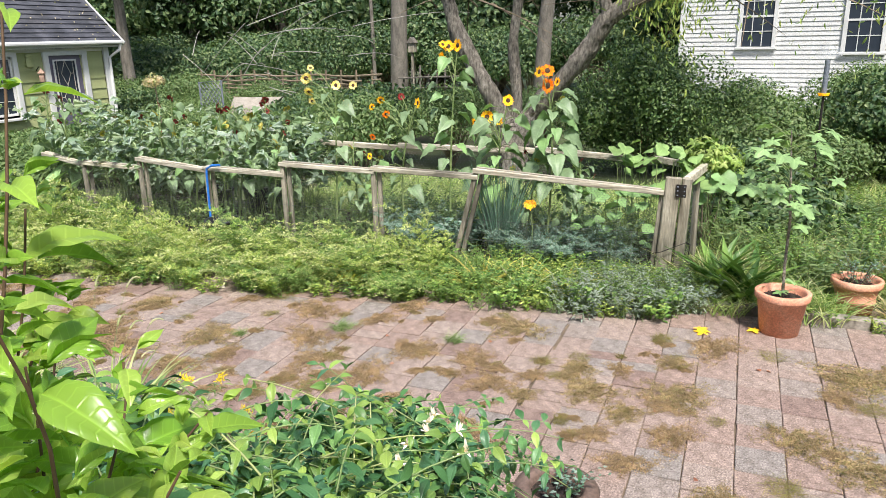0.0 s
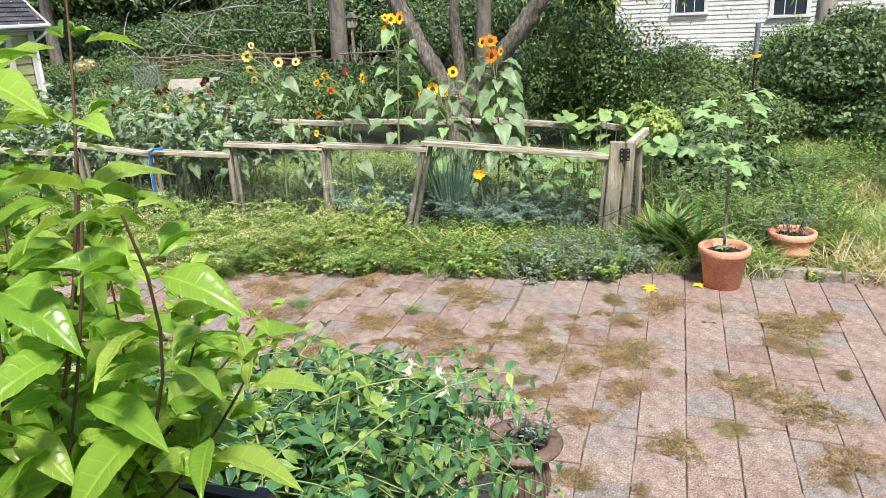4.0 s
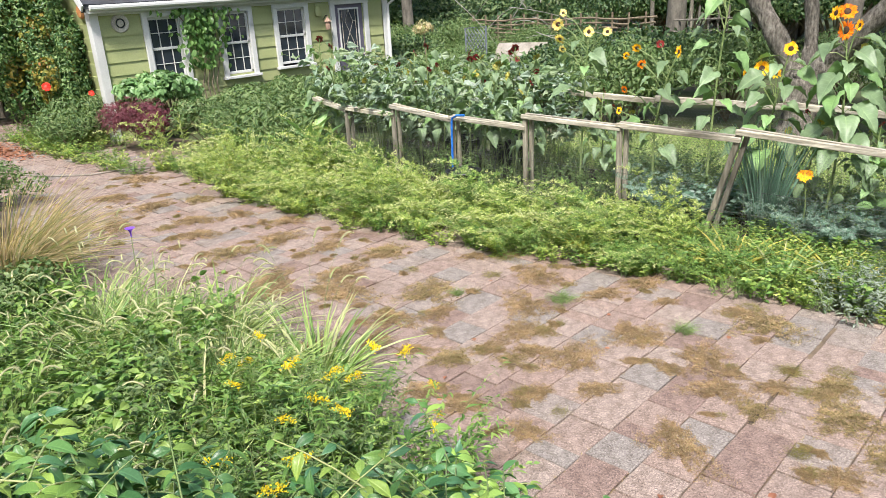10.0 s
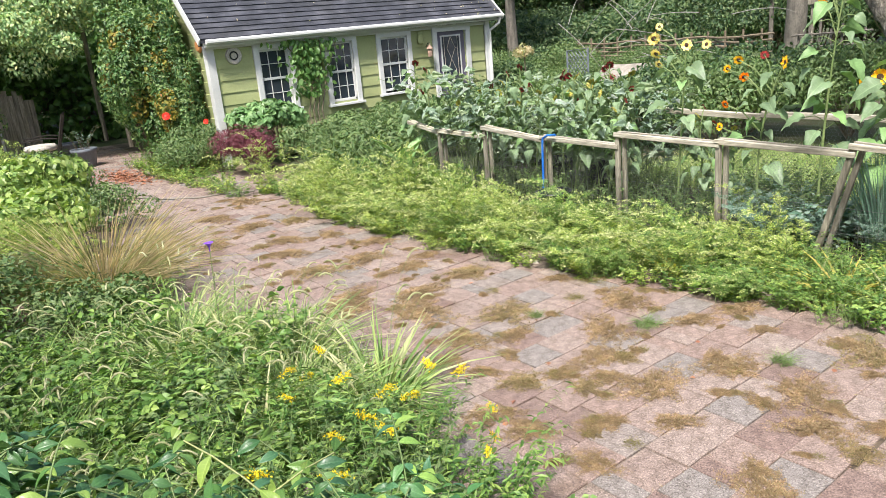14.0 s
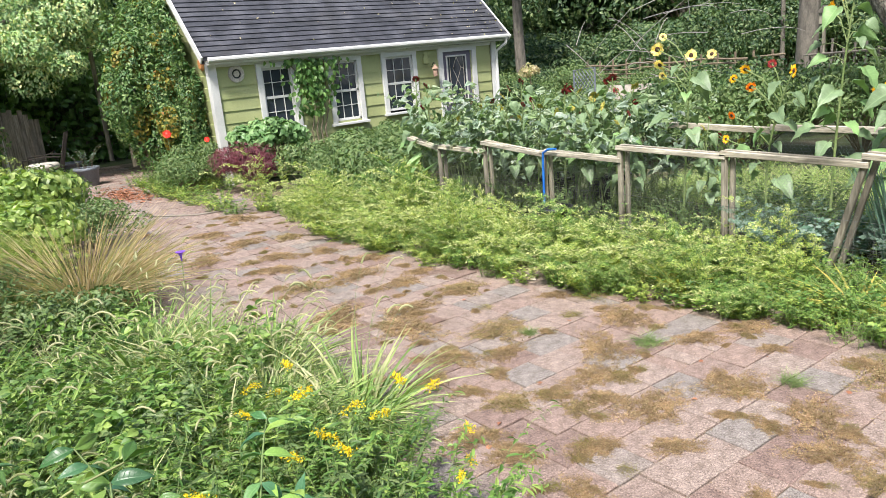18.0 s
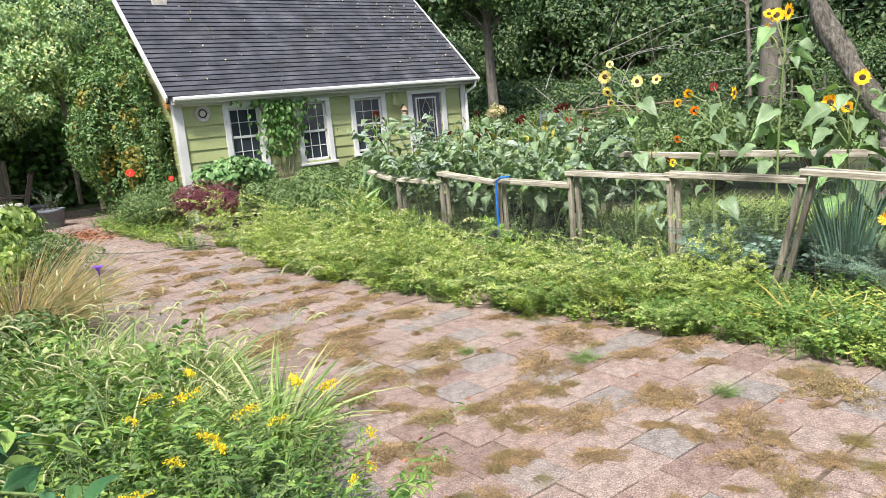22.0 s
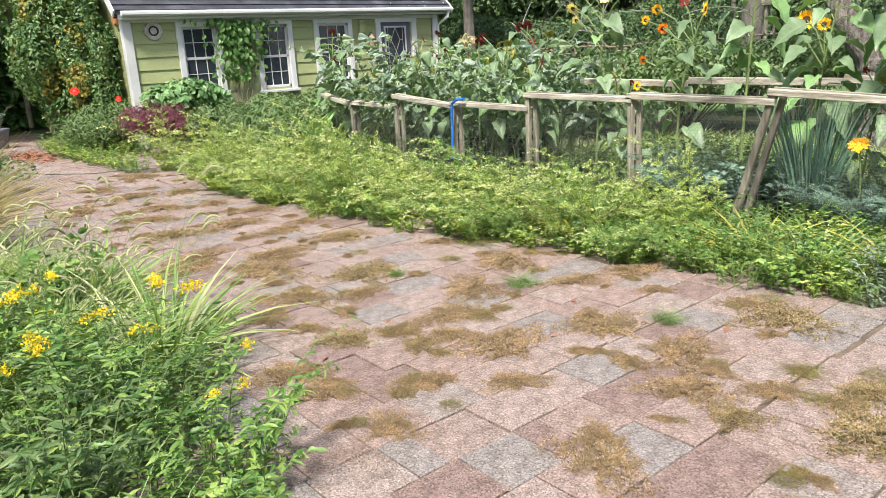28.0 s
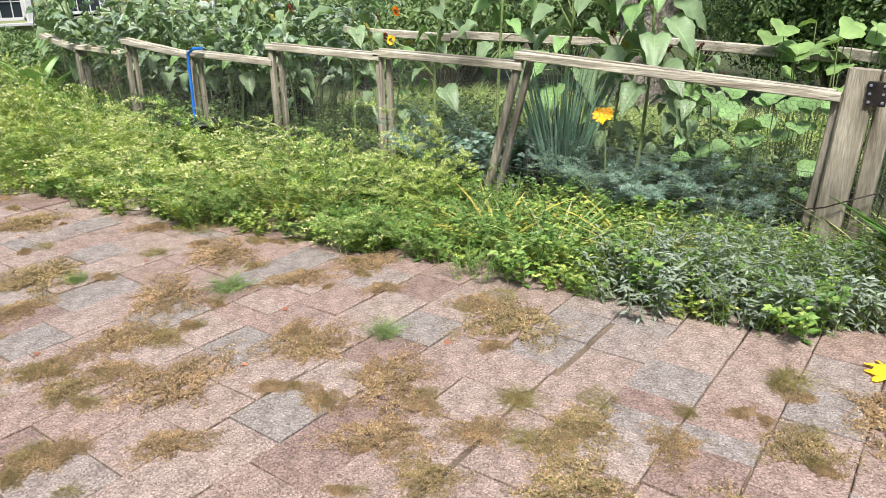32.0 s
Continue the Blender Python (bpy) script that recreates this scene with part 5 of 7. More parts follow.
# ---- the fig, pots' plants ----
fig = thing("fig_tree", "young fig tree with lobed light green leaves in a pot", "tree")
part("trunk", tube(Geo(), [(0, 0, 0.3), (-0.01, 0.01, 0.6), (-0.01, 0.0, 0.95), (-0.04, 0.02, 1.3), (-0.07, 0.02, 1.64)], [0.014, 0.012, 0.011, 0.009, 0.005], 8), M["bark"], fig)
for i in range(58):
    u = RNG.uniform(0.42, 1.0)
    a = i * 2.4
    z = 0.42 + 1.18 * u
    base = np.array((-0.07 * u, 0.01, z))
    reach = RNG.uniform(0.08, 0.33)
    tip = base + np.array((math.cos(a) * reach, math.sin(a) * reach, RNG.uniform(0.0, 0.12)))
    part("petiole", tube(Geo(), [base, (base + tip) / 2 + (0, 0, 0.02), tip], 0.003, 4), M["greenstem"], fig)
    part("leaf", scatter(Geo(), LOBED, tip[None], np.array([(math.cos(a), math.sin(a), -0.35)]), np.array([(RNG.normal(0.1, 0.2), RNG.normal(-0.2, 0.2), 1.0)]), RNG.uniform(0.09, 0.165)), M["fig"], fig, smooth=True)
part("basal_shoot", scatter(Geo(), LOBED, np.array([(0.05, -0.05, 0.4), (0.08, 0.0, 0.46), (0.0, -0.08, 0.38)]), RNG.normal(0, 1, (3, 3)), np.array([(0.1, -0.3, 1.0)] * 3), 0.1), M["fig"], fig)
fig.matrix_basis = spot(0.82, 6.1, -0.03)
st, lf, _ = grow(16, 0.07, 0.3, (0, 0), 0.5, 12, SMALL, 0.04, 0.2, 0.003)
sm = plant("pot_plant", "small dark twiggy plant in a terracotta pot", "plant", [("stems", st, M["twig"]), ("leaves", lf, M["rue"])])
sm.matrix_basis = spot(1.42, 6.8, 0.22, 0, 1.25)
c = copy_thing(sm, spot(-16.8, 4.32, 0.33, 40, 1.6))
c["label"] = "wilting plant in a grey pot"
st, lf, _ = grow(14, 0.05, 0.16, (0, 0), 0.6, 9, SMALL, 0.034, 0.2, 0.002)
sd = plant("urn_seedling", "sparse seedling with small mottled leaves in the urn", "plant", [("stems", st, M["purplestem"]), ("leaves", lf, M["rue"])])
sd.matrix_basis = spot(-0.215, 2.79, 0.4, 0, 1.35)

gl, cc = mound(420, (0.32, 0.26, 0.3), 0.085, LOBED, 9, 0.45)
plant("corner_vine", "yellow-green vine leaves heaped over the bed's far corner", "vine", [("stems", twigs(cc, (0, 0, -1.0), 0.006), M["twig"]), ("leaves", gl, M["lime"])]).matrix_basis = spot(0.12, 8.05, 1.0)
# ---- right-hand corner: kerb, docks, grass ----
kerb = thing("kerb_edging", "old dark stone edging at the patio's corner", "kerb", kind="structure")
for x0, x1, y0, y1 in ((-0.25, 0.3, 6.3, 6.42), (0.32, 0.72, 6.42, 6.44), (1.0, 1.5, 6.42, 6.4), (1.52, 2.1, 6.4, 6.38)):
    part("kerb_stone", board(Geo(), (x0, y0, 0.03), (x1, y1, 0.03), 0.11, 0.1), M["stone"], kerb)
g = Geo()
n = 17
a = RNG.uniform(0, 6.28, n)
o = np.stack([np.cos(a), np.sin(a), 0 * a], 1)
scatter(g, LONG, o * 0.04, o * 0.32 * RNG.uniform(0.3, 1.3, (n, 1)) + (0, 0, 1), -o + (0, 0, 0.5), RNG.uniform(0.35, 0.6, n))
DOCK = [plant("dock_weed", "broad green dock leaves by the corner post", "weed", [("leaves", g, M["herb"])])]
strew(DOCK, [(0.42, 6.72), (0.6, 6.85), (0.3, 6.95), (0.55, 6.6)], "docks by the post", (0.8, 1.0))

strew([HERB[0], HERB[2]], [(0.35, 6.5), (0.55, 6.48), (1.05, 6.5), (1.15, 6.62), (1.75, 6.5), (1.95, 6.46), (2.2, 6.5), (2.0, 6.62), (0.2, 6.52), (1.55, 6.42), (1.25, 6.44)], "low weeds along the kerb", (0.45, 0.7))


def turf(n, radius, h, mat, lean=0.5, wide=0.8, name="grass_tuft", label="rough green grass tuft", category="grass"):
    a, rr = RNG.uniform(0, 6.28, n), radius * np.sqrt(RNG.uniform(0, 1, n))
    o = np.stack([np.cos(a), np.sin(a), 0 * a], 1)
    b = RNG.uniform(0, 6.28, n)
    q = np.stack([np.cos(b), np.sin(b), 0 * b], 1)
    g = scatter(Geo(), BLADE, o * rr[:, None], q * lean * RNG.uniform(0.2, 1.2, (n, 1)) + (0, 0, 1), -q + (0, 0, 0.35), h * RNG.uniform(0.6, 1.2, n), h * wide)
    return plant(name, label, category, [("blades", g, M[mat])])


LAWN = [turf(260, 0.3, 0.32, "grass"), turf(260, 0.3, 0.42, "grass", 0.7), turf(200, 0.28, 0.3, "drygrass")]
spots = [(x + RNG.normal(0, 0.12), y + RNG.normal(0, 0.12)) for x in np.arange(0.5, 4.4, 0.36) for y in np.arange(6.62, 12.0, 0.38) if not (x > 2.2 and 7.4 < y < 8.6) and not (1.0 < x < 1.9 and y < 7.05)]
strew(LAWN, spots, "rough grass beside the patio", (0.8, 1.2))
BEHIND = [turf(300, 0.32, 0.2, "grass", label="rough grass behind the vegetable bed"), turf(300, 0.32, 0.26, "grass", 0.7, label="rough grass behind the vegetable bed")]
strew(BEHIND, [(x + RNG.normal(0, 0.1), y + RNG.normal(0, 0.1)) for x in np.arange(-5.6, 0.5, 0.42) for y in (8.95, 9.4, 9.85, 10.3, 10.8)], "rough grass behind the bed", (0.8, 1.25))
st, lf, _ = grow(34, 0.3, 0.7, (0, -0.1), 0.4, 24, OVATE, 0.065, 0.1, 0.004)
RANK = [plant("rank_weeds", "tall rank green weeds behind the pots", "weed", [("stems", st, M["greenstem"]), ("leaves", lf, M["herb"])])]
st, lf, _ = grow(40, 0.3, 0.6, (0, -0.1), 0.5, 18, NARROW, 0.11, 0.1, 0.003)
RANK.append(plant("rank_weeds", "tall narrow-leaved weeds behind the pots", "weed", [("stems", st, M["greenstem"]), ("leaves", lf, M["shrub"])]))
strew(RANK, [(x + RNG.normal(0, 0.15), y + RNG.normal(0, 0.15)) for x in np.arange(0.5, 4.2, 0.55) for y in (7.3, 7.9, 8.5, 9.1, 9.8) if not (x > 2.1 and 7.2 < y < 8.7)], "rank weeds beyond the pots", (0.7, 1.1))
path = thing("gravel_path", "pale gravel path through the rough grass", "path", kind="structure")
part("surface", slab(Geo(), (2.3, 7.5, -0.028), (6.0, 8.5, 0.0), 0.01), M["stone"], path)

# ---- the weedy slope on the near side of the patio ----
def foxtails(n=34, h=0.62, mat="grass"):
    w = 90
    a, rr = RNG.uniform(0, 6.28, w), 0.2 * np.sqrt(RNG.uniform(0, 1, w))
    o = np.stack([np.cos(a), np.sin(a), 0 * a], 1)
    g = scatter(Geo(), BLADE, o * rr[:, None] + (0, 0, 0.02), o * 0.5 + RNG.normal(0, 0.25, o.shape) + (0, 0, 1), -o + (0, 0, 0.3), h * RNG.uniform(0.5, 0.95, w), h * RNG.uniform(0.5, 1.05, w))
    p0 = o[:n] * rr[:n, None]
    hh = h * RNG.uniform(0.9, 1.35, n)[:, None]
    out = unit(o[:n] + RNG.normal(0, 0.6, (n, 3)) * (1, 1, 0))
    p2 = p0 + out * hh * 0.28 + hh * np.array((0, 0, 1.0))
    p1 = p0 + hh * np.array((0, 0, 0.7))
    st = stems(Geo(), arcs(p0, p1, p2, 5), 0.0016, 0.0012)
    hd = Geo()
    ln = RNG.uniform(0.06, 0.1, n)[:, None]
    e1 = p2 + unit(p2 - p1) * ln
    e2 = e1 + out * ln * 0.7 - ln * np.array((0, 0, 0.5))
    c = arcs(p2, e1, e2, 5)
    stems(hd, c, 0.0065, 0.0045, 6)
    k = 60
    u = RNG.uniform(0, 1, (n, k, 1))
    q = ((1 - u) ** 2 * p2[:, None] + 2 * u * (1 - u) * e1[:, None] + u**2 * e2[:, None]).reshape(-1, 3)
    scatter(hd, TRI, q, RNG.normal(0, 1, q.shape), RNG.normal(0, 1, q.shape), 0.017, 0.003)
    return plant("foxtail_grass", "foxtail grass with arching bristly seed heads", "grass", [("blades", g, M[mat]), ("stalks", st, M["greenstem"]), ("seed_heads", hd, M["foxtail"])])


def goldenrods(n=6, h=0.75):
    st, lf, c = grow(n, 0.16, h, (0.1, 0.05), 0.4, 26, NARROW, 0.085, 0.1, 0.003, 0.3, 0.35, 0.45, 0.1)
    fl = Geo()
    ends = c[:, -1]
    k = 110
    arm = RNG.normal(0, 1, (n, 1, 3)) * (1, 1, 0)
    off = unit(arm) * RNG.uniform(-0.05, 0.05, (n, k, 1)) + RNG.normal(0, 1, (n, k, 3)) * (0.011, 0.011, 0.008)
    p = (ends[:, None] + off - (0, 0, 0.01)).reshape(-1, 3)
    scatter(fl, SMALL, p, RNG.normal(0, 1, p.shape) + (0, 0, 0.5), RNG.normal(0, 1, p.shape), 0.014)
    return plant("goldenrod", "goldenrod with small yellow flower plumes", "weed", [("stems", st, M["greenstem"]), ("leaves", lf, M["herb"]), ("flowers", fl, M["goldenrod"])])


FOX, GRASSY, GOLD = [foxtails(11), foxtails(12, 0.52), foxtails(9, 0.66)], [foxtails(2), foxtails(1, 0.55), foxtails(3, 0.48)], [goldenrods(4), goldenrods(3, 0.62)]
WEED = [herbs("broad-leaved green weeds by the patio", 0.46, 0, 0.085, "herb", 22, 16, OVATE, "weed_clump", 0.2), herbs("mixed green weeds on the patio's near edge", 0.5, 0, 0.12, "herb", 26, 18, NARROW, "weed_clump", 0.2), herbs("mixed green weeds beside the patio", 0.42, 0, 0.065, "shrub", 32, 18, SMALL, "weed_clump", 0.2), turf(140, 0.2, 0.42, "grass", 0.8, 0.6)]


def weed_edge(x):
    return float(np.interp(x, [-13, -11.5, -8.2, -6.5, -4.5, -3.0, -2.1, -1.2, -0.7], [3.9, 3.75, 3.2, 2.95, 3.0, 3.05, 2.95, 2.6, 2.1]))


LEAFY = [herbs("tall dark leafy stems under the goldenrod", 0.6, 0, 0.07, "shrub", 18, 30, NARROW, "weed_clump", 0.16), herbs("fresh green leafy weeds beside the steps", 0.5, 0, 0.075, "herb", 20, 22, NARROW, "weed_clump", 0.18), herbs("small-leaved green weeds beside the steps", 0.42, 0, 0.05, "herb", 26, 22, SMALL, "weed_clump", 0.18)]
fox, grassy, gold, weed, stalky = [], [], [], [], []
for x in np.arange(-5.6, -0.6, 0.25):
    for y in np.arange(0.4, weed_edge(x) - 0.1, 0.25):
        if x > -1.3 and y < 1.9:
            continue
        q = (x + RNG.normal(0, 0.07), y + RNG.normal(0, 0.07))
        d = weed_edge(x) - y
        r = RNG.uniform()
        if x > -2.7 and (r > 0.12 or x > -1.9):
            stalky.append(q)
            continue
        if d < 0.8 and x < -2.4:
            (fox if r < 0.45 else grassy if r < 0.7 else weed).append(q)
        else:
            (fox if r < 0.14 else grassy if r < 0.34 else gold if r < 0.35 else weed).append(q)
gold += [(-2.2, 2.48), (-1.95, 2.65), (-2.05, 2.4), (-2.15, 2.05), (-2.9, 2.3)]
strew(FOX, [q for q in fox if q[0] > -5.2], "foxtail grass by the patio", (0.65, 1.0))
strew(GRASSY, [q for q in grassy if q[0] > -5.2], "foxtail grass by the patio", (0.7, 1.05))
strew(GOLD, gold, "goldenrod by the patio", (0.8, 1.05))
strew(WEED, weed, "weeds by the patio", (0.75, 1.15))
strew(LEAFY, stalky, "leafy weeds beside the steps", (0.75, 1.1))
# dry grass clump, shrubs farther along that side
g = Geo()
n = 1300
a, rr = RNG.uniform(0, 6.28, n), 0.32 * np.sqrt(RNG.uniform(0, 1, n))
o = np.stack([np.cos(a), np.sin(a), 0 * a], 1)
scatter(g, BLADE, o * rr[:, None], o * 0.5 * RNG.uniform(0.0, 1.4, (n, 1)) + RNG.normal(0, 0.12, (n, 3)) + (0, 0, 1), -o + (0, 0, 0.3), RNG.uniform(0.4, 1.0, n), 0.14)
plant("dry_grass_clump", "straw-coloured arching ornamental grass clump", "grass", [("blades", g, M["drygrass"])]).matrix_basis = spot(-6.75, 2.25, -0.02, 0, 1.0)
gl, cc = mound(2600, (0.75, 0.75, 0.55), 0.1, OVATE)
HYD = [plant("leafy_shrub", "light green broad-leaved shrub beside the patio", "shrub", [("twigs", twigs(cc, (0, 0, -0.55), 0.01), M["twig"]), ("leaves", gl, M["lime"])])]
strew(HYD, [(-8.9, 2.2, 0.5), (-8.3, 1.4, 0.45), (-10.4, 1.8, 0.6), (-10.9, 2.5, 0.5)], "broad-leaved shrubs", (0.85, 1.1))
gl, cc = mound(3000, (0.8, 0.8, 0.6), 0.07, SMALL)
LOW = [plant("weedy_shrub", "dense green weedy growth beside the patio", "shrub", [("twigs", twigs(cc, (0, 0, -0.6), 0.01), M["twig"]), ("leaves", gl, M["shrub"])])]
gl, cc = mound(3000, (0.8, 0.8, 0.6), 0.07, FEATHER)
LOW.append(plant("weedy_shrub", "yellow-green feathery growth beside the patio", "shrub", [("twigs", twigs(cc, (0, 0, -0.6), 0.01), M["twig"]), ("leaves", gl, M["mug"])]))
strew(LOW, [(-6.4, 1.4, 0.35), (-7.6, 1.8, 0.4), (-5.7, 1.9, 0.2), (-7.2, 0.8, 0.45), (-6.0, 0.8, 0.35), (-9.6, 1.2, 0.5), (-11.5, 2.6, 0.5), (-12.5, 2.2, 0.6), (-9.8, 3.0, 0.3), (-8.4, 0.5, 0.5), (-13.8, 2.2, 0.5), (-15.5, 2.2, 0.5), (-5.0, 0.3, 0.3), (-17.4, 2.3, 0.25), (-18.0, 1.6, 0.4), (-10.8, 0.8, 0.6)], "weedy shrubs by the patio", (0.7, 1.05))

mg = thing("morning_glory", "single violet morning glory on a thin stem among the grass", "flower")
part("stem", tube(Geo(), [(0.05, -0.05, -0.02), (0.02, -0.03, 0.5), (0, 0, 0.9)], 0.003, 5), M["greenstem"], mg)
part("bloom", lathe(Geo(), [(0.004, 0.9), (0.006, 0.93), (0.015, 0.95), (0.033, 0.962)], 16), M["violet"], mg, "violet funnel-shaped bloom", True)
mg.matrix_basis = spot(-4.27, 2.49)

# ---- honeysuckle over the rail, basil in its planter ----
def crest(y):
    return np.interp(y, [0.7, 0.85, 1.0, 1.15, 1.4, 1.7], [1.79, 1.77, 1.65, 1.57, 1.42, 1.1])


def honeysuckle(n, xs, ys, deep, label, wild=0.0):
    """Runners with paired oval leaves over a crest that falls away beside the steps."""
    st, lf = Geo(), Geo()
    p0 = np.stack([RNG.uniform(*xs, n), RNG.uniform(*ys, n), np.zeros(n)], 1)
    p0[:, 2] = crest(p0[:, 1]) - RNG.uniform(0.04, deep, n) - 0.25 * np.clip(-0.6 - p0[:, 0], 0, 1)
    p0[:, 2] += 0.05 * np.clip((-0.25 - p0[:, 0]) / 0.3, 0, 1) * np.clip((p0[:, 0] + 0.8) / 0.15, 0, 1) * np.clip((1.1 - p0[:, 1]) / 0.15, 0, 1)
    p0[:, 2] += 0.13 * np.clip((p0[:, 0] + 0.45) / 0.12, 0, 1) * np.clip((p0[:, 1] - 1.15) / 0.15, 0, 1)
    p0[:, 2] -= 0.55 * np.clip(-0.3 - p0[:, 0], 0, 1) * np.clip((p0[:, 1] - 1.0) / 0.2, 0, 1)
    b = RNG.uniform(0, 6.28, n)
    run = np.stack([np.cos(b), np.sin(b) * 0.7, RNG.uniform(-0.5, 0.3 + wild, n)], 1) * RNG.uniform(0.15, 0.32, (n, 1))
    p1, p2 = p0 + run * 0.5 + (0, 0, 0.05), p0 + run
    stems(st, arcs(p0, p1, p2, 6), 0.002, 0.0012, 4)
    k = 6
    u = np.linspace(0.05, 1, k)[None, :, None]
    q = (1 - u) ** 2 * p0[:, None] + 2 * u * (1 - u) * p1[:, None] + u**2 * p2[:, None]
    side = unit(np.cross(run, (0, 0, 1)))[:, None]
    for s in (-1, 1):
        d = side * s + RNG.normal(0, 0.35, q.shape) + (0, 0, -0.1)
        scatter(lf, FINE_OVATE, q.reshape(-1, 3), d.reshape(-1, 3), (RNG.normal(0, 0.4, q.shape) + (0, 0, 1)).reshape(-1, 3), RNG.uniform(0.023, 0.044, q[..., 0].size))
    return plant("honeysuckle", label, "vine", [("vines", st, M["mugtip" if wild else "greenstem"]), ("leaves", lf, M["honeylight" if wild else "honey"])], "honeysuckle beside the steps", True)


honeysuckle(650, (-0.62, -0.07), (0.74, 1.5), 0.28, "dense honeysuckle with dark oval leaves over the rail")
honeysuckle(60, (-0.42, -0.12), (1.28, 1.46), 0.14, "honeysuckle bunched beside the top step")
honeysuckle(45, (-0.85, -0.6), (0.72, 0.86), 0.3, "dense honeysuckle spreading along the landing")
honeysuckle(240, (-0.6, -0.12), (0.75, 1.4), 0.9, "shaded honeysuckle leaves under the crest")
honeysuckle(26, (-0.6, -0.15), (0.8, 1.45), 0.08, "loose upright light green honeysuckle shoots", 0.3)
BLOOM = plant("honeysuckle_blossom", "white and cream honeysuckle blossom with long stamens", "flower",
              [("petals", scatter(Geo(), NARROW, np.zeros((9, 3)), RNG.normal(0, 1, (9, 3)) + (0, -0.3, 0.8), RNG.normal(0, 1, (9, 3)), 0.022), M["whiteflower"])])
strew([BLOOM], [(-0.075, 1.13, 1.66), (-0.05, 1.2, 1.63), (-0.1, 1.06, 1.63), (-0.3, 1.36, 1.5), (-0.02, 1.16, 1.62), (-0.33, 1.3, 1.52), (-0.1, 1.1, 1.65), (-0.16, 1.355, 1.56), (-0.17, 1.35, 1.545), (-0.3, 1.62, 1.24)], "honeysuckle blossoms", (0.8, 1.2))
plbox = thing("planter_box", "long black plastic planter full of dark soil", "planter")
part("shell", slab(Geo(), (-0.85, 0.17, 1.76), (0.07, 0.41, 1.93), 0.004), M["dark"], plbox)
for a, b in (((-0.86, 0.41), (0.08, 0.41)), ((-0.86, 0.17), (0.08, 0.17)), ((0.07, 0.16), (0.07, 0.42)), ((-0.85, 0.16), (-0.85, 0.42))):
    part("rim", tube(Geo(), [(*a, 1.945), (*b, 1.945)], 0.011, 8), M["dark"], plbox)
g = Geo()
q = np.stack([RNG.uniform(-0.83, 0.05, 1600), RNG.uniform(0.19, 0.39, 1600), np.full(1600, 1.936)], 1)
scatter(g, SMALL, q, RNG.normal(0, 1, (1600, 3)), RNG.normal(0, 1, (1600, 3)), RNG.uniform(0.006, 0.016, 1600))
part("soil", g, M["soil"], plbox)


def basil(h=0.47):
    p = thing("basil_plant", "lush basil plant with purple stems and glossy green leaves", "herb", "basil in the planter")
    st, lf, bud = Geo(), Geo(), Geo()
    for i in range(30):
        a = i * 2.4 + RNG.uniform(-0.4, 0.4)
        r = RNG.uniform(0.02, 0.21)
        top = np.array((math.cos(a) * r, math.sin(a) * r, h * RNG.uniform(0.45, 1.05) * (1.05 - 1.2 * r)))
        c = arcs(np.zeros((1, 3)), (top * (0.75, 0.75, 0.4) + RNG.normal(0, 0.02, 3))[None], top[None], 10)[0]
        tube(st, c, np.linspace(0.0016, 0.0008, 10), 6)
        for k in range(3, 10):
            for s in (0, np.pi):
                b = k * 1.57 + s + a
                d = np.array((math.cos(b), math.sin(b), RNG.uniform(-0.1, 0.5)))
                size = (0.05 if k < 7 else 0.042 if k < 9 else 0.025) * RNG.uniform(0.7, 1.2)
                scatter(lf, BASIL, c[k][None] + d * 0.01, d[None], np.array([(0, 0, 1.0)]) + RNG.normal(0, 0.35, 3), size)
                e = np.array((-d[1], d[0], 0.7))
                for q in (e, e * (-1, -1, 1)):
                    scatter(lf, BASIL, c[k][None] + q * 0.01, q[None], np.array([(0, 0, 1.0)]) + d + RNG.normal(0, 0.3, 3), size * RNG.uniform(0.4, 0.75))
        if top[2] > 0.36:
            spike = top + np.linspace(0, 1, 14)[:, None] * np.array((0, 0, 0.035))
            scatter(bud, SMALL, spike + RNG.normal(0, 0.003, (14, 3)), RNG.normal(0, 1, (14, 3)) + (0, 0, 0.6), RNG.normal(0, 1, (14, 3)), 0.0045)
    part("stem_growth", st, M["purplestem"], p, smooth=True)["kind"] = "stuff"
    part("foliage", lf, M["basil"], p, smooth=True)["kind"] = "stuff"
    part("flower_spike", bud, M["purplestem"], p)["kind"] = "stuff"
    return p


B = basil()
BAS = [(-0.06, 0.3, 0, 1.0), (-0.2, 0.29, 130, 0.95), (-0.36, 0.3, 250, 1.0), (-0.55, 0.29, 60, 0.9), (-0.72, 0.3, 200, 0.95)]
B.matrix_basis = spot(*BAS[0][:2], 1.93)
for x, y, t, s in BAS[1:]:
    copy_thing(B, spot(x, y, 1.93, t, s)).matrix_basis = spot(x, y, 1.93, t, s)


# ---- along the shed and the arbour ----
gl, cc = mound(3800, (0.6, 0.6, 0.46), 0.075, FEATHER, 22, 0.42, 0.1)
plant("japanese_maple", "low dark red cut-leaf maple dome", "shrub", [("twigs", twigs(cc, (0, 0, -0.35), 0.012), M["twig"]), ("leaves", gl, M["maple"])]).matrix_basis = spot(-12.0, 6.0, 0.5)
gl, cc = mound(1300, (0.55, 0.6, 0.45), 0.115, OVATE, 14, 0.38, 0.6)
HOST = [plant("broad_leaf_shrub", "broad light green leaves below the shed window", "shrub", [("twigs", twigs(cc, (0, 0, -0.5), 0.012), M["twig"]), ("leaves", gl, M["hosta"])])]
strew(HOST, [(-12.6, 6.95, 0.85), (-12.7, 6.5, 0.8)], "broad-leaved plants by the shed", (0.9, 1.1))
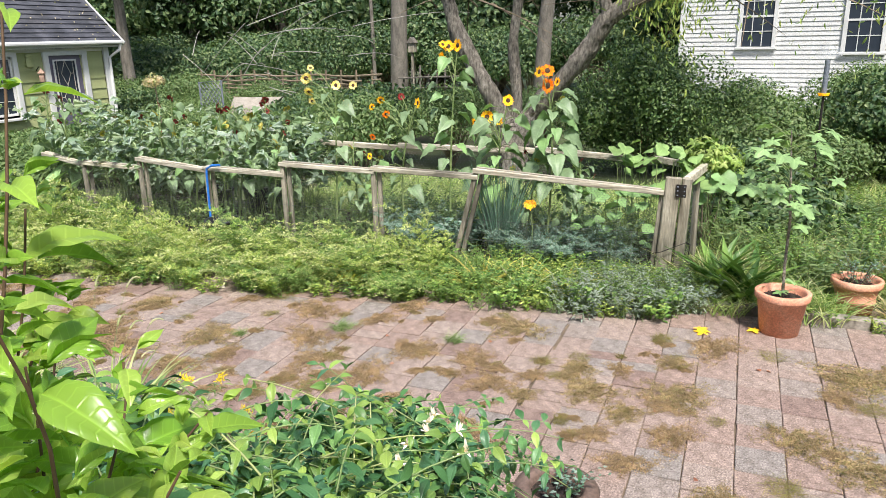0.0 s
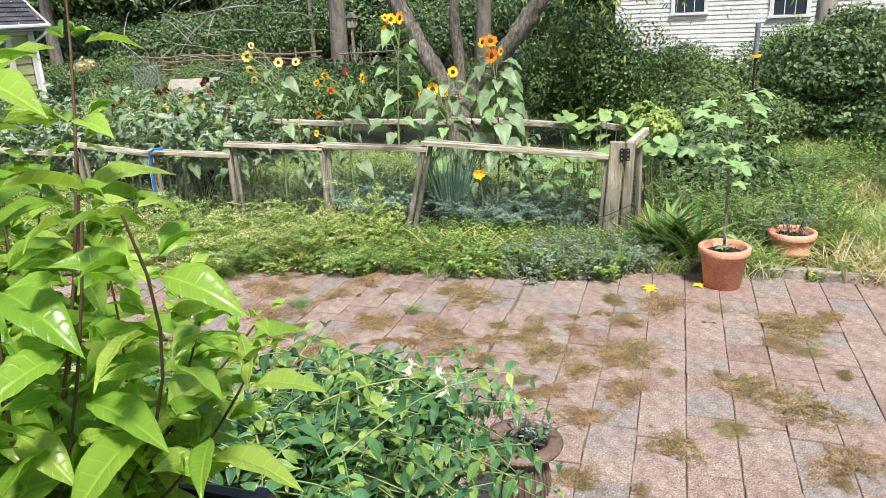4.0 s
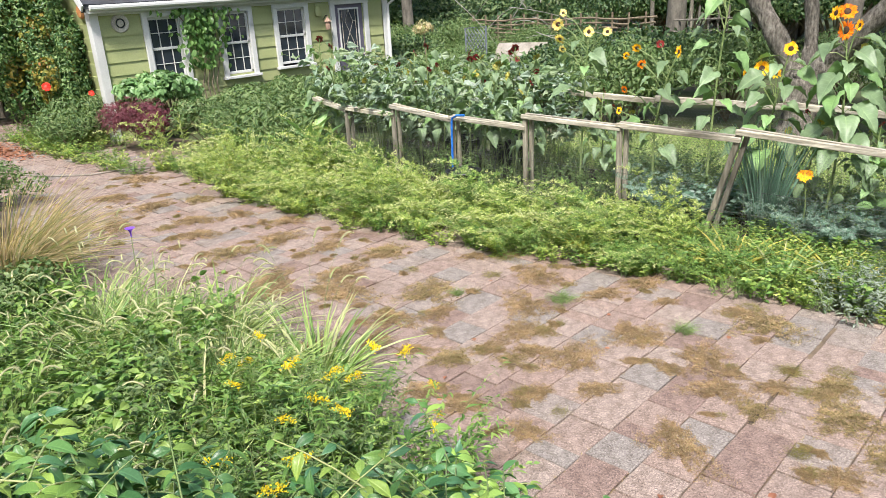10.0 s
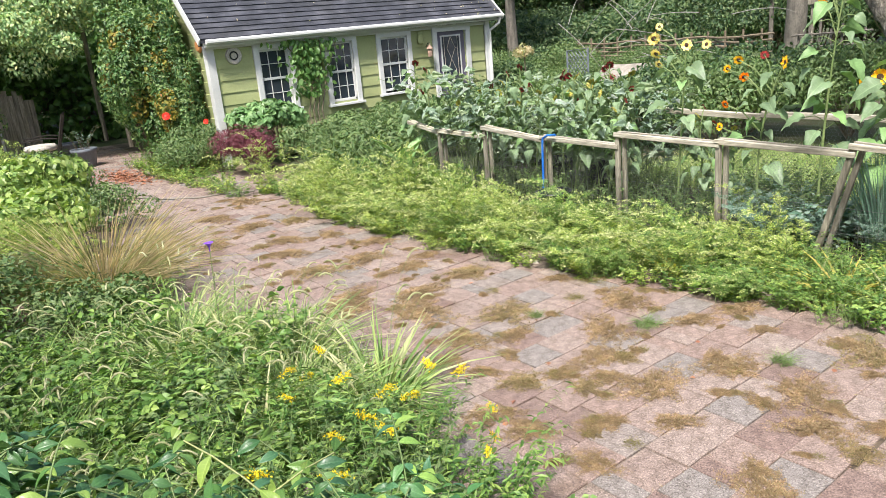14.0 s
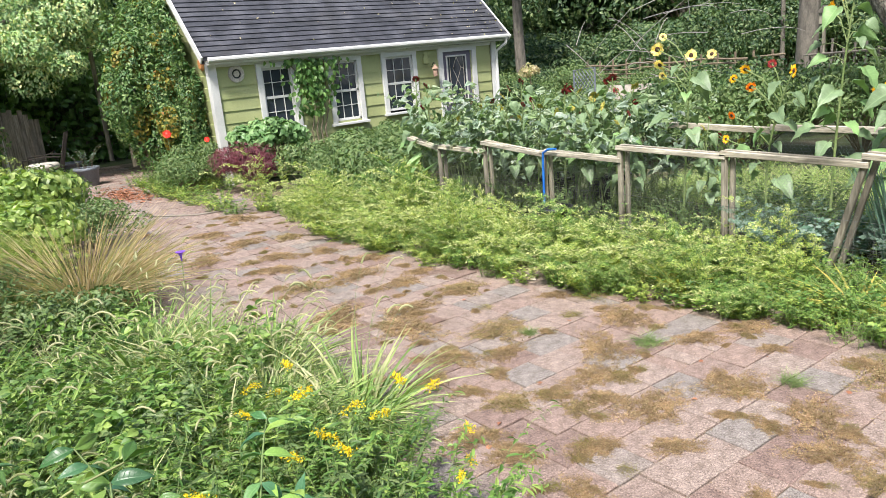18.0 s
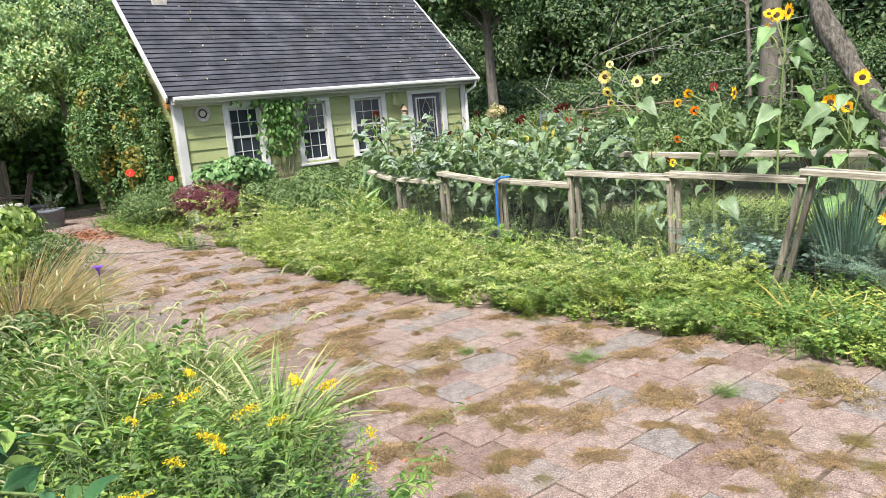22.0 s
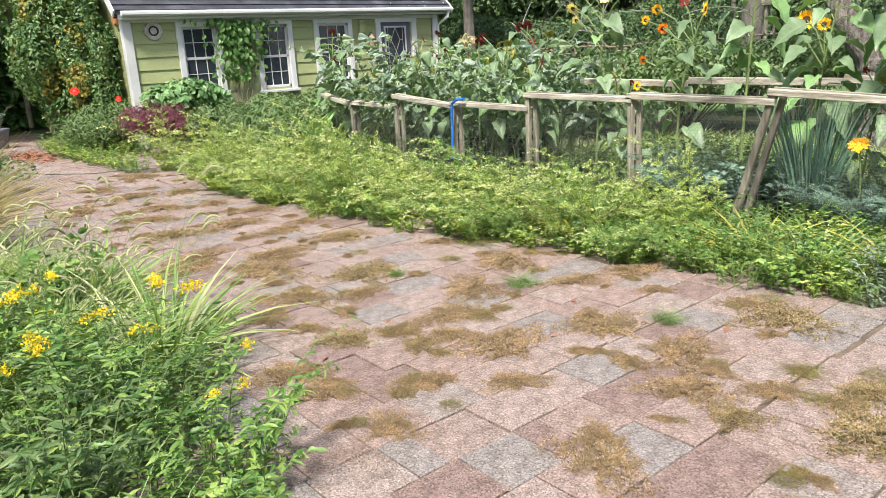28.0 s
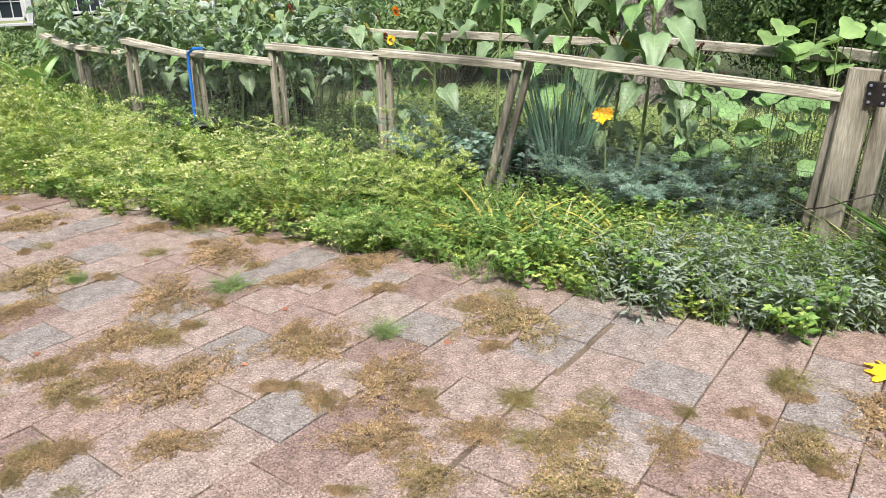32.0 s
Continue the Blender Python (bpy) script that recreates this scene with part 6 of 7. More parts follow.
gl, cc = mound(2600, (0.7, 0.7, 0.5), 0.085, SMALL, 16, 0.38)
SHR = [plant("garden_shrub", "dark green narrow-leaved shrub before the shed", "shrub", [("twigs", twigs(cc, (0, 0, -0.55), 0.012), M["twig"]), ("leaves", gl, M["shrub"])])]
gl, cc = mound(2200, (0.7, 0.7, 0.5), 0.09, NARROW, 16, 0.42)
SHR.append(plant("garden_shrub", "loose green shrub before the shed", "shrub", [("twigs", twigs(cc, (0, 0, -0.55), 0.012), M["twig"]), ("leaves", gl, M["shrub"])]))
strew(SHR, [(-11.3, 6.9, 0.45), (-10.9, 7.3, 0.5), (-11.4, 7.9, 0.55), (-10.3, 6.8, 0.4), (-9.6, 7.1, 0.4), (-10.2, 7.8, 0.5), (-9.2, 7.6, 0.45), (-12.2, 8.3, 0.5), (-12.0, 9.2, 0.5), (-11.0, 8.8, 0.55), (-12.4, 10.4, 0.45), (-9.9, 8.6, 0.5), (-11.3, 10.2, 0.5), (-8.8, 6.9, 0.3), (-13.6, 5.6, 0.5), (-13.2, 5.3, 0.4)], "shrubs before the shed", (0.8, 1.1))
strew([copy_thing(HERB[0], spot(0, 0)), copy_thing(HERB[2], spot(0, 0))], [(x + RNG.normal(0, 0.1), y + RNG.normal(0, 0.1)) for x in np.arange(-15.4, -10.3, 0.42) for y in (5.0, 5.35, 5.7) if x < -12.7 or y < 5.2], "low growth by the shed", (0.9, 1.25))
gl = Geo()
n = 300
py, pz = RNG.normal(8.1, 0.33, n), 2.25 - 1.1 * RNG.uniform(0, 1, n) ** 1.5
py = 8.15 + (py - 8.15) * (0.5 + 0.6 * (pz - 0.9) / 1.3)
scatter(gl, OVATE, np.stack([SX + 0.06 + RNG.uniform(0, 0.18, n), py, pz], 1), np.stack([RNG.uniform(0, 0.5, n), RNG.normal(0, 0.6, n), -RNG.uniform(0.3, 1, n)], 1), np.stack([np.ones(n), RNG.normal(0, 0.3, n), RNG.uniform(0.1, 0.6, n)], 1), RNG.uniform(0.08, 0.14, n))
vn = Geo()
for k in range(4):
    y = 8.1 + 0.1 * k
    tube(vn, [(SX + 0.06, y, 0.0), (SX + 0.09, y - 0.1, 0.8), (SX + 0.08, y + 0.12, 1.5), (SX + 0.08, y + 0.3 * (k - 1.5), 2.2)], 0.012, 6)
plant("wall_vine", "green vine hanging down the shed wall between windows", "vine", [("stems", vn, M["twig"]), ("leaves", gl, M["climber"])])
for x, y, z, s in ((-13.35, 5.15, 1.12, 0.09), (-13.0, 5.75, 0.95, 0.06)):
    h = thing("hibiscus_flower", "large scarlet flower on a shrub by the shed", "flower", "scarlet flowers")
    flower_head(h, (0, 0, 0), (0.8, -0.3, 0.3), s * 0.9, "scarlet", False)
    part("stem", tube(Geo(), [(-0.05, 0.03, -z), (-0.04, 0.02, -0.3), (0, 0, 0)], 0.006, 5), M["greenstem"], h)
    h.matrix_basis = spot(x, y, z - 0.01)

gl, cc = mound(15000, (0.85, 0.75, 1.9), 0.09, SMALL, 42, 0.31, 0.25, 0.25, 0.5)
gy, c2 = mound(3600, (0.98, 0.88, 1.85), 0.085, OVATE, 24, 0.17, 0.25, 0.25, 0.5)
VC = plant("vine_column", "tall column of climbing vine turning yellow beside the shed", "vine", [("stems", twigs(cc, (0, 0, -1.9), 0.03), M["twig"]), ("leaves", gl, M["vine"]), ("yellow_leaves", gy, M["vineyellow"])])
VC.matrix_basis = spot(-15.0, 5.35, 1.85)
m = spot(-14.1, 5.75, 1.3, 200, 0.72, 0.85)
copy_thing(VC, m).matrix_basis = m
m = spot(-16.6, 6.0, 2.4, 110, 1.2)
copy_thing(VC, m).matrix_basis = m
gl, cc = mound(42000, (3.5, 3.6, 1.25), 0.105, SMALL, 60, 0.28)
gy, c2 = mound(900, (3.5, 3.6, 1.25), 0.18, OVATE, 8, 0.2)
arb = plant("vine_arbour", "garden arbour overgrown with a thick canopy of climbing vine", "arbour", [("canopy", gl, M["canopy"]), ("turning_leaves", gy, M["vineyellow"])])
fr = Geo()
for x in (-2.6, 0.0, 2.3):
    for y in (-2.2, 2.2):
        tube(fr, [(x, y, -3.2), (x, y, 0.2)], 0.06, 8)
    tube(fr, [(x, -2.5, 0.2), (x, 2.5, 0.2)], 0.05, 8)
part("frame", fr, M["wood"], arb)
hem = Geo()
for k in range(70):
    y = RNG.uniform(-3.4, 2.0)
    low = -1.0 if y > -1.0 else -1.6
    c = np.array((2.5 + RNG.uniform(-0.4, 0.6), y, RNG.uniform(low, 1.5)))
    n = 620
    o = unit(RNG.normal(0, 1, (n, 3)) + (0.35, -0.1, 0.25))
    q = c + o * RNG.uniform(0.24, 0.55) * (0.9, 1.15, 0.85) * RNG.uniform(0.85, 1.06, (n, 1))
    scatter(hem, SMALL, q, RNG.normal(0, 0.6, (n, 3)) + (0.2, 0, -0.7), o + RNG.normal(0, 0.35, (n, 3)) + (0.3, -0.2, 0.5), RNG.uniform(0.06, 0.115, n))
part("hanging_vine", hem, M["canopy"], arb)
arb.matrix_basis = spot(-20.2, 3.4, 3.35)
gl, cc = mound(14000, (1.5, 1.2, 1.35), 0.095, SMALL, 36, 0.33, 0.25, 0.25, 0.3)
LM = [plant("climbing_vine_mass", "thick green vine mass beside the arbour opening", "vine", [("stems", twigs(cc, (0, 0, -1.35), 0.03), M["twig"]), ("leaves", gl, M["vine"])])]
strew(LM, [(-15.9, 0.8, 1.0), (-17.6, 1.5, 1.3), (-18.6, -0.4, 1.4), (-18.0, 0.9, 2.3), (-16.4, 6.8, 1.5), (-17.2, 7.6, 3.2), (-16.0, -0.2, 0.9), (-17.0, 6.9, 3.9), (-19.0, 7.5, 3.6)], "vine masses round the arbour", (0.9, 1.15))
gl, cc = mound(20000, (2.1, 0.5, 2.1), 0.09, SMALL, 60, 0.28, 0.25, 0.25, 0.45)
gy, c2 = mound(2600, (2.15, 0.55, 2.1), 0.08, OVATE, 22, 0.15, 0.25, 0.25, 0.5)
plant("gable_vine", "dark climbing vine with yellowing patches over the shed's gable wall", "vine", [("stems", twigs(cc, (0, 0.3, -2.0), 0.02), M["twig"]), ("leaves", gl, M["vine"]), ("yellow_leaves", gy, M["vineyellow"])]).matrix_basis = spot(-16.1, 5.65, 1.95)
rv, ry = Geo(), Geo()
for leaf, tint, n in ((rv, "vine", 11000), (ry, "vineyellow", 1500)):
    x = RNG.uniform(-16.6, -13.72, n)
    top = 2.25 + 0.94 * (-13.05 - x)
    z = top * RNG.uniform(0.05, 1, n) ** 0.8
    bulge = 0.28 + 0.2 * np.sin(x * 3.1 + z * 2.3) + 0.12 * np.sin(z * 5.3 - x * 4.1)
    if tint == "vineyellow":
        keep = np.sin(x * 4.3 + 1) * np.sin(z * 3.7) > 0.35
        x, z, bulge = x[keep], z[keep], bulge[keep] + 0.05
    k = len(x)
    q = np.stack([x, 6.05 - bulge * RNG.uniform(0.4, 1.05, k), z], 1)
    scatter(leaf, SMALL, q, RNG.normal(0, 0.6, (k, 3)) + (0.1, 0, -0.6), RNG.normal(0, 0.4, (k, 3)) + (0.25, -1, 0.45), RNG.uniform(0.06, 0.12, k))
rs = tube(Geo(), [(-14.0, 6.0, 0), (-14.3, 5.95, 1.2), (-14.2, 5.98, 2.4), (-15.2, 5.98, 3.6)], 0.025, 6)
plant("rake_vine", "climbing vine over the shed's end wall up to the roof edge", "vine", [("stems", rs, M["twig"]), ("leaves", rv, M["vine"]), ("yellow_leaves", ry, M["vineyellow"])])
gl = Geo()
n = 5000
q = np.stack([-22.3 + RNG.normal(0, 0.25, n), RNG.uniform(-1, 8, n), RNG.uniform(0, 3.6, n)], 1)
scatter(gl, OVATE, q, RNG.normal(0, 1, (n, 3)) + (0, 0, -0.8), RNG.normal(0, 0.5, (n, 3)) + (1, 0, 0.2), RNG.uniform(0.15, 0.26, n))
plant("back_vine", "dark curtain of vine at the back of the arbour", "vine", [("leaves", gl, M["climber"]), ("stems", tube(Geo(), [(-22.4, 3, 0), (-22.4, 3.2, 2), (-22.3, 2.8, 3.4)], 0.05, 6), M["twig"])])
panelf = thing("old_board_fence", "old grey brown board fence inside the arbour", "fence")
for i in range(9):
    y = 3.0 + i * 0.105
    part("board", board(Geo(), (-18.6 - 0.03 * i, y, -0.03), (-18.6 - 0.03 * i, y + 0.02, 1.8 - 0.035 * i + RNG.uniform(-0.08, 0.08)), 0.1, 0.025, (0.3, 1, 0)), M["wood"], panelf)
cold = thing("old_window_frame", "white painted old window frame leaning in the garden", "window frame")
fr = Geo()
for y in (0, 0.28, 0.56):
    board(fr, (0, y, 0), (-0.25, y, 1.95), 0.05, 0.04, (0, 1, 0))
for u in (0.03, 0.57, 0.64, 0.98):
    board(fr, (-0.25 * u, -0.02, 1.95 * u), (-0.25 * u, 0.58, 1.95 * u), 0.05, 0.04)
part("frame", fr, M["white"], cold)
cold.matrix_basis = spot(-18.5, 2.5, -0.02)
chair = thing("garden_chair", "black iron garden chair with a worn pale cushion", "chair")
for x, y in ((-0.28, -0.26), (0.28, -0.26), (-0.28, 0.26), (0.28, 0.26)):
    part("leg", tube(Geo(), [(x * 1.15, y * 1.15, 0.0), (x, y, 0.38)], 0.013, 6), M["iron"], chair)
sf = Geo()
for a, b in (((-0.3, -0.28), (0.3, -0.28)), ((0.3, -0.28), (0.3, 0.28)), ((0.3, 0.28), (-0.3, 0.28)), ((-0.3, 0.28), (-0.3, -0.28))):
    tube(sf, [(*a, 0.38), (*b, 0.38)], 0.014, 6)
part("seat_frame", sf, M["iron"], chair)
for x in (-0.29, 0.29):
    part("armrest", tube(Geo(), [(x, -0.28, 0.38), (x, -0.27, 0.6), (x, 0.1, 0.63), (x, 0.3, 0.6)], 0.013, 6), M["iron"], chair)
bk = Geo()
tube(bk, [(-0.29, 0.27, 0.38), (-0.29, 0.45, 1.0), (0.29, 0.45, 1.0), (0.29, 0.27, 0.38)], 0.014, 6)
for k in np.linspace(-0.2, 0.2, 5):
    tube(bk, [(k, 0.3, 0.45), (k, 0.45, 1.0)], 0.007, 5)
part("backrest", bk, M["iron"], chair)
cu = lathe(Geo(), [(0.0, 0.0), (0.27, 0.0), (0.31, 0.05), (0.27, 0.1), (0.0, 0.12)], 24)
cu.v[0] = cu.v[0] * (1, 0.9, 1) + (0, -0.02, 0.395)
part("cushion", cu, M["cushion"], chair, "stained off-white cushion", True)
chair.matrix_basis = spot(-16.9, 3.55, 0, -15, 1.2)
m = spot(-18.6, 4.35, 0, -20)
copy_thing(pot("dark_pot", "dark plastic pot with a leafy plant under the arbour", 0.18, 0.24, 0.4, M["greypot"]), m)
n = 700
a = np.stack([-14.2 + RNG.normal(0, 0.6, n), 4.45 + RNG.normal(0, 0.22, n), RNG.uniform(0.004, 0.03, n)], 1)
tagged(part("leaf_litter", scatter(Geo(), SMALL, a, RNG.normal(0, 1, (n, 3)) * (1, 1, 0.2), RNG.normal(0, 0.3, (n, 3)) + (0, 0, 1), RNG.uniform(0.05, 0.1, n)), M["litter"]), "brown fallen leaves on the paving", "leaves", kind="stuff")
hose = thing("garden_hose", "pale garden hose lying across the pavers", "hose")
part("hose", tube(Geo(), [(-11.9, 3.9, 0.015), (-11.2, 4.2, 0.015), (-10.7, 4.6, 0.015), (-10.6, 5.0, 0.015), (-10.3, 5.35, 0.015)], 0.012, 8), M["stone"], hose)

def gnarl(geo, pts, rad, sides):
    """A knotty limb: a smooth path with bulges, furrows and rough bark."""
    pts, rad = np.array(pts, float), np.array(rad, float)
    u = np.linspace(0, len(pts) - 1, len(pts) * 9)
    k = np.arange(len(pts))
    c = np.stack([np.interp(u, k, pts[:, i]) for i in range(3)], 1)
    for _ in range(5):
        c[1:-1] = (c[:-2] + 2 * c[1:-1] + c[2:]) / 4
    r = np.interp(u, k, rad) * (1 + 0.07 * np.sin(u * 5.0 + pts[0][0] * 9) + RNG.normal(0, 0.03, len(u)))
    at = len(geo.v)
    tube(geo, c, r, sides)
    v = geo.v[at]
    mid = np.repeat(c, sides, 0)
    a = np.tile(np.arange(sides), len(c))
    s = 1 + 0.07 * np.sin(a * 2.51 + np.repeat(u, sides) * 1.7) + 0.05 * np.sin(a * 1.26 + np.repeat(u, sides) * 3.1) + RNG.normal(0, 0.045, len(a))
    geo.v[at] = mid + (v - mid) * s[:, None]
    return geo


# ---- beyond the bed: tree, hedges, the white house ----
tree = thing("apple_tree", "old leaning apple tree with rough grey forked trunk", "tree")
tr = Geo()
gnarl(tr, [(0, 0, -0.1), (0.0, 0, 0.4), (-0.02, 0, 0.9), (-0.02, 0, 1.05)], [0.3, 0.24, 0.22, 0.14], 22)
gnarl(tr, [(0.0, 0, 0.7), (-0.2, 0.0, 1.1), (-0.55, -0.05, 1.7), (-0.95, -0.1, 2.4), (-1.2, 0.0, 3.2), (-1.5, 0.1, 4.2)], [0.16, 0.14, 0.135, 0.13, 0.11, 0.07], 20)
part("trunk", tr, M["bark"], tree, smooth=True)
limb = Geo()
gnarl(limb, [(0.05, 0, 0.75), (0.3, 0.0, 1.15), (0.75, -0.1, 1.6), (1.2, -0.15, 2.1), (1.5, -0.2, 2.6), (2.2, -0.2, 2.95), (3.4, -0.1, 3.2), (4.8, 0.2, 3.3)], [0.17, 0.15, 0.14, 0.14, 0.125, 0.1, 0.075, 0.045], 20)
part("limb", limb, M["bark"], tree, smooth=True)
l2 = Geo()
gnarl(l2, [(0.0, 0.1, 0.8), (0.02, 0.1, 1.4), (-0.08, 0.12, 2.2), (0.05, 0.2, 3.2), (0.0, 0.2, 4.2)], [0.12, 0.09, 0.08, 0.07, 0.05], 16)
tube(l2, [(1.5, -0.2, 2.6), (1.35, -0.2, 3.1), (1.6, -0.1, 3.8)], [0.1, 0.07, 0.04], 8)
part("limb", l2, M["bark"], tree, smooth=True)
n = 70
p0 = np.stack([RNG.uniform(-1.5, 4.5, n), RNG.normal(0, 0.2, n), RNG.uniform(2.8, 3.8, n)], 1)
dr = np.stack([RNG.normal(0, 1, n), RNG.normal(-0.3, 0.6, n), RNG.uniform(-0.6, 0.9, n)], 1)
part("twigs", stems(Geo(), arcs(p0, p0 + dr * 0.6, p0 + dr * 1.2 + (0, 0, -0.2), 6), 0.018, 0.003, 4), M["twig"], tree)
gl = Geo()
n = 1500
k = np.where(RNG.uniform(0, 1, n) < 0.8, RNG.normal(2.35, 0.35, n), RNG.uniform(2.2, 5.6, n))
q = np.stack([k, RNG.normal(-0.3, 0.5, n), 3.35 - np.abs(RNG.normal(0, 0.55, n)) - 0.1 * (k - 3)], 1)
scatter(gl, NARROW, q, RNG.normal(0, 0.5, (n, 3)) + (0, 0, -1), RNG.normal(0, 1, (n, 3)), RNG.uniform(0.07, 0.12, n))
part("foliage", gl, M["mug"], tree)["kind"] = "stuff"
n = 2600
q = np.stack([RNG.uniform(-3, 5, n), RNG.normal(0.2, 1.2, n), RNG.normal(5.0, 0.7, n)], 1)
part("crown", scatter(Geo(), OVATE, q, RNG.normal(0, 1, (n, 3)), RNG.normal(0, 1, (n, 3)) + (0, 0, 0.5), RNG.uniform(0.12, 0.22, n)), M["shrub"], tree)
tree.matrix_basis = spot(-3.05, 11.6)

gl, cc = mound(30000, (1.6, 1.4, 1.4), 0.07, SMALL, 60, 0.3, 0.3, 0.3, 0.4)
cc = cc[::4] * 0.6
plant("evergreen_shrub", "large rounded dark evergreen shrub", "shrub", [("twigs", twigs(cc, (0, 0, -1.15), 0.03), M["twig"]), ("leaves", gl, M["darkbush"])]).matrix_basis = spot(-1.15, 13.0, 1.2)
m = spot(0.25, 13.2, 0.85, 130, 0.75)
bush = copy_thing(bpy.data.objects["evergreen_shrub"], m)
bush.matrix_basis = m
bush["label"] = "smaller dark evergreen shrub before the white house"

gl, cc = mound(7500, (1.3, 1.1, 0.85), 0.072, SMALL, 30, 0.33)
HEDGE = [plant("bramble_thicket", "tangled green thicket behind the vegetable bed", "shrub", [("canes", twigs(cc, (0, 0, -0.9), 0.015), M["twig"]), ("leaves", gl, M["shrub"])])]
gl, cc = mound(6500, (1.3, 1.1, 0.85), 0.075, OVATE, 30, 0.33)
HEDGE.append(plant("bramble_thicket", "dark green thicket behind the vegetable bed", "shrub", [("canes", twigs(cc, (0, 0, -0.9), 0.015), M["twig"]), ("leaves", gl, M["woods"])]))
strew(HEDGE, [(-5.6, 11.0, 0.75), (-7.2, 11.2, 0.7), (-8.8, 11.4, 0.6), (-6.3, 12.6, 0.85), (-4.6, 12.8, 0.85), (-8.2, 13.0, 0.7), (-10.2, 12.6, 0.55), (-11.3, 11.6, 0.45), (-9.6, 9.9, 0.35), (-8.3, 9.4, 0.3), (-10.8, 10.4, 0.4),
               (0.6, 10.6, 0.4), (1.6, 11.4, 0.5), (2.6, 12.6, 0.6), (0.9, 12.6, 0.65), (3.6, 11.2, 0.5), (4.6, 12.6, 0.7), (2.2, 14.6, 0.75), (4.0, 15.0, 0.8), (0.7, 9.2, 0.25), (5.6, 10.4, 0.6), (5.8, 13.8, 0.8), (-3.3, 14.6, 0.8), (-0.2, 15.2, 0.7), (-12.4, 14.0, 0.5), (-14.5, 15.2, 0.6), (-16.0, 16.0, 0.7), (-17.5, 18.8, 0.9), (-14.8, 17.6, 0.7), (-15.6, 19.9, 0.85), (-12.6, 18.0, 0.7), (-10.4, 17.2, 0.7), (-9.2, 15.6, 0.75), (-6.6, 15.4, 0.8), (-13.4, 16.6, 0.55), (1.0, 16.6, 0.5), (3.0, 17.2, 0.6), (2.6, 12.2, 1.15), (3.9, 12.9, 1.35), (5.0, 11.6, 1.2), (2.3, 13.6, 1.3), (3.3, 14.2, 1.5)], "thickets behind the bed", (0.75, 1.1))
lawn = tagged(part("lawn", slab(Geo(), (-26, 15.5, -0.028), (-7, 24, -0.008), 0.002), M["grass"]), "strip of mown lawn beyond the garden", "lawn", kind="structure")

gl, cc = mound(12000, (2.4, 2.2, 1.9), 0.15, SMALL, 40, 0.29)
UNDER = [plant("woodland_shrub", "tall green woodland undergrowth", "shrub", [("stems", twigs(cc, (0, 0, -1.9), 0.03), M["twig"]), ("leaves", gl, M["woods"])])]
gl, cc = mound(11000, (2.4, 2.2, 1.9), 0.125, SMALL, 40, 0.28)
UNDER.append(plant("woodland_shrub", "dense dark woodland undergrowth", "shrub", [("stems", twigs(cc, (0, 0, -1.9), 0.03), M["twig"]), ("leaves", gl, M["woods"])]))
spots = [(x + RNG.normal(0, 0.7), 25.5 + RNG.uniform(0, 1.5) + 0.1 * abs(x + 8), 1.5) for x in np.arange(-32, 14, 2.6)]

spots += [(-23.8 + RNG.normal(0, 0.8) - 0.25 * abs(y - 6), y, 1.6) for y in np.arange(-6, 23, 2.5)]
spots += [(-19.5 + RNG.normal(0, 0.6), y, 1.5) for y in np.arange(11, 16, 2.4)]
spots += [(-17.6, 20.9, 0.9), (-19.6, 20.8, 1.0), (-15.4, 21.2, 0.8)]
spots += [(9.5, 8.0, 1.2), (9, 10.5, 1.2), (9.5, 13, 1.4), (10, 16, 1.5), (8.5, 5.5, 0.8)]
strew(UNDER, spots, "woodland edge", (0.85, 1.25))
for i, (x, y, s) in enumerate([(x + RNG.normal(0, 0.8), 29.5 + RNG.uniform(0, 2), RNG.uniform(1.7, 2.3)) for x in np.arange(-36, 17, 3.4)] + [(-29 + RNG.normal(0, 0.8), y, RNG.uniform(1.6, 2.1)) for y in np.arange(-8, 28, 3.6)] + [(13, y, 1.8) for y in (6, 11, 16, 21)]):
    m = spot(x, y, 1.8 * s, RNG.uniform(0, 360), s)
    copy_thing(UNDER[i % 2], m).matrix_basis = m


def wood_tree(h, seed_r=1.9):
    p = thing("woodland_tree", "tall woodland tree with a leafy crown", "tree", "trees of the wood")
    part("trunk", tube(Geo(), [(0, 0, -0.2), (0.1, 0.05, h * 0.3), (-0.1, 0.1, h * 0.6), (0.0, 0.0, h * 0.92)], [0.24, 0.19, 0.13, 0.05], 9), M["palebark"], p)
    gl, cc = mound(9000, (2.6, 2.6, h * 0.36), 0.24, SMALL, 40, 0.26)
    gl.v[0] = gl.v[0] + (0, 0, h * 0.62)
    c = cc + (0, 0, h * 0.62)
    foot = np.stack([0 * c[:, 0], 0 * c[:, 0], np.clip(c[:, 2] - 1.2, h * 0.15, h * 0.85)], 1)
    part("limb_growth", stems(Geo(), arcs(foot, (foot + c) / 2 + (0, 0, 0.25), c, 5), 0.06, 0.015, 5), M["palebark"], p)
    part("crown", gl, M["woods"], p)
    return p


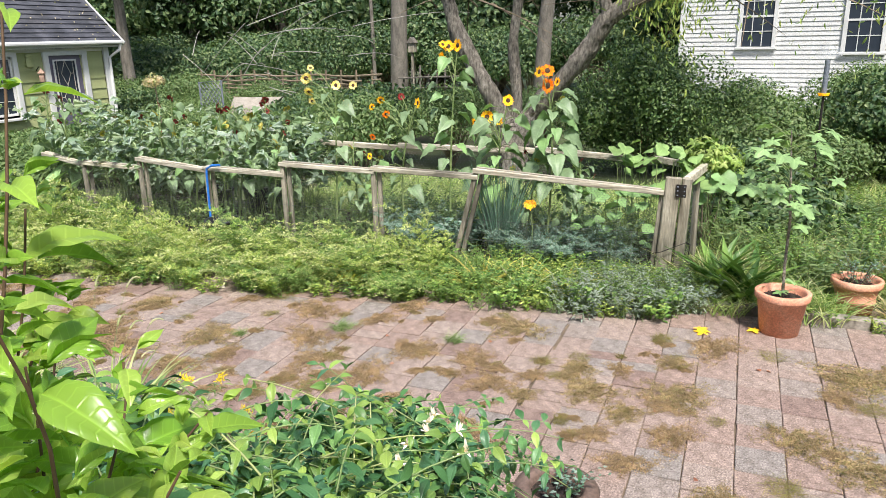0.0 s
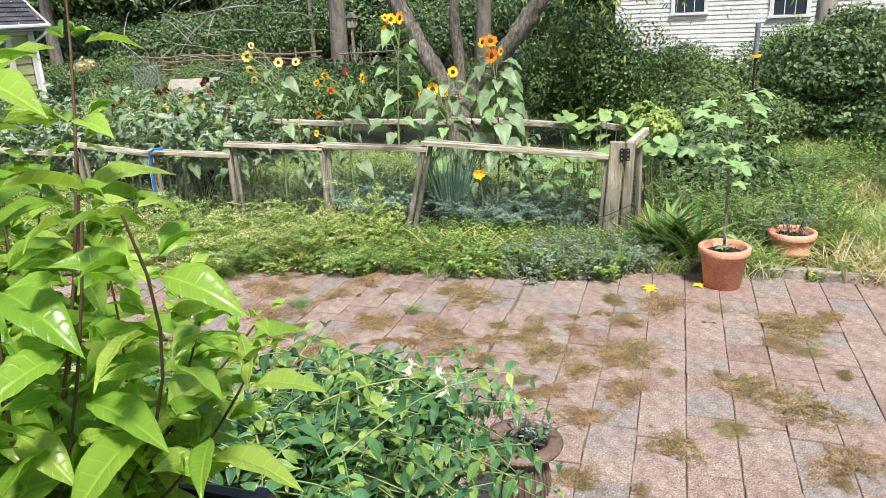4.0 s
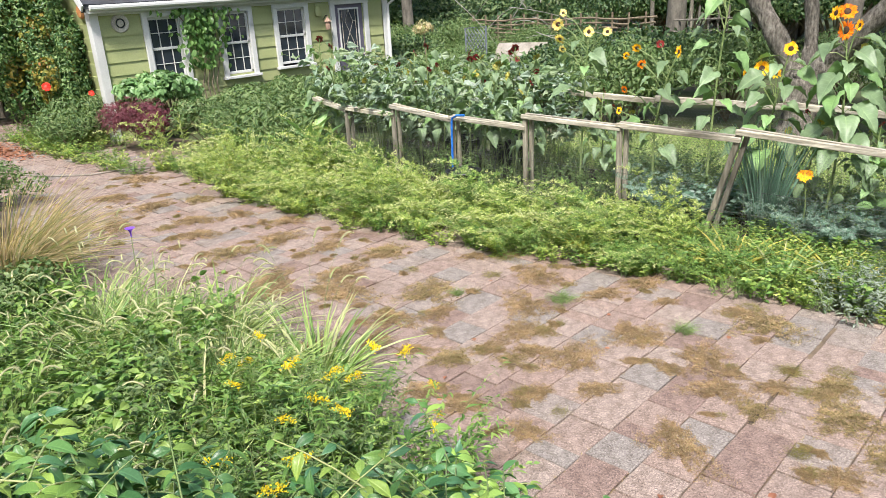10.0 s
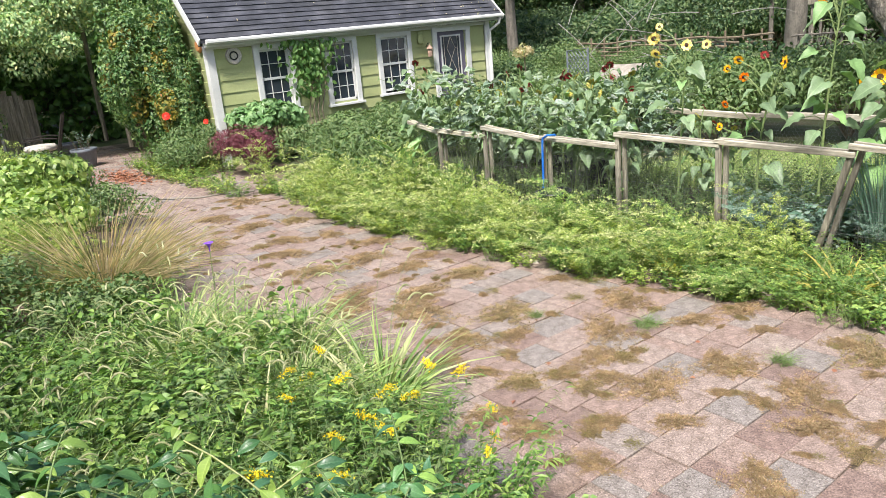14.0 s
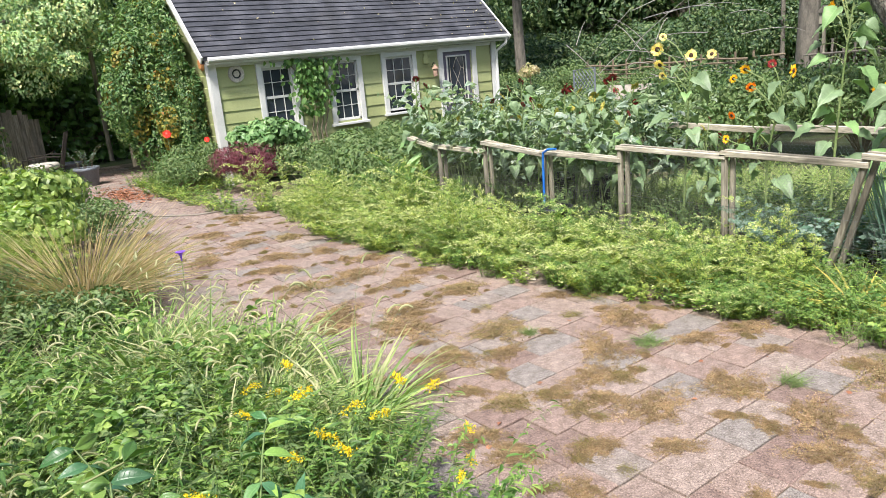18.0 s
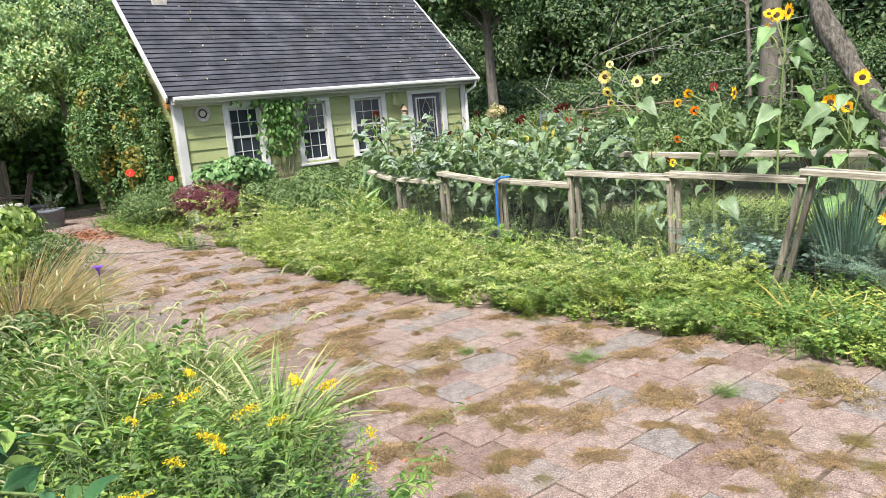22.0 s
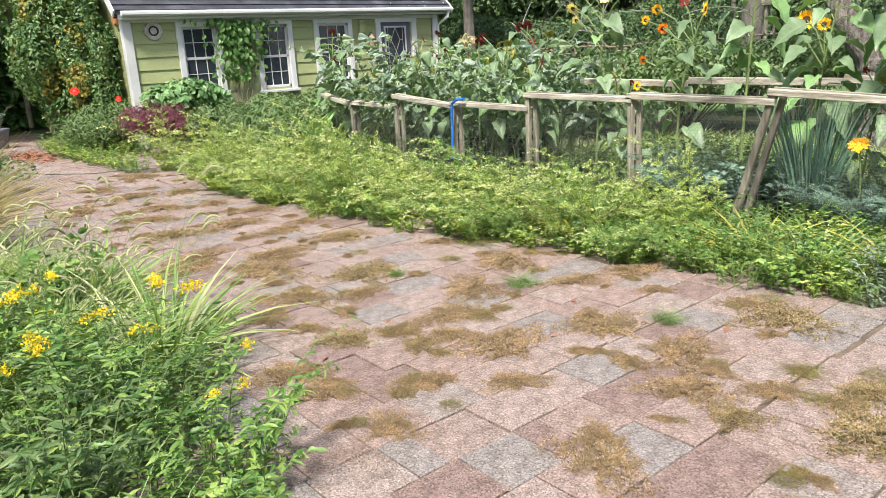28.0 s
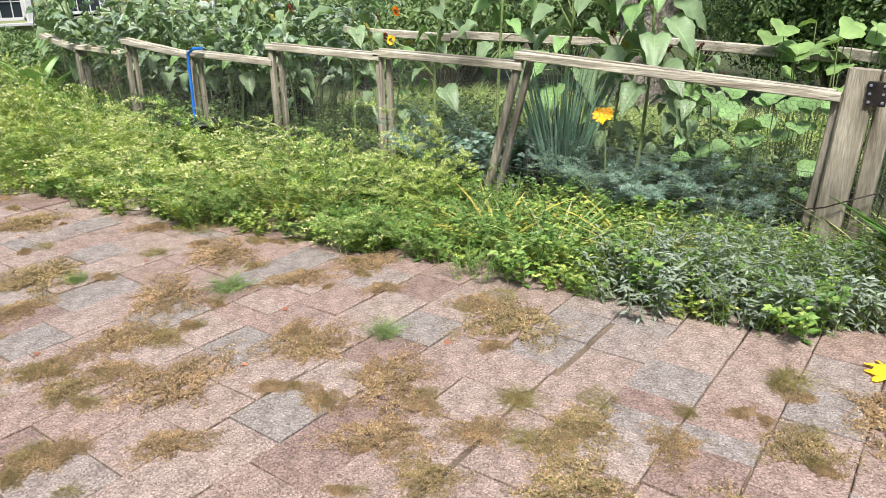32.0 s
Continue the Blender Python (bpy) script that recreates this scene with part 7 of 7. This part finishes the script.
TREES = [wood_tree(9.0), wood_tree(11.0), wood_tree(10.0)]
spots = [(x + RNG.normal(0, 0.8), 28.5 + RNG.uniform(-1, 3)) for x in np.arange(-33, 15, 3.2)]
spots += [(x + RNG.normal(0, 0.8), 35 + RNG.uniform(-1, 2)) for x in np.arange(-38, 18, 4.0)]
spots += [(-26.5 + RNG.normal(0, 1), y) for y in np.arange(-8, 24, 3.2)] + [(-32 + RNG.normal(0, 1), y) for y in np.arange(-8, 26, 4)]
spots += [(-17.5, 18.0), (-20.5, 15.0), (13, 8), (13, 13), (14, 18), (12, 22)]
strew(TREES, spots, "trees of the wood", (0.85, 1.15))
bare = Geo()
for x, y, r, lean in ((-8.3, 18.2, 0.22, 0.25), (-4.5, 18.6, 0.18, 0.5), (-12.5, 25.0, 0.07, -0.1)):
    tt = thing("bare_trunk", "straight grey tree trunk at the wood's edge", "tree", "trunks at the wood's edge")
    part("trunk", tube(Geo(), [(0, 0, -0.1), (lean * 0.3, 0, 2.5), (lean, 0, 6.0), (lean * 1.3, 0, 9.5)], [r * 1.15, r, r * 0.8, r * 0.4], 12), M["palebark"], tt, smooth=True)
    nt = 12
    f0 = np.stack([np.full(nt, lean), np.zeros(nt), RNG.uniform(4, 9, nt)], 1)
    e = f0 + np.stack([RNG.normal(0, 1.6, nt), RNG.normal(0, 1.6, nt), RNG.uniform(0.2, 1.5, nt)], 1)
    part("limb_growth", stems(Geo(), arcs(f0, (f0 + e) / 2 + (0, 0, 0.3), e, 5), 0.05, 0.01, 5), M["palebark"], tt)
    tt.matrix_basis = spot(x, y)
n = 30
p0 = np.tile(np.array((-11.0, 16.2, 2.0)), (n, 1)) + RNG.normal(0, 0.9, (n, 3)) * (1.3, 0.5, 0.6)
dr = np.stack([RNG.normal(0.9, 1.2, n), RNG.normal(0, 0.7, n), RNG.normal(0.3, 0.8, n)], 1)
db = thing("dead_branches", "tangle of bare pale dead branches", "branches")
part("branch_tangle", stems(Geo(), arcs(p0, p0 + dr * 0.7, p0 + dr + (0, 0, -0.3), 6), 0.011, 0.003, 5), M["pole"], db)["kind"] = "stuff"

HOUSE = thing("white_house", "white clapboard house with divided windows beyond the shrubs", "house")
CLAP = Geo().add([(-1.45, -0.016, 0), (9.0, -0.016, 0), (9.0, 0.004, 0.117), (-1.45, 0.004, 0.117), (-1.45, 0.1, 0), (9.0, 0.1, 0)], [(0, 1, 2, 3), (1, 0, 4, 5)]).mesh("clapboard")
CLAP.materials.append(M["clapboard"])
front = new("front_wall")
front.parent = HOUSE
for k in range(60):
    ob = new("clapboard", CLAP)
    ob.parent, ob.location = front, (0, 0, 0.115 * k)
part("side_wall", slab(Geo(), (-1.45, 0.02, 0), (-1.35, 7.0, 6.9)), M["clapboard"], HOUSE)
part("corner_board", board(Geo(), (-1.42, -0.02, 0), (-1.42, -0.02, 6.9), 0.14, 0.05, (1, 0, 0)), M["white"], HOUSE)
part("roof", Geo().add([(-1.8, -0.5, 6.8), (9.4, -0.5, 6.8), (9.4, 3.6, 9.6), (-1.8, 3.6, 9.6), (-1.8, 7.6, 6.8), (9.4, 7.6, 6.8)], [(0, 1, 2, 3), (3, 2, 5, 4)]), M["shingle"], HOUSE)


def house_window(x, z0, w, h):
    wd = new("window")
    wd.parent = HOUSE
    fr = Geo()
    for xx in (x - w / 2 - 0.05, x + w / 2 + 0.05):
        board(fr, (xx, -0.04, z0 - 0.05), (xx, -0.04, z0 + h + 0.08), 0.1, 0.05, (1, 0, 0))
    board(fr, (x - w / 2 - 0.12, -0.05, z0 - 0.05), (x + w / 2 + 0.12, -0.05, z0 - 0.05), 0.06, 0.1)
    board(fr, (x - w / 2 - 0.1, -0.044, z0 + h + 0.05), (x + w / 2 + 0.1, -0.044, z0 + h + 0.05), 0.1, 0.05)
    part("frame", fr, M["white"], wd)
    sh = Geo()
    for k in range(1, 3):
        board(sh, (x - w / 2 + w * k / 3, -0.03, z0), (x - w / 2 + w * k / 3, -0.03, z0 + h), 0.02, 0.02, (1, 0, 0))
    for k in range(1, 4):
        board(sh, (x - w / 2, -0.03, z0 + h * k / 4), (x + w / 2, -0.03, z0 + h * k / 4), 0.05 if k == 2 else 0.02, 0.02)
    part("sash", sh, M["white"], wd)
    part("pane", slab(Geo(), (x - w / 2, -0.024, z0), (x + w / 2, -0.02, z0 + h), 0.001), M["glass"], wd)


house_window(0.5, 2.05, 0.75, 1.5)
house_window(2.95, 1.9, 0.75, 1.5)
house_window(5.6, 2.0, 0.75, 1.5)
por = Geo()
slab(por, (-0.1, -1.6, 0.55), (1.6, -0.05, 0.62))
for x in (0.0, 0.35, 0.7, 1.05, 1.4):
    board(por, (x, -1.55, 0.62), (x, -1.55, 1.15), 0.05, 0.05)
for z in (0.72, 1.15):
    board(por, (-0.1, -1.55, z), (1.6, -1.55, z), 0.07, 0.05)
part("porch_rail", por, M["white"], HOUSE)
house_window(0.15, 0.55, 0.5, 0.6)
HOUSE.matrix_basis = spot(0.1, 21.5, -0.1, -10)

upole = thing("utility_pole", "smooth weathered grey utility pole", "pole")
part("pole", tube(Geo(), [(0, 0, -0.1), (0.0, 0, 4.0), (0.0, 0, 9.0)], [0.19, 0.175, 0.15], 18), M["pole"], upole, smooth=True)
upole.matrix_basis = spot(3.05, 16.2)
feeder = thing("bird_feeder", "green tube bird feeder with clear dome on a pole", "bird feeder")
part("pole", tube(Geo(), [(0, 0, -0.03), (0, 0, 1.62)], 0.014, 8), M["iron"], feeder)
part("tube", tube(Geo(), [(0, 0, 1.62), (0, 0, 2.0)], 0.028, 12), M["greypot"], feeder)
part("tray", lathe(Geo(), [(0.0, 1.6), (0.055, 1.6), (0.065, 1.63), (0.0, 1.625)], 16), M["petal"], feeder)
part("dome", lathe(Geo(), [(0.15, 2.04), (0.13, 2.1), (0.08, 2.15), (0.0, 2.17)], 20), M["clear"], feeder, "clear plastic baffle", True)
feeder.matrix_basis = spot(1.25, 9.6)
tre = thing("wooden_trellis", "rough wooden pole trellis at the wood's edge", "trellis")
for i in range(7):
    part("pole", tube(Geo(), [(i * 0.22, 0, -0.03), (i * 0.22 + 0.02, 0.03, 1.5 + 0.1 * (i % 3))], 0.025, 6), M["palebark"], tre)
for z in (0.9, 1.15, 1.4):
    part("pole", tube(Geo(), [(-0.1, -0.03, z), (1.5, -0.03, z + 0.04)], 0.022, 6), M["palebark"], tre)
tre.matrix_basis = spot(-7.4, 16.6)
bh = thing("birdhouse", "small weathered birdhouse on a post", "birdhouse")
part("post", board(Geo(), (0, 0, -0.03), (0, 0, 2.0), 0.06, 0.06, (1, 0, 0)), M["wood"], bh)
part("box", slab(Geo(), (-0.08, -0.08, 2.0), (0.08, 0.08, 2.25)), M["wood"], bh)
part("roof", Geo().add([(-0.12, -0.12, 2.22), (0.12, -0.12, 2.22), (0.12, 0.12, 2.22), (-0.12, 0.12, 2.22), (0, -0.12, 2.36), (0, 0.12, 2.36)], [(0, 1, 4, 4), (3, 5, 2, 2), (0, 4, 5, 3), (1, 2, 5, 4)]), M["palebark"], bh)
bh.matrix_basis = spot(-7.3, 17.0)
perg = thing("white_arbour", "white painted garden arbour in the distance", "arbour")
for x in (0, 1.5):
    for y in (0, 0.7):
        part("post", board(Geo(), (x, y, -0.03), (x, y, 2.5), 0.1, 0.1, (1, 0, 0)), M["white"], perg)
for y in (0, 0.7):
    part("beam", board(Geo(), (-0.2, y, 2.52), (1.7, y, 2.52), 0.08, 0.06), M["white"], perg)
perg.matrix_basis = spot(-20.2, 22.5, 0, 0, 0.75)
wat = thing("wattle_fence", "low woven grey brushwood fence beyond the lawn", "fence")
for i in range(13):
    part("stake", tube(Geo(), [(i * 0.5, 0, -0.03), (i * 0.5, 0, 1.5)], 0.03, 6), M["twig"], wat)
for k in range(9):
    part("withy", tube(Geo(), [(x, 0.04 * (-1) ** (int(x * 2) + k), 0.3 + 0.13 * k + 0.03 * math.sin(x * 3 + k)) for x in np.arange(-0.2, 6.4, 0.5)], 0.03, 5), M["twig"], wat)
wat.matrix_basis = spot(-15.4, 18.8)
lat = thing("metal_gate_panel", "blue grey metal lattice panel beside the shed", "gate")
part("frame", tube(Geo(), [(0, 0, 0), (0, 0, 1.5), (0.7, 0, 1.55), (0.7, 0, 0)], 0.02, 6), M["greypot"], lat)
lg = Geo()
for k in np.arange(-1.3, 0.7, 0.12):
    a0, a1 = max(k, 0), min(k + 1.4, 0.7)
    if a1 > a0:
        tube(lg, [(a0, 0, a0 - k), (a1, 0, a1 - k)], 0.008, 4)
        tube(lg, [(a0, 0.01, 1.5 - (a0 - k)), (a1, 0.01, 1.5 - (a1 - k))], 0.008, 4)
part("lattice", lg, M["greypot"], lat)
lat.matrix_basis = spot(-10.6, 13.0, 0, -10)
spent = thing("dried_flower_head", "dried pale brown hydrangea heads by the shed", "flower")
part("head", mound(500, (0.22, 0.2, 0.18), 0.07, SMALL, 8, 0.5)[0], M["drygrass"], spent)
part("stem", tube(Geo(), [(0.1, 0, -1.6), (0, 0, 0)], 0.012, 5), M["twig"], spent)
spent.matrix_basis = spot(-10.9, 12.0, 1.57)
coop = thing("small_coop", "small grey wooden coop with a gabled roof", "coop")
part("walls", slab(Geo(), (-0.5, -0.35, -0.03), (0.5, 0.35, 0.7)), M["wood"], coop)
part("roof", Geo().add([(-0.62, -0.45, 0.66), (0.62, -0.45, 0.66), (0.62, 0, 1.05), (-0.62, 0, 1.05), (-0.62, 0.45, 0.66), (0.62, 0.45, 0.66)], [(0, 1, 2, 3), (3, 2, 5, 4), (0, 3, 4, 4), (1, 5, 2, 2)]), M["stone"], coop)
coop.matrix_basis = spot(-10.4, 14.8, 0, 15)
# the wall of the house that the steps come down from
tagged(part("house_wall_behind", slab(Geo(), (-12, -2.2, -0.03), (6, -1.7, 5.5)), M["clapboard"]), "plain white house wall behind the steps", "wall", kind="structure")

# ---- weeds in the patio's joints ----
MATS_A = [(-1.98, 4.26, 0.23), (-1.77, 4.78, 0.2), (-3.51, 4.48, 0.27), (-2.73, 4.73, 0.21), (-4.1, 4.05, 0.26), (-2.49, 4.34, 0.18), (-1.3, 4.75, 0.2), (-1.42, 4.5, 0.1), (-1.08, 4.44, 0.17), (-1.93, 3.71, 0.11), (-2.27, 3.98, 0.12), (-0.41, 4.57, 0.22), (-0.55, 4.9, 0.14), (-1.64, 4.0, 0.11), (-2.61, 3.75, 0.14), (-3.21, 3.62, 0.14), (-2.36, 5.26, 0.16), (-1.17, 5.45, 0.25), (-1.1, 3.89, 0.09), (-0.26, 4.96, 0.12), (-2.22, 5.64, 0.17), (-4.82, 3.81, 0.27), (-3.46, 3.26, 0.2), (-2.44, 3.33, 0.16), (-1.7, 3.39, 0.11), (-3.38, 3.91, 0.2), (-4.53, 4.93, 0.22), (-3.0, 5.27, 0.22)]
MATS_B = [(0.15, 4.68, 0.22), (0.87, 4.34, 0.22), (1.19, 4.14, 0.25), (0.47, 3.57, 0.16), (0.17, 4.14, 0.18), (1.27, 5.33, 0.27), (1.31, 3.62, 0.2), (-0.97, 3.76, 0.18), (0.35, 5.57, 0.23), (-4.46, 4.3, 0.25), (-7.72, 3.7, 0.28), (-7.13, 4.34, 0.24), (-5.74, 4.53, 0.24), (-9.72, 4.94, 0.26), (-5.79, 4.0, 0.23), (-4.64, 3.63, 0.25), (-8.16, 4.32, 0.22), (-7.94, 4.85, 0.22), (-9.03, 4.2, 0.24), (-5.14, 4.69, 0.19), (-6.19, 4.96, 0.19), (-6.6, 4.1, 0.2), (-5.3, 5.0, 0.14), (-6.9, 4.8, 0.16)]
TUFTS = [(-1.58, 5.04, 0.1), (-0.83, 4.92, 0.12), (-0.58, 5.09, 0.1), (-2.56, 4.98, 0.13), (-3.52, 5.5, 0.2), (-1.37, 5.67, 0.14), (-0.69, 4.72, 0.08), (-1.67, 3.66, 0.07), (-3.29, 4.57, 0.07), (-3.25, 4.15, 0.08), (-0.29, 5.18, 0.06), (-2.1, 3.43, 0.07), (-3.33, 5.06, 0.11), (-4.0, 4.74, 0.1), (0.77, 3.82, 0.15), (0.41, 4.43, 0.09), (1.33, 4.91, 0.15), (0.76, 5.56, 0.14), (-0.04, 5.64, 0.12), (1.3, 5.3, 0.22), (-0.5, 4.1, 0.08), (0.1, 5.3, 0.08)]


def mat_template(n=8500, tint="mat"):
    """A low dense tangle of dried spurge, about 0.2 m in radius, ragged and thin at the rim."""
    a = RNG.uniform(0, 6.28, n)
    k1, k2 = RNG.uniform(0, 6, 2)
    rim = 0.2 * (0.82 + 0.24 * np.sin(2 * a + k1) + 0.2 * np.sin(3 * a + k2) + 0.14 * np.sin(7 * a + k1) + 0.08 * np.sin(13 * a + k2))
    rr = rim * RNG.uniform(0, 1, n) ** 0.72 * RNG.uniform(0.7, 1.3, n)
    p = np.stack([rr * np.cos(a), rr * np.sin(a), 0 * a], 1)
    bare = np.sin(p[:, 0] * 47 + k1) * np.sin(p[:, 1] * 53 + k2) + RNG.normal(0, 0.3, n) < -0.45
    p, a, rr = p[~bare], a[~bare], rr[~bare]
    n = len(a)
    p[:, 2] = RNG.uniform(0.001, 0.02, n) * np.clip(1.25 - rr / 0.2, 0.25, 1)
    d = np.stack([np.cos(a), np.sin(a), 0 * a], 1) * 0.4 + RNG.normal(0, 0.9, (n, 3)) * (1, 1, 0.5) + (0, 0, 0.25)
    g = scatter(Geo(), TRI, p, d, RNG.normal(0, 0.6, (n, 3)) + (0, 0, 1), RNG.uniform(0.007, 0.017, n), RNG.uniform(0.005, 0.009, n))
    return plant("dried_weed_mat", "brown dried mat of spurge in the paving joints", "weed", [("stalks", g, M[tint])])


MATS = [mat_template(), mat_template(), mat_template(7500, "matgreen")]
MORE = []
while len(MORE) < 150:
    x, y = -0.815 + 0.268 * int(RNG.integers(-34, 10)) + RNG.normal(0, 0.05), RNG.uniform(3.1, 5.6)
    if y < bed_front(x) - 0.05 and y > weed_edge(x) + 0.1:
        MORE.append((x, y, (0.035 + 0.11 * RNG.uniform() ** 1.8) * (0.75 if x < -4 else 1)))
for i, (x, y, r) in enumerate(MATS_A + MATS_B + MORE):
    t = MATS[i if i < 3 else (2 if RNG.uniform() < (0.5 if x > -0.2 else 0.22) else i % 2)]
    m = Matrix.LocRotScale((x, y, 0.002), Euler((0, 0, RNG.uniform(0, 6.28))), (r / 0.2 * RNG.uniform(1.05, 1.4), r / 0.2 * RNG.uniform(0.8, 1.1), min(1.3, 0.6 + r * 3)))
    tagged(t, group="dried mats on the patio")
    if i < 3:
        t.matrix_basis = m
    else:
        copy_thing(t, m).matrix_basis = m
TUFT = [turf(150, 0.07, 0.1, "tuft", 0.9, 0.6, label="small green grass tuft in a paving joint"), turf(180, 0.07, 0.065, "tuftyellow", 1.2, 0.6, label="yellow-green grass tuft in a paving joint"), turf(180, 0.08, 0.055, "tuftyellow", 1.4, 0.6, label="pale grass tuft in a paving joint")]
TUFTS += [(x + RNG.normal(0, 0.04), y + RNG.normal(0, 0.04), RNG.uniform(0.035, 0.085)) for x, y, r in MATS_A + MATS_B + MORE if RNG.uniform() < 0.45]
for i, (x, y, r) in enumerate(TUFTS):
    t = TUFT[0 if (round(x, 2), round(y, 2)) in ((-1.58, 5.04), (-2.56, 4.98), (-3.29, 4.57)) else 1 + i % 2] if i > 2 else TUFT[i]
    m = spot(x, y, 0.0, RNG.uniform(0, 360), r / 0.11, RNG.uniform(0.7, 1.1))
    tagged(t, group="grass tufts in the joints")
    if i < 3:
        t.matrix_basis = m
    else:
        copy_thing(t, m).matrix_basis = m
n = 16000
jx = -0.815 + 0.268 * RNG.integers(-40, 14, n) + RNG.normal(0, 0.012, n)
jy = RNG.uniform(2.9, 6.0, n)
clump = np.sin(jx * 5.1 + 1) * np.sin(jy * 4.3) + RNG.normal(0, 0.5, n) > 0.5
jx, jy = jx[clump], jy[clump]
n = len(jx)
tagged(part("joint_weeds", scatter(Geo(), TRI, np.stack([jx, jy, np.full(n, 0.0)], 1), RNG.normal(0, 1, (n, 3)) * (1, 1, 0.3) + (0, 0, 0.2), RNG.normal(0, 0.5, (n, 3)) + (0, 0, 1), RNG.uniform(0.012, 0.032, n), 0.006), M["mat"]), "sparse dried weeds along the joints", "weed", kind="stuff")
n = 40
q = np.stack([RNG.uniform(-10, 2, n), RNG.uniform(3.2, 5.6, n), np.full(n, 0.006)], 1)
tagged(part("scattered_leaves", scatter(Geo(), OVATE, q, RNG.normal(0, 1, (n, 3)) * (1, 1, 0.1), RNG.normal(0, 0.2, (n, 3)) + (0, 0, 1), RNG.uniform(0.03, 0.06, n)), M["litter"]), "few fallen leaves on the patio", "leaves", kind="stuff")
FALL = plant("fallen_leaf", "bright yellow fallen leaf by the pot", "leaf", [("blade", scatter(Geo(), LOBED, np.zeros((1, 3)), np.array([(1, 0.2, 0.05)]), np.array([(0, 0, 1.0)]), 0.12), M["petal"])])
strew([FALL], [(0.2, 5.95, 0.02), (0.62, 6.08, 0.02), (0.3, 5.85, 0.02)], "yellow fallen leaves", (0.8, 1.1))
LW = plant("fallen_leaf", "curled cream fallen leaf on the pavers", "leaf", [("blade", scatter(Geo(), OVATE, np.array([(0, 0, 0), (0.02, 0.03, 0)]), np.array([(1, 0.2, 0.3), (-0.3, 1, 0.2)]), np.array([(0, -0.3, 1.0), (0.2, 0, 1.0)]), 0.09), M["whiteflower"])])
LW.matrix_basis = spot(-4.26, 5.47, 0.01)
n = 260
u, y = RNG.uniform(0, 1, n) ** 0.8, RNG.uniform(ROOF_Y0 + 0.3, ROOF_Y1 - 0.1, n)
xe = SX + 0.22
q = np.stack([xe + (RIDGE_X - xe) * u, np.where(RNG.uniform(0, 1, n) < 0.55, 12.6 + RNG.normal(0, 0.5, n), y), 2.45 + (RIDGE_Z - 2.4) * u], 1)
tagged(part("roof_leaves", scatter(Geo(), SMALL, q, RNG.normal(0, 1, (n, 3)), RNG.normal(0, 0.2, (n, 3)) + (0.7, 0, 0.7), RNG.uniform(0.03, 0.07, n)), M["drygrass"]), "fallen leaves scattered on the shed roof", "leaves", kind="stuff")


# ---- shingles ----
def shingle_mesh(w):
    g = Geo()
    slab(g, (0, 0.004, 0), (0.2, w - 0.004, 0.006), 0.002)
    return g.mesh("shingle")


SH = [shingle_mesh(w) for w in (0.29, 0.33, 0.25)]
for me in SH:
    me.materials.append(M["shingle"])
rest = Geo()
slope = math.atan2(RIDGE_Z - 2.4, xe - RIDGE_X)
count = 0
run = math.hypot(RIDGE_Z - 2.4, xe - RIDGE_X)
for r in range(int(run / 0.14)):
    s = r * 0.14
    y = ROOF_Y0 + (0.0 if r % 2 else -0.13)
    while y < ROOF_Y1 - 0.1:
        k = int(RNG.integers(0, 3))
        w = (0.29, 0.33, 0.25)[k]
        y0 = max(y, ROOF_Y0)
        lift = 0.004 + RNG.uniform(0, 0.006)
        m = Matrix.LocRotScale((xe + 0.02 - s * math.cos(slope), y0, 2.402 + s * math.sin(slope) + lift), Euler((0, slope - 0.024, math.pi)), (1, 1, 1)) @ Matrix.Translation((0, -w, 0))
        if y0 + w < ROOF_Y1 + 0.06:
            if count < 300:
                ob = new("shingle", SH[k])
                ob.parent, ob.matrix_basis = ROOF, m
                count += 1
            else:
                t = slab(Geo(), (0, 0.004, 0), (0.2, w - 0.004, 0.006), 0.002)
                v = np.concatenate([t.v[0], np.ones((12, 1))], 1) @ np.array(m).T
                rest.add(v[:, :3], t.f[4][0])
        y += w
tagged(part("shingle_cover", rest, M["shingle"], ROOF), kind="stuff")


# ---- pavers ----
def paver_mesh(w, h):
    return slab(Geo(), (0.002, 0.002, -0.05), (w - 0.002, h - 0.002, 0.0), 0.004)


KINDS = {"big": (0.268, 0.268), "half": (0.268, 0.134), "wide": (0.268, 0.3)}
PM = {}
for k, (w, h) in KINDS.items():
    PM[k] = paver_mesh(w, h).mesh("paver")
    PM[k].materials.append(M["paver"])
far = Geo()
count = 0
for col in range(-73, 17):
    x = -0.815 + 0.268 * col
    y = 1.5 + RNG.uniform(0, 0.268)
    top = 6.42 if x > -0.4 else (6.05 if x > -11 else 5.6)
    while y < top:
        k = ("big", "big", "big", "half", "wide")[int(RNG.integers(0, 5))]
        w, h = KINDS[k]
        gap = 0.025 if col == 0 and (4.2 < y < 4.5 or 5.15 < y < 5.5) else 0.0
        m = Matrix.LocRotScale((x + gap, y, float(np.clip(RNG.normal(0, 0.0025), -0.004, 0.004))), Euler(np.clip(RNG.normal(0, 1, 3), -1.8, 1.8) * (0.008, 0.008, 0.012)), (0.995 - gap, 0.995, 1))
        if -3.4 < x < 1.6 and 3.0 < y and count < 300:
            ob = new("paver", PM[k])
            ob.parent, ob.matrix_basis = patio, m
            count += 1
        else:
            t = paver_mesh(w, h)
            v = np.concatenate([t.v[0], np.ones((12, 1))], 1) @ np.array(m).T
            far.add(v[:, :3], t.f[4][0])
        y += h
tagged(part("far_pavers", far, M["paver"], patio), kind="stuff")
